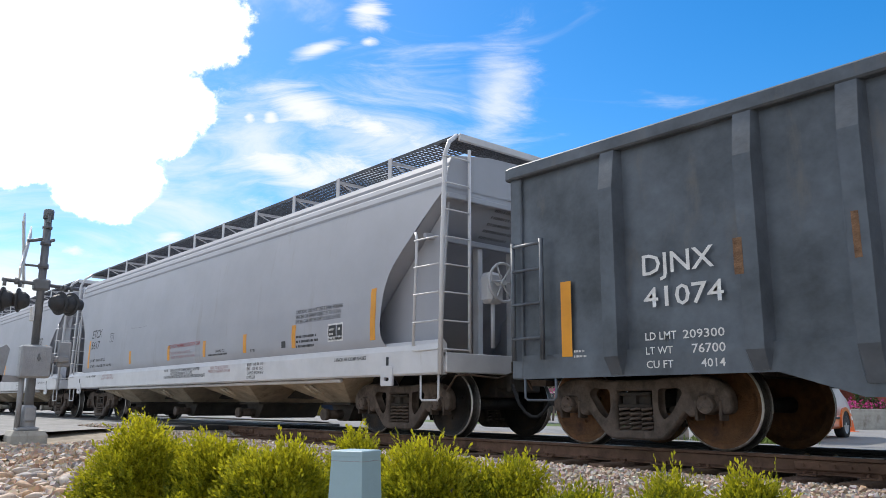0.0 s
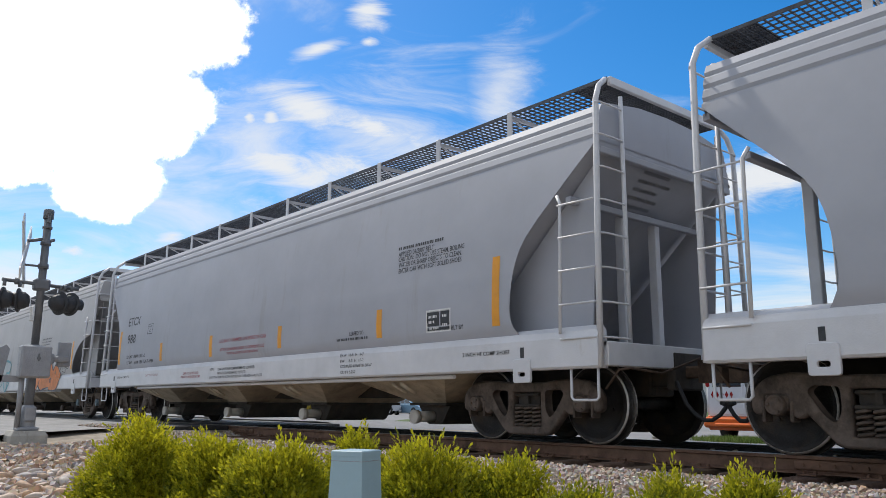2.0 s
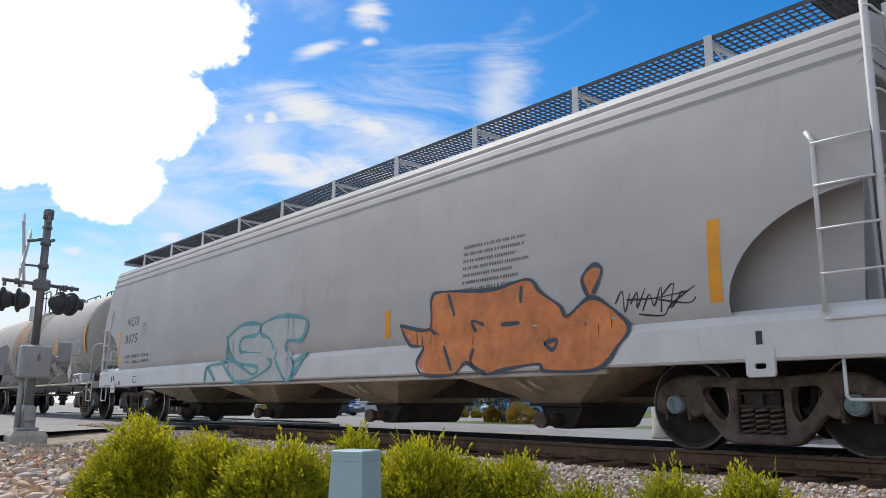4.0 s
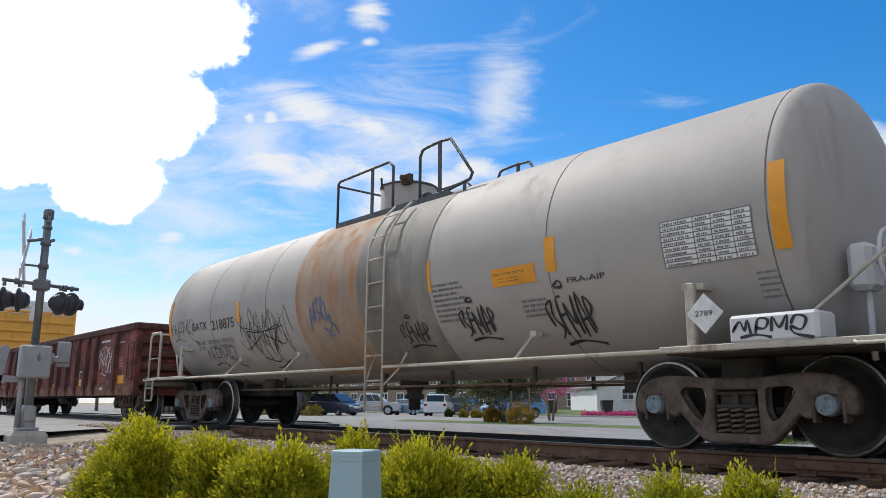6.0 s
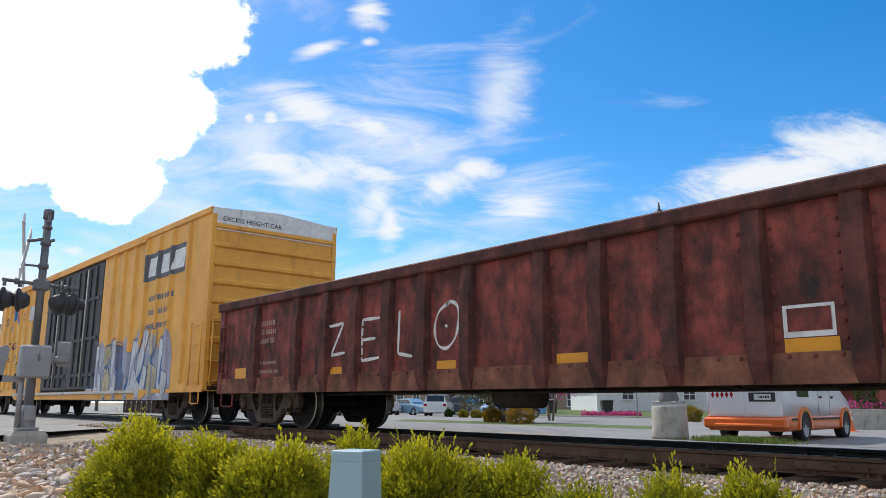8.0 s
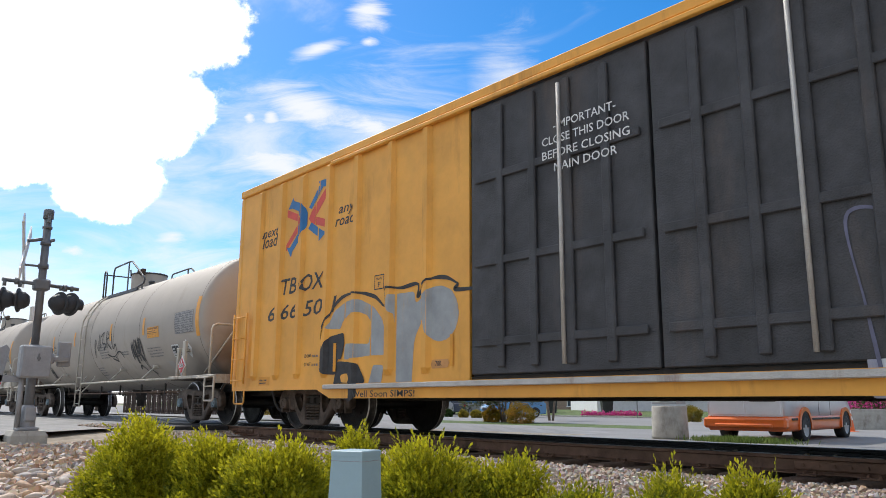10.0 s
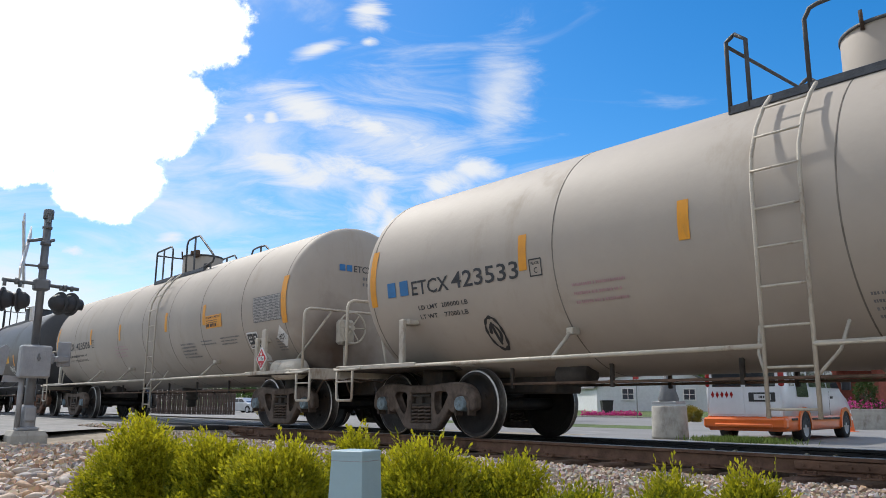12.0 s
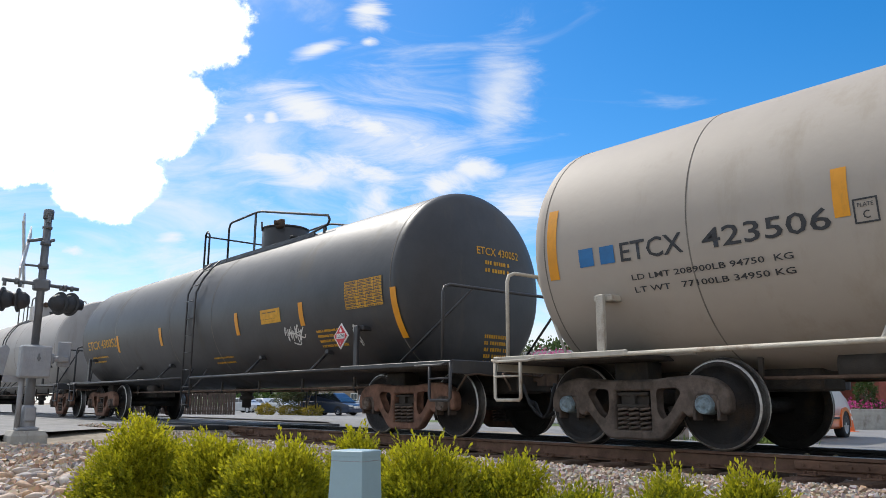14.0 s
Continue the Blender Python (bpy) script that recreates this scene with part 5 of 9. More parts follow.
        part("end_handrail", Shape().tube([(q, -1.5, 0.96), (q, -1.5, 1.92), (q, -1.47, 2.0), (q, -1.38, 2.04), (q, 1.38, 2.04), (q, 1.47, 2.0), (q, 1.5, 1.92), (q, 1.5, 0.96)], 0.024, 7), frame, car, "bent handrail across the car's end")
        for y in (-1, 1):
            part("bolster_web", Shape().box(X(0.90), X(0.80), y * 1.53, y * 1.47, 0.98, 1.62, 0.01).box(X(0.97), X(0.73), y * 1.47, y * 1.2, 1.55, 1.62, 0.01), frame, car)
            part("rail_brace", Shape().tube([(q, y * 0.95, 2.03), (X(0.15), y * 1.25, 1.0)], 0.02, 6), frame, car)
            # two-step ladder below the platform, its side guard and the corner grab
            o = X(-e_ + 0.02)
            st = Shape().tube([(o, y * 1.54, 0.98), (o, y * 1.54, 0.53), (o - s * 0.03, y * 1.54, 0.50), (o - s * 0.39, y * 1.54, 0.50), (o - s * 0.42, y * 1.54, 0.53), (o - s * 0.42, y * 1.54, 0.98)], 0.022, 6)
            part("sill_step", st, frame, car)
            part("step_rung", Shape().tube([(o, y * 1.55, 0.78), (o - s * 0.42, y * 1.55, 0.78)], 0.014, 6), frame, car)
            part("corner_grab", Shape().tube([(o - s * 0.05, y * 1.54, 0.98), (o - s * 0.03, y * 1.62, 0.97), (o - s * 0.08, y * 1.63, 0.95), (o - s * 0.62, y * 1.63, 0.95), (o - s * 0.66, y * 1.56, 0.97)], 0.016, 6), frame, car)
            part("side_bearing", Shape().box(X(0.95), X(0.5), y * 0.55, y * 0.85, 0.68, 0.93, 0.02), UNDER, car)
        coupler(car, X(-e_), s)
    # bottom fittings
    part("bottom_outlet", Shape().lathe([(0.24, 0.86), (0.25, 0.76), (0.16, 0.72), (0.12, 0.62), (0.16, 0.6), (0.16, 0.54), (0.1, 0.52), (0.1, 0.36), (0.0, 0.35)], False, (0, 0, 0), 16), UNDER, car)
    part("brake_cylinder", Shape().cyl((-half + 2.9, -0.5, 0.82), (-half + 3.4, -0.5, 0.82), 0.13, 18), UNDER, car)
    for x in trucks:
        running_gear(car, x, gear, cap)
    return car


RAIL_BLACK = mat("black_handrail", (0.03, 0.03, 0.032), 0.5, 0.2, var=0.2)
RAIL_GREY = mat("dark_handrail", (0.075, 0.075, 0.078), 0.55, 0.3, var=0.2)
FRAME_CREAM = mat("cream_frame", (0.50, 0.46, 0.39), 0.6, var=0.1, scale=3, dirt=(0.2, 0.12, 0.07), amount=0.35, streak=0.5, dscale=3)
tank_1 = tank_car("grey tank car with rust-stained middle and sprayed scrawls", -71.52, 7.02, (6.32, -6.35), TANK_GREY, FRAME_CREAM, "dark", "blue", deck=-1.21, dome_x=-0.23, rail_1=1.66, rail_2=(2.36, 3.57), seams=(-4.9, -2.55, 1.9, 4.3), rail_mat=RAIL_GREY, ladder_x=(0.74, 1.16), TANK_Z=2.30, TANK_R=1.485, hr=(1.05, 1.02), ext=(1.34, 1.06), struts=(-3.97, -1.75, 3.81))
tank_2 = tank_car("cream-white tank car with black sprayed scrawls", -124.9, 7.08, (6.37, -6.35), TANK_WHITE, FRAME_CREAM, "dark", "blue", deck=-1.46, dome_x=-0.08, rail_1=0.24, rail_2=(0.86, 3.43), seams=(-3.44, -0.2, 1.73, 3.59), rail_mat=RAIL_GREY, ladder_x=(-0.93, -0.48), struts=(-3.43, 1.78, 4.08))
tank_3 = tank_car("clean cream-white tank car with stencilled panels", -141.75, 7.14, (6.43, -6.25), TANK_WHITE, FRAME_CREAM, "dark", "blue", deck=-0.82, dome_x=0.12, rail_1=1.09, rail_2=(1.97, 3.56), seams=(-5.22, -1.55, 0.25, 1.9, 3.62, 5.5), rail_mat=RAIL_GREY, ladder_x=(0.83, 1.26), struts=(-3.49, -1.13, 3.89))
tank_4 = tank_car("black tank car with yellow stencils", -159.15, 7.33, (7.1, -6.7), TANK_BLACK, TANK_BLACK, "rust", "dark", seams=(-4.6, -1.0, 1.2), deck=-0.82, dome_x=1.42, rail_1=0.24, rail_2=(1.25, 5.40), rail_mat=RAIL_BLACK, ladder_x=(0.02, 0.43), TANK_R=1.50, hr=(1.16, 0.5), ext=(1.38, 0.7), struts=(-3.51, -1.47, 2.89, 5.2))
tank_5 = tank_car("dusty grey tank car with blue end", -176.4, 6.9, (6.6, -6.6), TANK_GREY, TANK_BLACK, "rust", "dark", rail_mat=RAIL_BLACK)

# ---- lettering, stripes, notices and spray paint ----
INK_RED_FADED = mat("stencil_red_faded", (0.42, 0.27, 0.29), 0.6, var=0.15, scale=20, bump=0)
FADED_WHITE = mat("faded_white", (0.33, 0.22, 0.19), 0.7, var=0.3, scale=20, bump=0)
PINK = mat("pink_tag", (0.62, 0.16, 0.22), 0.6, bump=0)
SPRAY_BLACK = mat("spray_black", (0.03, 0.03, 0.033), 0.6, var=0.3, scale=8, bump=0)
SPRAY_WHITE = mat("spray_white", (0.68, 0.68, 0.66), 0.6, var=0.15, scale=8, bump=0)
OWNER_GREY = mat("owner_mark_grey", (0.10, 0.10, 0.11), 0.6, var=0.15, bump=0)
SPRAY_FROST = mat("spray_frost", (0.58, 0.60, 0.62), 0.6, var=0.12, scale=3, bump=0)
SPRAY_YELLOWED = mat("spray_yellowed", (0.52, 0.46, 0.30), 0.6, var=0.2, scale=3, bump=0)
SPRAY_SLATE = mat("spray_slate_violet", (0.13, 0.13, 0.20), 0.6, var=0.2, scale=4, bump=0)
SPRAY_ORANGE = mat("spray_orange", (0.62, 0.21, 0.07), 0.6, var=0.2, scale=4, bump=0)
SPRAY_TEAL = mat("spray_teal", (0.12, 0.33, 0.38), 0.6, var=0.2, scale=4, bump=0)
SPRAY_GREY = mat("spray_grey", (0.33, 0.35, 0.36), 0.6, var=0.15, scale=2, dirt=(0.55, 0.36, 0.16), amount=0.38, dscale=2.4, bump=0)
SPRAY_BLUE = mat("spray_blue", (0.08, 0.16, 0.34), 0.6, var=0.2, scale=4, bump=0)
SPRAY_LILAC = mat("spray_lilac", (0.34, 0.34, 0.42), 0.6, var=0.15, scale=2, dirt=(0.6, 0.6, 0.6), amount=0.35, dscale=3, bump=0)
RUST_WASH = mat("rust_wash", (0.33, 0.26, 0.20), 0.75, var=0.15, scale=1.2, dirt=(0.40, 0.165, 0.06), amount=0.52, streak=0.07, dscale=3.6, bump=0.003)
SOOT_WASH = mat("soot_wash", (0.20, 0.185, 0.165), 0.7, var=0.2, scale=1, dirt=(0.32, 0.30, 0.27), amount=0.45, streak=0.1, dscale=3, bump=0.003)
TABLE_WHITE = mat("faded_table_white", (0.44, 0.42, 0.40), 0.65, var=0.08, scale=6, bump=0)
HAZARD_RED = mat("placard_red", (0.50, 0.03, 0.04), 0.5, var=0.1, bump=0)
SIDE_1, SIDE_2, SIDE_4 = tank_side(2.30, 1.485), tank_side(2.27, 1.47), tank_side(2.27, 1.50)


def flat(y):
    """An upright side wall at half width y, a hair's breadth proud."""
    return lambda u, v: (u, -y - 0.003, v)


def box_side(u, v):
    """The boxcar's side, over wall and ribs alike."""
    d = 0.0
    for x in (-8.66, -7.87, -7.15, -6.3, -5.48, -4.6, -3.76, 3.5, 4.3, 5.1, 5.9, 6.7, 7.5, 8.4):
        d = max(d, 0.062 * max(0.0, min(1.0, (0.10 - abs(u - x)) / 0.05)))
    return (u, -1.534 - d, v)


def proud(surf, d=0.003):
    """A surface a little further out than another."""
    def f(u, v):
        p = surf(u, v)
        return (p[0], p[1] - d, p[2])
    return f


def outline(surf, u0, u1, v0, v1, w):
    sh = Shape()
    for a0, a1, b0, b1 in ((u0, u1, v0, v0 + w), (u0, u1, v1 - w, v1), (u0, u0 + w, v0 + w, v1 - w), (u1 - w, u1, v0 + w, v1 - w)):
        sh.grid(surf, [a0, a1], [b0, (b0 + b1) / 2, b1])
    return sh


def framed_sign(car, u0, u1, v0, v1, surf, top, low):
    f = part("plate_mark", outline(surf, u0, u1, v0, v1, 0.015), INK, car, "square outline with a letter")
    if top:
        lettering("plate_word", top, u0 + (u1 - u0) * 0.18, v0 + (v1 - v0) * 0.66, (v1 - v0) * 0.16, surf, INK, car, (u1 - u0) * 0.64)
        lettering("plate_letter", low, u0 + (u1 - u0) * 0.36, v0 + (v1 - v0) * 0.18, (v1 - v0) * 0.32, surf, INK, car, (u1 - u0) * 0.28)


def load_panel(car, u0, u1, v0, v1, surf):
    """The two-part black test panel with white print."""
    part("panel_frame", outline(surf, u0 - 0.02, u1 + 0.02, v0 - 0.02, v1 + 0.02, 0.03), INK_WHITE, car)
    um, vm = u0 + (u1 - u0) * 0.58, v0 + (v1 - v0) * 0.2
    for a0, a1, b0, b1 in ((u0, um - 0.012, vm + 0.01, v1), (um + 0.012, u1, vm + 0.01, v1), (u0, u1, v0, vm - 0.01)):
        patch("test_panel", a0, a1, b0, b1, surf, INK, car, "black test panel")
    text_bars("panel_print", u0 + 0.04, um - 0.06, v1 - 0.09, 2, 0.07, 0.035, proud(surf), INK_WHITE, car, 2)
    text_bars("panel_print", um + 0.05, u1 - 0.03, v1 - 0.09, 2, 0.12, 0.035, proud(surf), INK_WHITE, car, 3)
    text_bars("panel_print", u0 + 0.04, u1 - 0.15, v0 + 0.02, 1, 0.05, 0.03, proud(surf), INK_WHITE, car, 4)


def data_table(car, u0, u1, v0, v1, surf, back, ink):
    """A stencilled table of tests: rules and print."""
    if back:
        patch("table_back", u0, u1, v0, v1, surf, back, car, "stencilled table")
    sh = Shape()
    f = proud(surf)
    rows, cols = 9, (0, 0.38, 0.58, 0.8, 1)
    for k in range(rows + 1):
        v = v0 + (v1 - v0) * k / rows
        sh.grid(f, [u0, u1], [v - 0.005, v + 0.005])
    for c in cols:
        u = u0 + (u1 - u0) * c
        sh.grid(f, [u - 0.005, u + 0.005], [v0 + (v1 - v0) * j / 6 for j in range(7)])
    part("table_rules", sh, ink, car)
    for k, c in enumerate(cols[:-1]):
        text_bars("table_print", u0 + (u1 - u0) * c + 0.03, u0 + (u1 - u0) * cols[k + 1] - 0.03, v1 - (v1 - v0) / rows * 0.82, rows, (v1 - v0) / rows, (v1 - v0) / rows * 0.42, f, ink, car, k + 5)


def placard(car, x, y, z, r, number, face, rim, ink):
    """A diamond hazard placard on a bracket."""
    def diamond(q, d0, d1):
        return Shape().prism([(x - q, z), (x, z - q), (x + q, z), (x, z + q)], y + d0, y + d1)
    pl = part("placard", diamond(r, -0.004, 0.012), rim, car, "diamond-shaped hazard placard")
    part("placard_face", diamond(r * 0.86, -0.008, -0.004), face, pl)
    f = lambda u, v: (u, y - 0.013, v)
    patch("number_field", x - r * 0.56, x + r * 0.56, z - r * 0.2, z + r * 0.2, lambda u, v: (u, y - 0.010, v), INK_WHITE, pl)
    lettering("number", number, x - r * 0.48, z - r * 0.13, r * 0.27, f, ink, pl, r * 0.96)
    if face is HAZARD_RED:
        part("flame", Shape().prism([(x - r * 0.13, z + r * 0.3), (x + r * 0.13, z + r * 0.3), (x + r * 0.16, z + r * 0.48), (x + r * 0.06, z + r * 0.42), (x + 0.0, z + r * 0.66), (x - r * 0.07, z + r * 0.44), (x - r * 0.15, z + r * 0.5)], y - 0.012, y - 0.008), INK_WHITE, pl)
        lettering("class_number", "3", x - r * 0.06, z - r * 0.62, r * 0.2, f, INK_WHITE, pl, r * 0.12)


def tag_lines(box, lines):
    """Lines drawn in a unit square, laid into a box (u0, u1, v0, v1)."""
    u0, u1, v0, v1 = box
    return [[(u0 + (u1 - u0) * a, v0 + (v1 - v0) * b) for a, b in ln] for ln in lines]


TAG_A = [[(0.0, 0.1), (0.08, 0.7), (0.16, 0.3), (0.24, 0.85), (0.26, 0.35)], [(0.30, 0.75), (0.42, 0.9), (0.34, 0.55), (0.46, 0.5), (0.36, 0.3)],
         [(0.5, 0.35), (0.52, 0.9), (0.6, 0.7), (0.5, 0.6), (0.64, 0.3)], [(0.46, 0.15), (0.66, 0.05), (0.9, 0.2), (1.0, -0.05)], [(0.68, 0.8), (0.7, 0.3), (0.8, 0.45), (0.82, 0.1)], [(0.6, 0.0), (0.75, -0.1), (0.72, 0.05)]]
TAG_B = [[(0.0, 0.4), (0.1, 0.85), (0.16, 0.45), (0.2, 0.9), (0.24, 0.3)], [(0.3, 0.3), (0.34, 0.9), (0.46, 0.85), (0.42, 0.5), (0.3, 0.55)], [(0.1, 0.15), (0.3, 0.25), (0.5, 0.1)],
         [(0.5, 0.35), (0.52, 0.95), (0.6, 0.5), (0.7, 1.0), (0.68, 0.35)], [(0.74, 0.6), (0.8, 0.95), (0.92, 0.8), (0.86, 0.35), (0.74, 0.5), (0.78, 0.2), (1.0, 0.0)], [(0.05, 0.6), (0.02, 0.62)]]
TAG_C = [[(0.05, 0.3), (0.0, 0.6), (0.15, 0.7), (0.1, 0.45), (0.22, 0.25), (0.08, 0.1)], [(0.25, 0.15), (0.28, 0.7), (0.4, 0.75)], [(0.26, 0.45), (0.4, 0.48)], [(0.45, 0.1), (0.42, 0.65), (0.55, 0.3), (0.62, 0.75), (0.6, 0.15)],
         [(0.68, 0.1), (0.74, 0.8), (0.85, 0.15)], [(0.7, 0.35), (0.9, 0.4)], [(0.9, 0.2), (0.88, 0.7), (1.0, 0.55), (0.9, 0.4)], [(0.3, 0.92), (0.45, 1.0), (0.5, 0.9), (0.32, 0.9)], [(0.1, 0.0), (0.5, 0.05), (0.95, -0.02)]]
TAG_D = [[(0.0, 0.5), (0.1, 0.9), (0.12, 0.2), (0.2, 0.8)], [(0.2, 0.45), (0.3, 0.8), (0.28, 0.3), (0.4, 0.9)], [(0.35, 0.2), (0.45, 0.7), (0.5, 0.3), (0.6, 0.9), (0.58, 0.1)], [(0.6, 0.6), (0.75, 0.95), (0.7, 0.2), (0.85, 0.7)], [(0.3, 0.1), (0.6, 0.0), (0.7, 0.3), (1.0, 0.8)], [(0.55, 0.5), (0.9, 0.3), (1.0, 0.45)], [(0.15, 0.6), (0.5, 0.55), (0.9, 0.65)]]


def filled(name, box, loops, surf, material, car, label="", soft=0.06, step=0.025):
    """Filled sprayed shapes: each loop a closed line, laid into a box or drawn as it stands, in narrow upright strips."""
    sh = Shape()
    for lp in (tag_lines(box, loops) if box else loops):
        pts = round_poly(lp, soft, 4)
        n = len(pts)

        def cuts(u):
            out = []
            for i in range(n):
                (ua, va), (ub, vb) = pts[i], pts[(i + 1) % n]
                if (ua <= u) != (ub <= u):
                    out.append(va + (vb - va) * (u - ua) / (ub - ua))
            return sorted(out)
        lo, hi = min(p[0] for p in pts) + 1e-4, max(p[0] for p in pts) - 1e-4
        m = max(2, int((hi - lo) / step))
        us = [lo + (hi - lo) * k / m for k in range(m + 1)]
        cs = [cuts(u) for u in us]
        for k in range(m):
            if len(cs[k]) != len(cs[k + 1]):
                continue
            for j in range(0, len(cs[k]) - 1, 2):
                (a0, a1), (b0, b1) = cs[k][j:j + 2], cs[k + 1][j:j + 2]
                q = max(1, int(max(a1 - a0, b1 - b0) / 0.12))
                v = [surf(us[k], a0 + (a1 - a0) * i / q) for i in range(q + 1)] + [surf(us[k + 1], b0 + (b1 - b0) * i / q) for i in range(q + 1)]
                sh.add(v, [(i, q + 1 + i, q + 2 + i, i + 1) for i in range(q)], True)
    return part(name, sh, material, car, label)


def gon_side(u, v):
    """The red gondola's side, over wall and ribs alike."""
    d = 0.0
    for x in (6.47, 4.86, 4.09, 3.2, 2.32, 1.41, 0.59, -0.66, -1.55, -2.36, -3.18, -4.02, -4.93, -6.38):
        d = max(d, 0.105 * max(0.0, min(1.0, (0.125 - abs(u - x)) / 0.035)))
    return (u, -1.526 - d, v)


def sprayed_side(u, v):
    """A hopper's side sheet and the sill below it."""
    return (u, -max(hop_y(max(v, 1.25)), 1.60 if v < 1.2 else 1.60 - 0.3 * (v - 1.2)) - 0.008, v)


def road_mark(car, u0, u1, v0, v1, surf):
    """Two crossing arrows, blue over red."""
    def poly(pts, material, d):
        f = proud(surf, d)
        filled("crossing_arrow", (u0, u1, v0, v1), [pts], f, material, car, "painted arrow", 0.004, 0.02)
    R, B = INK_ORANGE_RED, INK_BLUE
    poly([(0.0, 0.80), (0.34, 0.62), (0.44, 0.50), (0.34, 0.38), (0.0, 0.02), (0.0, 0.14), (0.28, 0.46), (0.28, 0.52), (0.0, 0.66)], R, 0.0)
    poly([(1.0, 1.02), (0.62, 0.62), (0.55, 0.50), (0.62, 0.40), (1.0, 0.24), (1.0, 0.38), (0.72, 0.50), (1.0, 0.84)], R, 0.0)
    poly([(0.02, 0.80), (0.14, 1.0), (0.16, 0.93), (0.44, 0.80), (0.52, 0.62), (0.52, 0.40), (0.42, 0.24), (0.16, -0.02), (0.14, -0.12), (0.02, 0.08), (0.10, 0.07), (0.34, 0.34), (0.40, 0.44), (0.40, 0.58), (0.34, 0.68), (0.12, 0.80)], B, 0.002)
    poly([(0.55, 0.70), (0.80, 1.06), (0.76, 1.12), (0.98, 1.12), (0.94, 0.98), (0.88, 1.00), (0.62, 0.66)], B, 0.002)
    poly([(0.55, 0.32), (0.80, 0.12), (0.78, 0.02), (0.98, 0.16), (0.88, 0.22), (0.62, 0.42)], B, 0.002)


lettering("stencil", "DJNX", -6.21, 1.751, 0.211, flat(1.538), INK_WHITE, gon_1, 0.81)
lettering("stencil", "41074", -6.21, 1.419, 0.202, flat(1.538), INK_WHITE, gon_1, 0.89)
lettering("stencil", "LD LMT", -6.21, 1.089, 0.079, flat(1.538), INK_WHITE, gon_1, 0.36)
lettering("stencil", "209300", -5.78, 1.086, 0.082, flat(1.538), INK_WHITE, gon_1, 0.44)
lettering("stencil", "LT WT", -6.21, 0.948, 0.073, flat(1.538), INK_WHITE, gon_1, 0.31)
lettering("stencil", "76700", -5.69, 0.943, 0.086, flat(1.538), INK_WHITE, gon_1, 0.35)
lettering("stencil", "CU FT", -6.21, 0.812, 0.073, flat(1.538), INK_WHITE, gon_1, 0.31)
lettering("stencil", "4014", -5.60, 0.807, 0.079, flat(1.538), INK_WHITE, gon_1, 0.25)
stripe(gon_1, -7.24, 0.97, 1.81, flat(1.538), 0.15)
text_bars("small_print", -7.14, -6.95, 1.012, 2, 0.055, 0.022, flat(1.538), INK_WHITE, gon_1, 1)
scuffs = [(-5.16, -5.03, 1.62, 1.96), (-4.11, -4.01, 1.63, 2.02)]
lettering("stencil", "ETCX", -6.40, 2.157, 0.225, hop_surf, INK, hop_1, 0.78)
lettering("stencil", "5617", -6.34, 1.866, 0.204, hop_surf, INK, hop_1, 0.65)
lettering("stencil", "LD LMT  198000  LBS LO", -6.34, 1.520, 0.071, hop_surf, INK, hop_1, 1.23)
lettering("stencil", "LT WT    65000  LBS KPT 04-1992", -6.32, 1.374, 0.063, hop_surf, INK, hop_1, 1.70)
framed_sign(hop_1, -4.89, -4.63, 1.98, 2.21, hop_surf, "PLATE", "C")
lettering("stencil", "2 INCH HF COMP SHOES", -6.62, 1.113, 0.050, sill_surf, INK, hop_1, 0.82)
lettering("stencil", "CAPS TO BE SECURED", -5.24, 1.108, 0.051, sill_surf, INK_RED_FADED, hop_1, 0.79)
lettering("stencil", "PRIOR TO RELEASE OF CAR", -5.32, 1.037, 0.051, sill_surf, INK_RED_FADED, hop_1, 0.95)
lettering("stencil", "DO NOT HAMMER SIDES OF CAR", -0.87, 1.615, 0.083, hop_surf, INK_RED, hop_1, 1.66)
lettering("stencil", "ATTACH GROUNDING CABLES TO", -0.84, 1.479, 0.054, hop_surf, INK_RED_FADED, hop_1, 1.14)
lettering("stencil", "PRIOR TO LOADING OR UNLOADING", -0.70, 1.390, 0.054, hop_surf, INK_RED_FADED, hop_1, 1.24)
lettering("stencil", "LEASED TO", 1.53, 1.426, 0.044, hop_surf, INK, hop_1, 0.39)
text_bars("small_print", 1.20, 2.27, 1.367, 1, 0.050, 0.033, hop_surf, INK, hop_1, 3)
lettering("stencil", "BLT BY", 2.98, 1.362, 0.052, hop_surf, INK, hop_1, 0.19)
lettering("stencil", "NOTE:", -1.05, 1.118, 0.048, sill_surf, INK, hop_1, 0.22)
lettering("stencil", "CAR HAS FOUR COMPARTMENTS EQUIPPED", -0.70, 1.109, 0.060, sill_surf, INK, hop_1, 1.51)
lettering("stencil", "WITH 5135B PNEUMATIC OUTLETS.", -0.70, 1.035, 0.060, sill_surf, INK, hop_1, 1.17)
lettering("stencil", "CAUTION: REMOVE BOTH CAPS BEFORE OPERATING OUTLETS", -1.05, 0.968, 0.062, sill_surf, INK, hop_1, 2.13)
lettering("stencil", "EXW  10-8  H   8-7", 2.90, 1.118, 0.052, sill_surf, INK, hop_1, 0.60)
lettering("stencil", "EW     8-0  H  15-2", 2.89, 1.038, 0.052, sill_surf, INK, hop_1, 0.60)
lettering("stencil", "COUPLED LENGTH 58'-6\"", 2.90, 0.963, 0.052, sill_surf, INK, hop_1, 0.62)
lettering("stencil", "CU FT 5250", 2.89, 0.886, 0.052, sill_surf, INK, hop_1, 0.32)
lettering("stencil", "CAPS TO BE SECURED", 1.32, 1.104, 0.056, sill_surf, INK_RED_FADED, hop_1, 0.78)
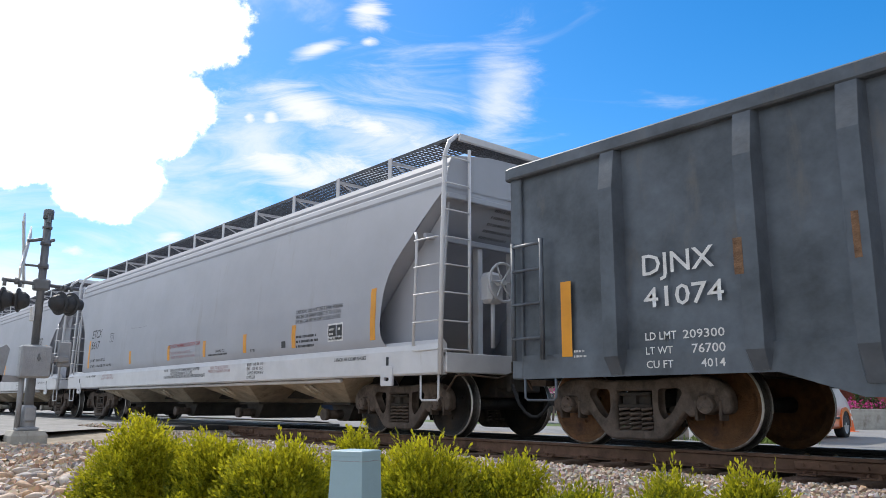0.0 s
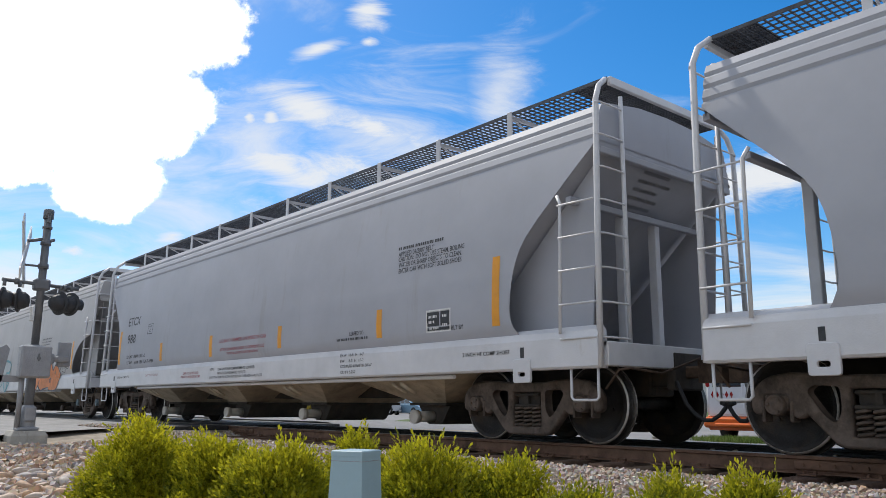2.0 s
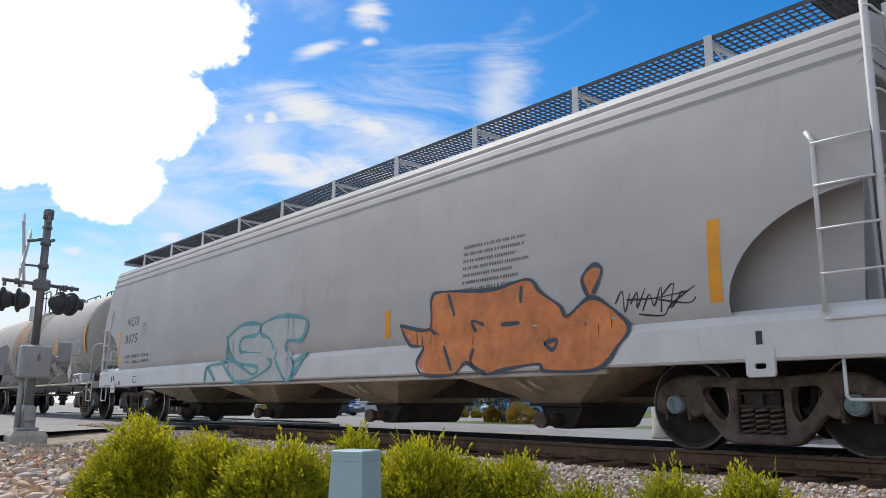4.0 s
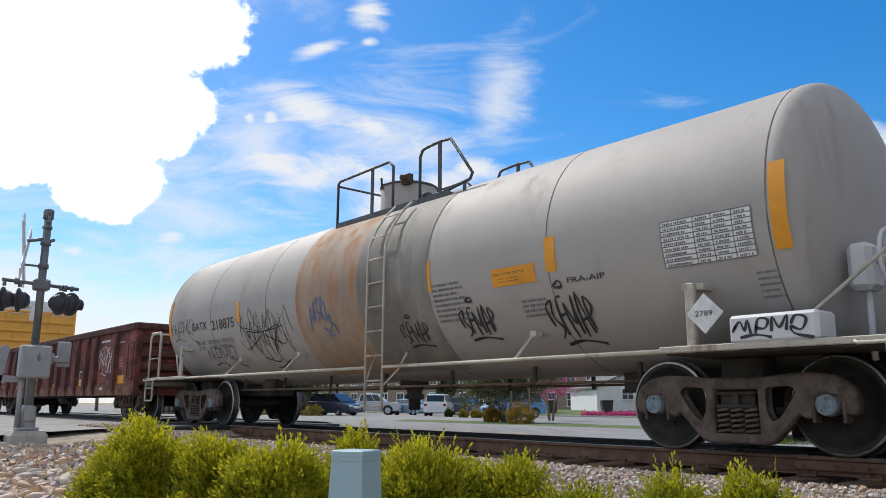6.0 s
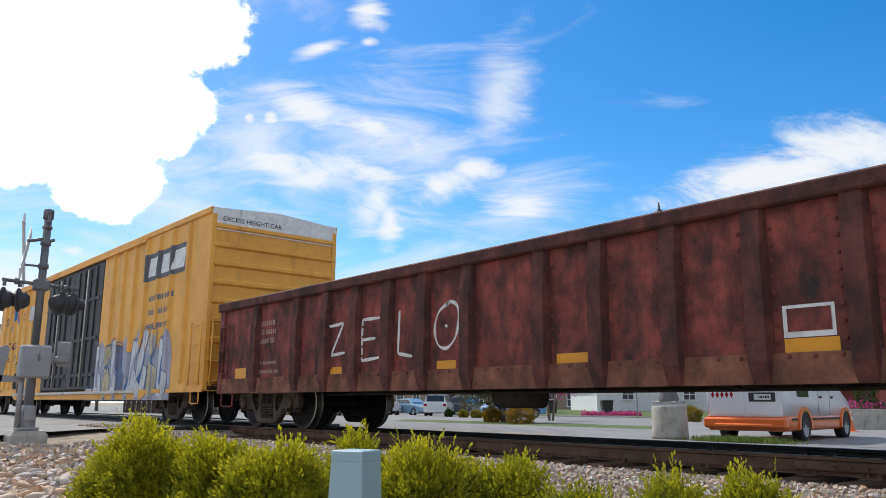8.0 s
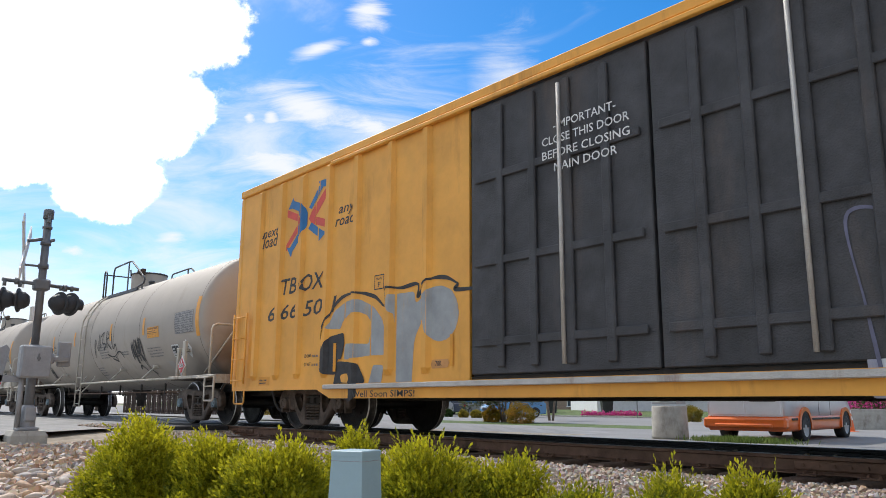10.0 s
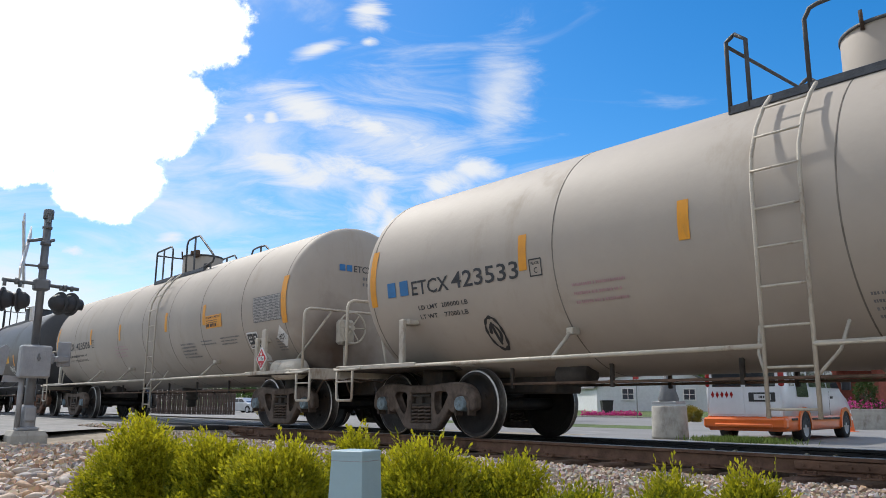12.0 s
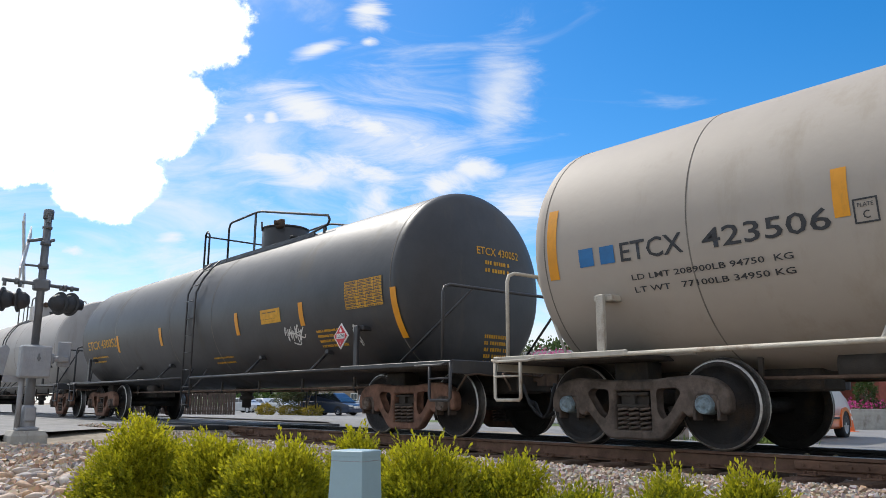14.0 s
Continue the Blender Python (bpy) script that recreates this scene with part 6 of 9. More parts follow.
lettering("stencil", "PRIOR TO RELEASE OF CAR", 1.24, 1.035, 0.056, sill_surf, INK_RED_FADED, hop_1, 0.96)
lettering("stencil", "CAUTION:  DO NOT USE STEAM, BOILING", 4.58, 1.920, 0.062, hop_surf, INK, hop_1, 1.42)
lettering("stencil", "WATER OR SHARP OBJECTS TO CLEAN.", 4.58, 1.838, 0.061, hop_surf, INK, hop_1, 1.39)
lettering("stencil", "ENTER CAR WITH SOFT SOLED SHOES.", 4.59, 1.755, 0.061, hop_surf, INK, hop_1, 1.37)
text_bars("small_print", 4.63, 5.35, 1.515, 3, 0.079, 0.038, hop_surf, INK, hop_1, 5)
load_panel(hop_1, 5.62, 6.01, 1.42, 1.66, hop_surf)
patch("maker_mark", 4.13, 4.27, 1.38, 1.49, hop_surf, INK, hop_1, "")
lettering("stencil", "2 INCH HF COMP SHOES", 5.80, 1.082, 0.053, sill_surf, INK, hop_1, 0.85)
stripe(hop_1, 6.81, 1.36, 2.12, hop_surf)
stripe(hop_1, 4.54, 1.36, 1.74, hop_surf)
stripe(hop_1, 2.76, 1.36, 1.7, hop_surf)
stripe(hop_1, 0.99, 1.36, 1.68, hop_surf)
stripe(hop_1, -0.86, 1.36, 1.68, hop_surf)
stripe(hop_1, -3.27, 1.36, 1.68, hop_surf)
stripe(hop_1, -6.5, 1.36, 2.1, hop_surf)
stroke("scratch", [[(-3.43, 2.25), (-2.91, 2.22), (-2.35, 2.23)]], 0.009, hop_surf, INK_GREY, hop_1)
lettering("stencil", "ETCX", -6.36, 2.298, 0.204, hop_surf, INK, hop_2, 0.80)
lettering("stencil", "988", -6.28, 1.868, 0.214, hop_surf, INK, hop_2, 0.55)
framed_sign(hop_2, -4.99, -4.69, 2.02, 2.26, hop_surf, "PLATE", "C")
lettering("stencil", "LD LMT  198000  LBS LO", -6.23, 1.503, 0.074, hop_surf, INK, hop_2, 1.23)
lettering("stencil", "LT WT    65000  LBS TEX 07-1984", -6.21, 1.362, 0.074, hop_surf, INK, hop_2, 1.70)
lettering("stencil", "DO NOT HAMMER ON SIDES OF CAR", -1.04, 1.596, 0.067, hop_surf, INK_RED, hop_2, 1.89)
lettering("stencil", "ATTACH GROUNDING CABLES TO GROUNDING LUGS", -1.02, 1.436, 0.054, hop_surf, INK_RED, hop_2, 1.80)
lettering("stencil", "PRIOR TO LOADING OR UNLOADING", -0.71, 1.359, 0.047, hop_surf, INK_RED, hop_2, 1.24)
lettering("stencil", "NOTE:", -1.44, 1.079, 0.045, sill_surf, INK, hop_2, 0.20)
lettering("stencil", "CAR HAS FOUR COMPARTMENTS EQUIPPED", -1.08, 1.070, 0.049, sill_surf, INK, hop_2, 1.53)
lettering("stencil", "WITH 5135B PNEUMATIC OUTLETS.", -1.08, 0.992, 0.049, sill_surf, INK, hop_2, 1.19)
lettering("stencil", "CAUTION: REMOVE BOTH CAPS BEFORE OPERATING OUTLETS", -1.44, 0.922, 0.045, sill_surf, INK, hop_2, 2.17)
lettering("stencil", "2 INCH HF COMP SHOES", -6.81, 1.036, 0.051, sill_surf, INK, hop_2, 0.83)
lettering("stencil", "CAPS TO BE SECURED", -2.75, 1.030, 0.050, sill_surf, INK_RED, hop_2, 0.77)
lettering("stencil", "PRIOR TO RELEASE OF CAR", -2.85, 0.957, 0.051, sill_surf, INK_RED, hop_2, 0.96)
lettering("stencil", "CAPS TO BE SECURED", -4.92, 1.047, 0.045, sill_surf, INK_RED_FADED, hop_2, 0.76)
stripe(hop_2, -6.78, 1.38, 2.20, hop_surf, 0.13)
stripe(hop_2, -4.05, 1.37, 1.77, hop_surf, 0.13)
stripe(hop_2, -1.45, 1.35, 1.77, hop_surf, 0.13)
stripe(hop_2, 6.63, 1.38, 2.24, hop_surf, 0.13)
stripe(hop_2, 4.23, 1.38, 1.79, hop_surf, 0.13)
stripe(hop_2, 1.32, 1.38, 1.76, hop_surf, 0.13)
lettering("stencil", "APPLIED 06/2007 RELT", 4.61, 2.517, 0.068, hop_surf, INK, hop_2, 0.79)
lettering("stencil", "CAUTION:  DO NOT USE STEAM, BOILING", 4.62, 2.441, 0.068, hop_surf, INK, hop_2, 1.40)
lettering("stencil", "WATER OR SHARP OBJECTS TO CLEAN.", 4.63, 2.357, 0.067, hop_surf, INK, hop_2, 1.35)
lettering("stencil", "ENTER CAR WITH SOFT SOLED SHOES", 4.64, 2.270, 0.067, hop_surf, INK, hop_2, 1.34)
text_bars("small_print", 4.60, 5.60, 2.613, 1, 0.077, 0.044, hop_surf, INK, hop_2, 2)
load_panel(hop_2, 5.32, 5.78, 1.40, 1.66, hop_surf)
lettering("stencil", "BLT BY", 5.81, 1.389, 0.058, hop_surf, INK, hop_2, 0.23)
lettering("stencil", "LEASED TO", 3.47, 1.458, 0.059, hop_surf, INK, hop_2, 0.37)
text_bars("small_print", 3.12, 4.19, 1.390, 1, 0.068, 0.037, hop_surf, INK, hop_2, 4)
lettering("stencil", "2 INCH HF COMP SHOES", 6.02, 1.033, 0.049, sill_surf, INK, hop_2, 0.83)
lettering("stencil", "EXW  10-8  H   8-7", 3.23, 1.149, 0.043, sill_surf, INK, hop_2, 0.62)
lettering("stencil", "EW     8-0  H  15-2", 3.23, 1.064, 0.043, sill_surf, INK, hop_2, 0.62)
lettering("stencil", "COUPLED LENGTH 58'-6\"", 3.23, 0.985, 0.043, sill_surf, INK, hop_2, 0.83)
lettering("stencil", "CU FT 5250", 3.24, 0.896, 0.043, sill_surf, INK, hop_2, 0.40)
lettering("stencil", "NCIX", -7.85, 2.291, 0.229, hop_surf, INK, hop_3, 0.80, space=1.15)
lettering("stencil", "8075", -7.85, 1.871, 0.222, hop_surf, INK, hop_3, 0.79, space=1.15)
framed_sign(hop_3, -6.79, -6.53, 2.06, 2.31, hop_surf, "PLATE", "C")
lettering("stencil", "LD LMT  220000 LB   99700 KG", -7.85, 1.516, 0.073, hop_surf, INK, hop_3, 1.65)
lettering("stencil", "LT WT     66000 LB   30000 KG", -7.85, 1.379, 0.072, hop_surf, INK, hop_3, 1.66)
stripe(hop_3, -8.26, 1.36, 2.21, hop_surf, 0.13)
lettering("stencil", "2 INCH HF COMP SHOES", -9.18, 0.869, 0.031, sill_surf, INK, hop_3, 0.61)
lettering("stencil", "JACK HERE", -8.48, 0.876, 0.035, sill_surf, INK, hop_3, 0.29)
patch("pink_tag", -8.16, -8.01, 0.88, 0.97, sill_surf, PINK, hop_3, "pink square tag")
patch("jack_slot", -8.70, -8.62, 0.96, 1.09, sill_surf, INK, hop_3, "")
framed_sign(hop_3, -7.15, -6.91, 0.91, 1.07, sill_surf, "", "")
stripe(hop_3, 8.14, 1.39, 2.19, hop_surf, 0.13)
stripe(hop_3, 3.02, 1.36, 1.76, hop_surf, 0.13)
text_bars("small_print", 4.60, 5.79, 2.419, 7, 0.093, 0.039, hop_surf, INK_GREY, hop_3, 6)
ORANGE_FORM = [[(3.33, 1.52), (3.96, 1.43), (4.00, 1.84), (4.24, 1.90), (5.12, 1.83), (5.74, 1.89), (5.95, 1.72), (6.24, 1.53), (6.33, 1.41), (6.66, 1.58), (6.91, 1.47), (7.14, 1.23), (7.01, 1.06), (6.72, 0.82), (6.00, 0.82), (5.89, 0.90), (5.39, 0.86), (4.97, 0.81), (4.67, 0.96), (4.42, 0.82), (3.83, 0.83), (3.68, 0.99), (3.82, 1.20), (3.51, 1.25)], [(6.64, 1.60), (6.56, 1.80), (6.71, 1.93), (6.83, 1.86), (6.71, 1.62)]]
ORANGE_LINES = [[(3.33, 1.52), (3.96, 1.43), (4.00, 1.84), (4.24, 1.90), (5.12, 1.83), (5.74, 1.89), (5.95, 1.72), (6.24, 1.53), (6.33, 1.41), (6.66, 1.58), (6.91, 1.47), (7.14, 1.23), (7.01, 1.06), (6.72, 0.82), (6.00, 0.82), (5.89, 0.90), (5.39, 0.86), (4.97, 0.81), (4.67, 0.96), (4.42, 0.82), (3.83, 0.83), (3.68, 0.99), (3.82, 1.20), (3.51, 1.25), (3.33, 1.52)], [(4.24, 1.19), (4.39, 0.87)], [(4.81, 1.13), (4.76, 0.96), (5.02, 0.82)], [(4.89, 1.29), (4.79, 1.47), (5.00, 1.41)], [(5.98, 1.13), (6.17, 1.16), (6.11, 1.05), (5.98, 1.13)], [(4.34, 1.86), (4.47, 1.56)], [(3.96, 1.43), (4.29, 1.23)], [(5.65, 1.82), (5.64, 1.62)], [(5.30, 1.39), (5.61, 1.39)], [(6.64, 1.60), (6.56, 1.80), (6.71, 1.93), (6.83, 1.86), (6.71, 1.62)]]
TEAL_LINES = [[(-3.07, 0.85), (-2.97, 1.15), (-2.23, 1.24), (-2.10, 1.56), (-2.15, 1.72)], [(-2.59, 0.87), (-2.97, 1.15)], [(-1.74, 0.84), (-2.25, 1.18), (-1.82, 1.23), (-1.07, 0.96), (-0.90, 1.09), (-1.82, 1.23), (-2.08, 1.66), (-1.51, 1.88), (-0.81, 1.84), (-0.92, 1.66), (-1.47, 1.63), (-1.51, 1.38), (-0.66, 1.30), (-0.40, 1.09), (-1.18, 0.85), (-1.74, 0.84)], [(-0.75, 1.65), (-0.72, 1.84), (-0.01, 1.93), (0.81, 1.79), (0.65, 1.49), (0.19, 1.49), (0.15, 1.32), (0.40, 1.09), (0.21, 0.82), (-0.14, 1.08), (-0.39, 1.53), (-0.75, 1.65)], [(0.35, 0.87), (0.69, 1.16), (0.79, 1.24), (0.36, 1.12)]]
PALE_FORM = [[(-2.25, 1.18), (-1.82, 1.23), (-2.08, 1.66), (-1.51, 1.88), (-0.72, 1.84), (-0.01, 1.93), (0.81, 1.79), (0.65, 1.49), (0.19, 1.49), (0.40, 1.09), (0.21, 0.82), (-1.74, 0.84)]]
SCRAWL_3 = (6.99, 7.93, 1.32, 1.64)
lettering("stencil", "GATX", -5.84, 1.951, 0.163, SIDE_1, INK, tank_1, 0.75)
lettering("stencil", "218875", -4.86, 1.912, 0.195, SIDE_1, INK, tank_1, 1.01)
stripe(tank_1, -3.66, 1.98, 2.37, SIDE_1, 0.13)
stripe(tank_1, -1.09, 1.97, 2.39, SIDE_1, 0.13)
stripe(tank_1, 2.10, 1.96, 2.39, SIDE_1, 0.13)
stripe(tank_1, -7.01, 1.89, 2.67, SIDE_1, 0.13)
stripe(tank_1, 4.35, 1.97, 2.38, SIDE_1, 0.16)
stripe(tank_1, 7.10, 1.84, 2.66, SIDE_1, 0.16)
patch("emergency_notice", 3.36, 4.09, 1.89, 2.11, SIDE_1, YELLOW, tank_1, "yellow emergency notice")
text_bars("small_print", 3.39, 4.08, 2.026, 1, 0.055, 0.025, SIDE_1, INK, tank_1, 3)
text_bars("small_print", 3.47, 3.96, 1.939, 1, 0.054, 0.044, SIDE_1, INK, tank_1, 4)
lettering("stencil", "FRA-AIP", 4.55, 1.819, 0.061, SIDE_1, INK, tank_1, 0.54)
data_table(tank_1, 5.86, 6.84, 1.82, 2.28, SIDE_1, INK_WHITE, INK_GREY)
text_bars("small_print", 2.18, 2.88, 2.016, 8, 0.067, 0.032, SIDE_1, INK_GREY, tank_1, 7)
text_bars("small_print", 6.78, 7.01, 1.655, 5, 0.054, 0.021, SIDE_1, INK_GREY, tank_1, 9)
text_bars("small_print", 3.77, 4.29, 1.668, 4, 0.057, 0.028, SIDE_1, INK_GREY, tank_1, 8)
SCRAWL_G0 = (1.25, 1.86, 1.27, 1.71)
SCRAWL_G1 = (2.59, 3.22, 1.29, 1.82)
SCRAWL_G2 = (4.12, 4.78, 1.16, 1.86)
SCRAWL_G3 = (-3.66, -2.00, 1.22, 2.18)
SCRAWL_G4 = (-6.93, -5.63, 1.70, 2.23)
SCRAWL_G5 = (-5.47, -4.05, 1.17, 1.59)
lettering("stencil", "LD LMT  205000LB  92950 KG", -5.74, 1.653, 0.077, SIDE_1, INK_GREY, tank_1, 1.70)
lettering("stencil", "LT WT    81000 LB 36750 KG", -5.77, 1.544, 0.077, SIDE_1, INK_GREY, tank_1, 1.69)
BLUE_G = (-1.06, -0.32, 1.59, 2.24)
BAND_1 = (-1.46, 2.10, 2.34, 2.34)
PLAC_1 = 6.32
patch("yellow_panel", 6.59, 7.05, 0.92, 1.12, flat(1.52), YELLOW, gon_2, "yellow reflective panel")
patch("yellow_panel", 3.41, 3.88, 0.90, 1.02, flat(1.52), YELLOW, gon_2, "yellow reflective panel")
patch("yellow_panel", 0.79, 1.23, 0.89, 1.01, flat(1.52), YELLOW, gon_2, "yellow reflective panel")
patch("yellow_panel", -1.30, -0.92, 0.89, 1.01, flat(1.52), YELLOW, gon_2, "yellow reflective panel")
patch("yellow_panel", -3.98, -3.57, 0.88, 1.01, flat(1.52), YELLOW, gon_2, "yellow reflective panel")
patch("yellow_panel", -7.21, -6.77, 0.90, 1.09, flat(1.52), YELLOW, gon_2, "yellow reflective panel")
patch("notice_back", 3.41, 3.86, 1.03, 1.31, flat(1.52), INK_WHITE, gon_2, "white-framed notice")
patch("notice_face", 3.45, 3.83, 1.08, 1.28, flat(1.526), RUSTY_RED, gon_2, "")
SCRAWL_R0 = (5.00, 6.18, 1.14, 1.92)
ZL0 = (-3.95, -3.50, 1.14, 1.68)
ZL1 = (-3.08, -2.60, 1.08, 1.69)
ZL2 = (-2.22, -1.72, 1.08, 1.75)
ZL3 = (-1.37, -0.84, 1.17, 1.77)
text_bars("small_print", 6.55, 6.98, 1.941, 1, 0.056, 0.031, flat(1.52), INK_WHITE, gon_2, 2)
text_bars("small_print", 6.65, 7.04, 1.548, 4, 0.072, 0.039, flat(1.52), FADED_WHITE, gon_2, 3)
text_bars("small_print", 5.16, 5.92, 2.011, 1, 0.063, 0.055, flat(1.52), INK_WHITE, gon_2, 5)
text_bars("small_print", 6.78, 7.09, 0.713, 2, 0.052, 0.025, flat(1.52), INK_WHITE, gon_2, 6)
text_bars("small_print", -6.44, -5.55, 1.820, 3, 0.158, 0.086, flat(1.52), FADED_WHITE, gon_2, 7)
text_bars("small_print", -6.32, -5.44, 1.128, 2, 0.154, 0.056, flat(1.52), FADED_WHITE, gon_2, 8)
text_bars("small_print", 5.44, 5.76, 1.051, 2, 0.065, 0.024, flat(1.52), FADED_WHITE, gon_2, 8)
patch("tag_plate", 5.38, 5.60, 0.77, 0.84, flat(1.556), ALU, gon_2, "")
lettering("stencil", "next", -8.58, 3.453, 0.178, box_side, INK, box_1, 0.59, slant=0.25)
lettering("stencil", "load", -8.57, 3.260, 0.225, box_side, INK, box_1, 0.56, slant=0.25)
lettering("stencil", "any", -6.03, 3.471, 0.160, box_side, INK, box_1, 0.47, slant=0.25)
lettering("stencil", "road", -6.12, 3.267, 0.180, box_side, INK, box_1, 0.58, slant=0.25)
lettering("stencil", "TB OX", -7.79, 2.316, 0.279, box_side, INK, box_1, 1.41, slant=0.2)
lettering("stencil", "6 66 50 1", -8.25, 1.885, 0.254, box_side, INK, box_1, 2.24, slant=0.2)
road_mark(box_1, -7.70, -6.36, 3.07, 4.04, box_side)
framed_sign(box_1, -4.99, -4.75, 2.11, 2.33, box_side, "PLATE", "F")
patch("reflector_stripe", -3.26, -3.20, 0.93, 1.35, proud(box_side, 0.012), YELLOW, box_1, "yellow reflective stripe")
patch("reflector_stripe", -6.04, -5.96, 0.94, 1.38, proud(box_side, 0.012), YELLOW, box_1, "yellow reflective stripe")
patch("reflector_stripe", -8.94, -8.79, 0.90, 1.98, proud(box_side, 0.012), YELLOW, box_1, "yellow reflective stripe")
patch("height_notice", -8.49, -8.08, 0.76, 0.91, box_side, YELLOW, box_1, "")
text_bars("small_print", -8.45, -8.11, 0.836, 2, 0.051, 0.026, flat(1.536), INK, box_1, 3)
lettering("stencil", "LD LMT", -6.93, 1.193, 0.052, box_side, INK, box_1, 0.21)
lettering("stencil", "LT WT", -6.92, 1.050, 0.058, box_side, INK, box_1, 0.19)
text_bars("small_print", -6.69, -6.45, 1.187, 2, 0.141, 0.037, box_side, INK_GREY, box_1, 4)
BOX_TAG = (-6.37, -3.17, 0.51, 2.44)
TOP_LINE = [(-0.018, 0.369), (0.014, 0.593), (0.120, 0.784), (0.262, 0.837), (0.431, 0.782), (0.518, 0.696), (0.531, 0.822), (0.641, 0.810), (0.755, 0.817), (0.758, 0.727), (0.826, 0.829), (0.933, 0.831), (1.014, 0.774), (1.046, 0.727)]
GREY_FORMS = [[(-6.27, 1.62), (-6.06, 1.89), (-5.69, 2.02), (-5.36, 2.01), (-5.00, 1.87), (-4.77, 1.66), (-4.69, 1.44), (-4.70, 1.14), (-5.08, 1.15), (-5.77, 1.11), (-5.74, 1.36), (-5.09, 1.32), (-5.04, 1.63), (-5.15, 1.75), (-5.37, 1.82), (-5.64, 1.81), (-5.83, 1.69), (-5.86, 1.59)], [(-4.99, 1.01), (-4.72, 1.00), (-4.77, 0.73), (-5.14, 0.68), (-5.06, 0.80)], [(-4.63, 2.00), (-4.02, 1.99), (-4.00, 1.81), (-3.79, 1.93), (-3.65, 2.01), (-3.44, 2.01), (-3.24, 1.93), (-3.13, 1.78), (-3.09, 1.58), (-3.17, 1.40), (-3.31, 1.29), (-3.49, 1.26), (-3.66, 1.31), (-3.76, 1.44), (-3.78, 1.57), (-3.83, 1.60), (-4.00, 1.36), (-4.04, 1.20), (-4.07, 0.59), (-4.46, 0.58), (-4.45, 1.23), (-4.49, 1.72), (-4.63, 1.78)]]
DARK_FORMS = [[(-6.41, 1.20), (-6.19, 1.49), (-5.76, 1.53), (-5.74, 1.35), (-5.83, 1.11), (-5.92, 1.14), (-5.95, 0.89), (-6.24, 0.90), (-6.39, 0.97)], [(-6.04, 0.68), (-5.93, 1.10), (-5.38, 1.05), (-5.17, 0.78), (-5.46, 0.48), (-5.88, 0.54)]]
LIGHT_FORMS = [[(-5.84, 0.88), (-5.62, 0.91), (-5.60, 0.76), (-5.81, 0.77)]]
PEACH_FORM = [[(-3.65, 1.03), (-3.28, 1.03), (-3.29, 0.92), (-3.66, 0.91)]]
lettering("stencil", "70K", -3.56, 0.944, 0.069, proud(box_side, 0.006), INK, box_1, 0.13)
BOX_TAG2 = (1.83, 7.81, 0.51, 2.21)
patch("owner_plate", 5.87, 8.34, 3.31, 3.98, proud(box_side, 0.002), OWNER_GREY, box_1, "dark grey owner mark with white shapes", 120, 3)
for u, w in ((6.02, 0.62), (6.82, 0.55), (7.54, 0.62)):
    filled("owner_shape", None, [[(u, 3.42), (u + 0.10, 3.86), (u + 0.10 + w, 3.86), (u + w, 3.42)]], proud(box_side, 0.006), INK_WHITE, box_1, "plain white painted shape", 0.01, 0.02)
text_bars("small_print", 6.17, 8.16, 2.813, 3, 0.330, 0.120, box_side, INK_GREY, box_1, 4)
framed_sign(tank_2, -3.82, -3.62, 1.95, 2.16, SIDE_2, "PLATE", "C")
patch("blue_square", -6.65, -6.46, 1.97, 2.18, SIDE_2, INK_BLUE, tank_2, "blue square")
patch("blue_square", -6.36, -6.17, 1.97, 2.18, SIDE_2, INK_BLUE, tank_2, "blue square")
lettering("stencil", "ETCX", -6.09, 1.957, 0.194, SIDE_2, INK, tank_2, 0.79)
lettering("stencil", "423533", -5.24, 1.964, 0.211, SIDE_2, INK, tank_2, 1.24)
lettering("stencil", "LD LMT  209000 LB", -6.01, 1.747, 0.059, SIDE_2, INK, tank_2, 1.02)
lettering("stencil", "LT WT    77000 LB", -6.02, 1.624, 0.058, SIDE_2, INK, tank_2, 0.99)
stripe(tank_2, -7.01, 1.87, 2.71, SIDE_2, 0.14)
stripe(tank_2, 1.49, 2.05, 2.49, SIDE_2, 0.13)
stripe(tank_2, 3.88, 2.05, 2.47, SIDE_2, 0.13)
stripe(tank_2, -1.70, 2.07, 2.48, SIDE_2, 0.13)
stripe(tank_2, -3.92, 2.04, 2.48, SIDE_2, 0.13)
patch("emergency_notice", 4.12, 4.85, 1.96, 2.21, SIDE_2, YELLOW, tank_2, "yellow emergency notice")
lettering("stencil", "FOR CHEMICAL EMERGENCY", 4.16, 2.152, 0.042, proud(SIDE_2, 0.004), INK, tank_2, 0.69)
text_bars("small_print", 4.16, 4.81, 2.104, 2, 0.041, 0.015, proud(SIDE_2, 0.004), INK, tank_2, 3)
text_bars("small_print", 4.13, 4.83, 1.994, 1, 0.040, 0.048, SIDE_2, INK, tank_2, 4)
text_bars("small_print", 3.99, 4.90, 1.715, 4, 0.064, 0.025, SIDE_2, INK_GREY, tank_2, 5)
text_bars("small_print", 0.51, 1.22, 1.969, 6, 0.069, 0.030, SIDE_2, INK_GREY, tank_2, 6)
text_bars("small_print", 2.19, 2.80, 1.709, 2, 0.064, 0.030, SIDE_2, INK_GREY, tank_2, 7)
text_bars("small_print", -3.22, -2.30, 1.775, 3, 0.095, 0.031, SIDE_2, INK_RED_FADED, tank_2, 7)
text_bars("small_print", -0.12, 0.41, 1.382, 4, 0.062, 0.025, SIDE_2, INK_GREY, tank_2, 9)
SCRAWL_W0 = (0.11, 2.27, 1.60, 2.39)
SCRAWL_W1 = (2.91, 3.72, 1.15, 2.03)
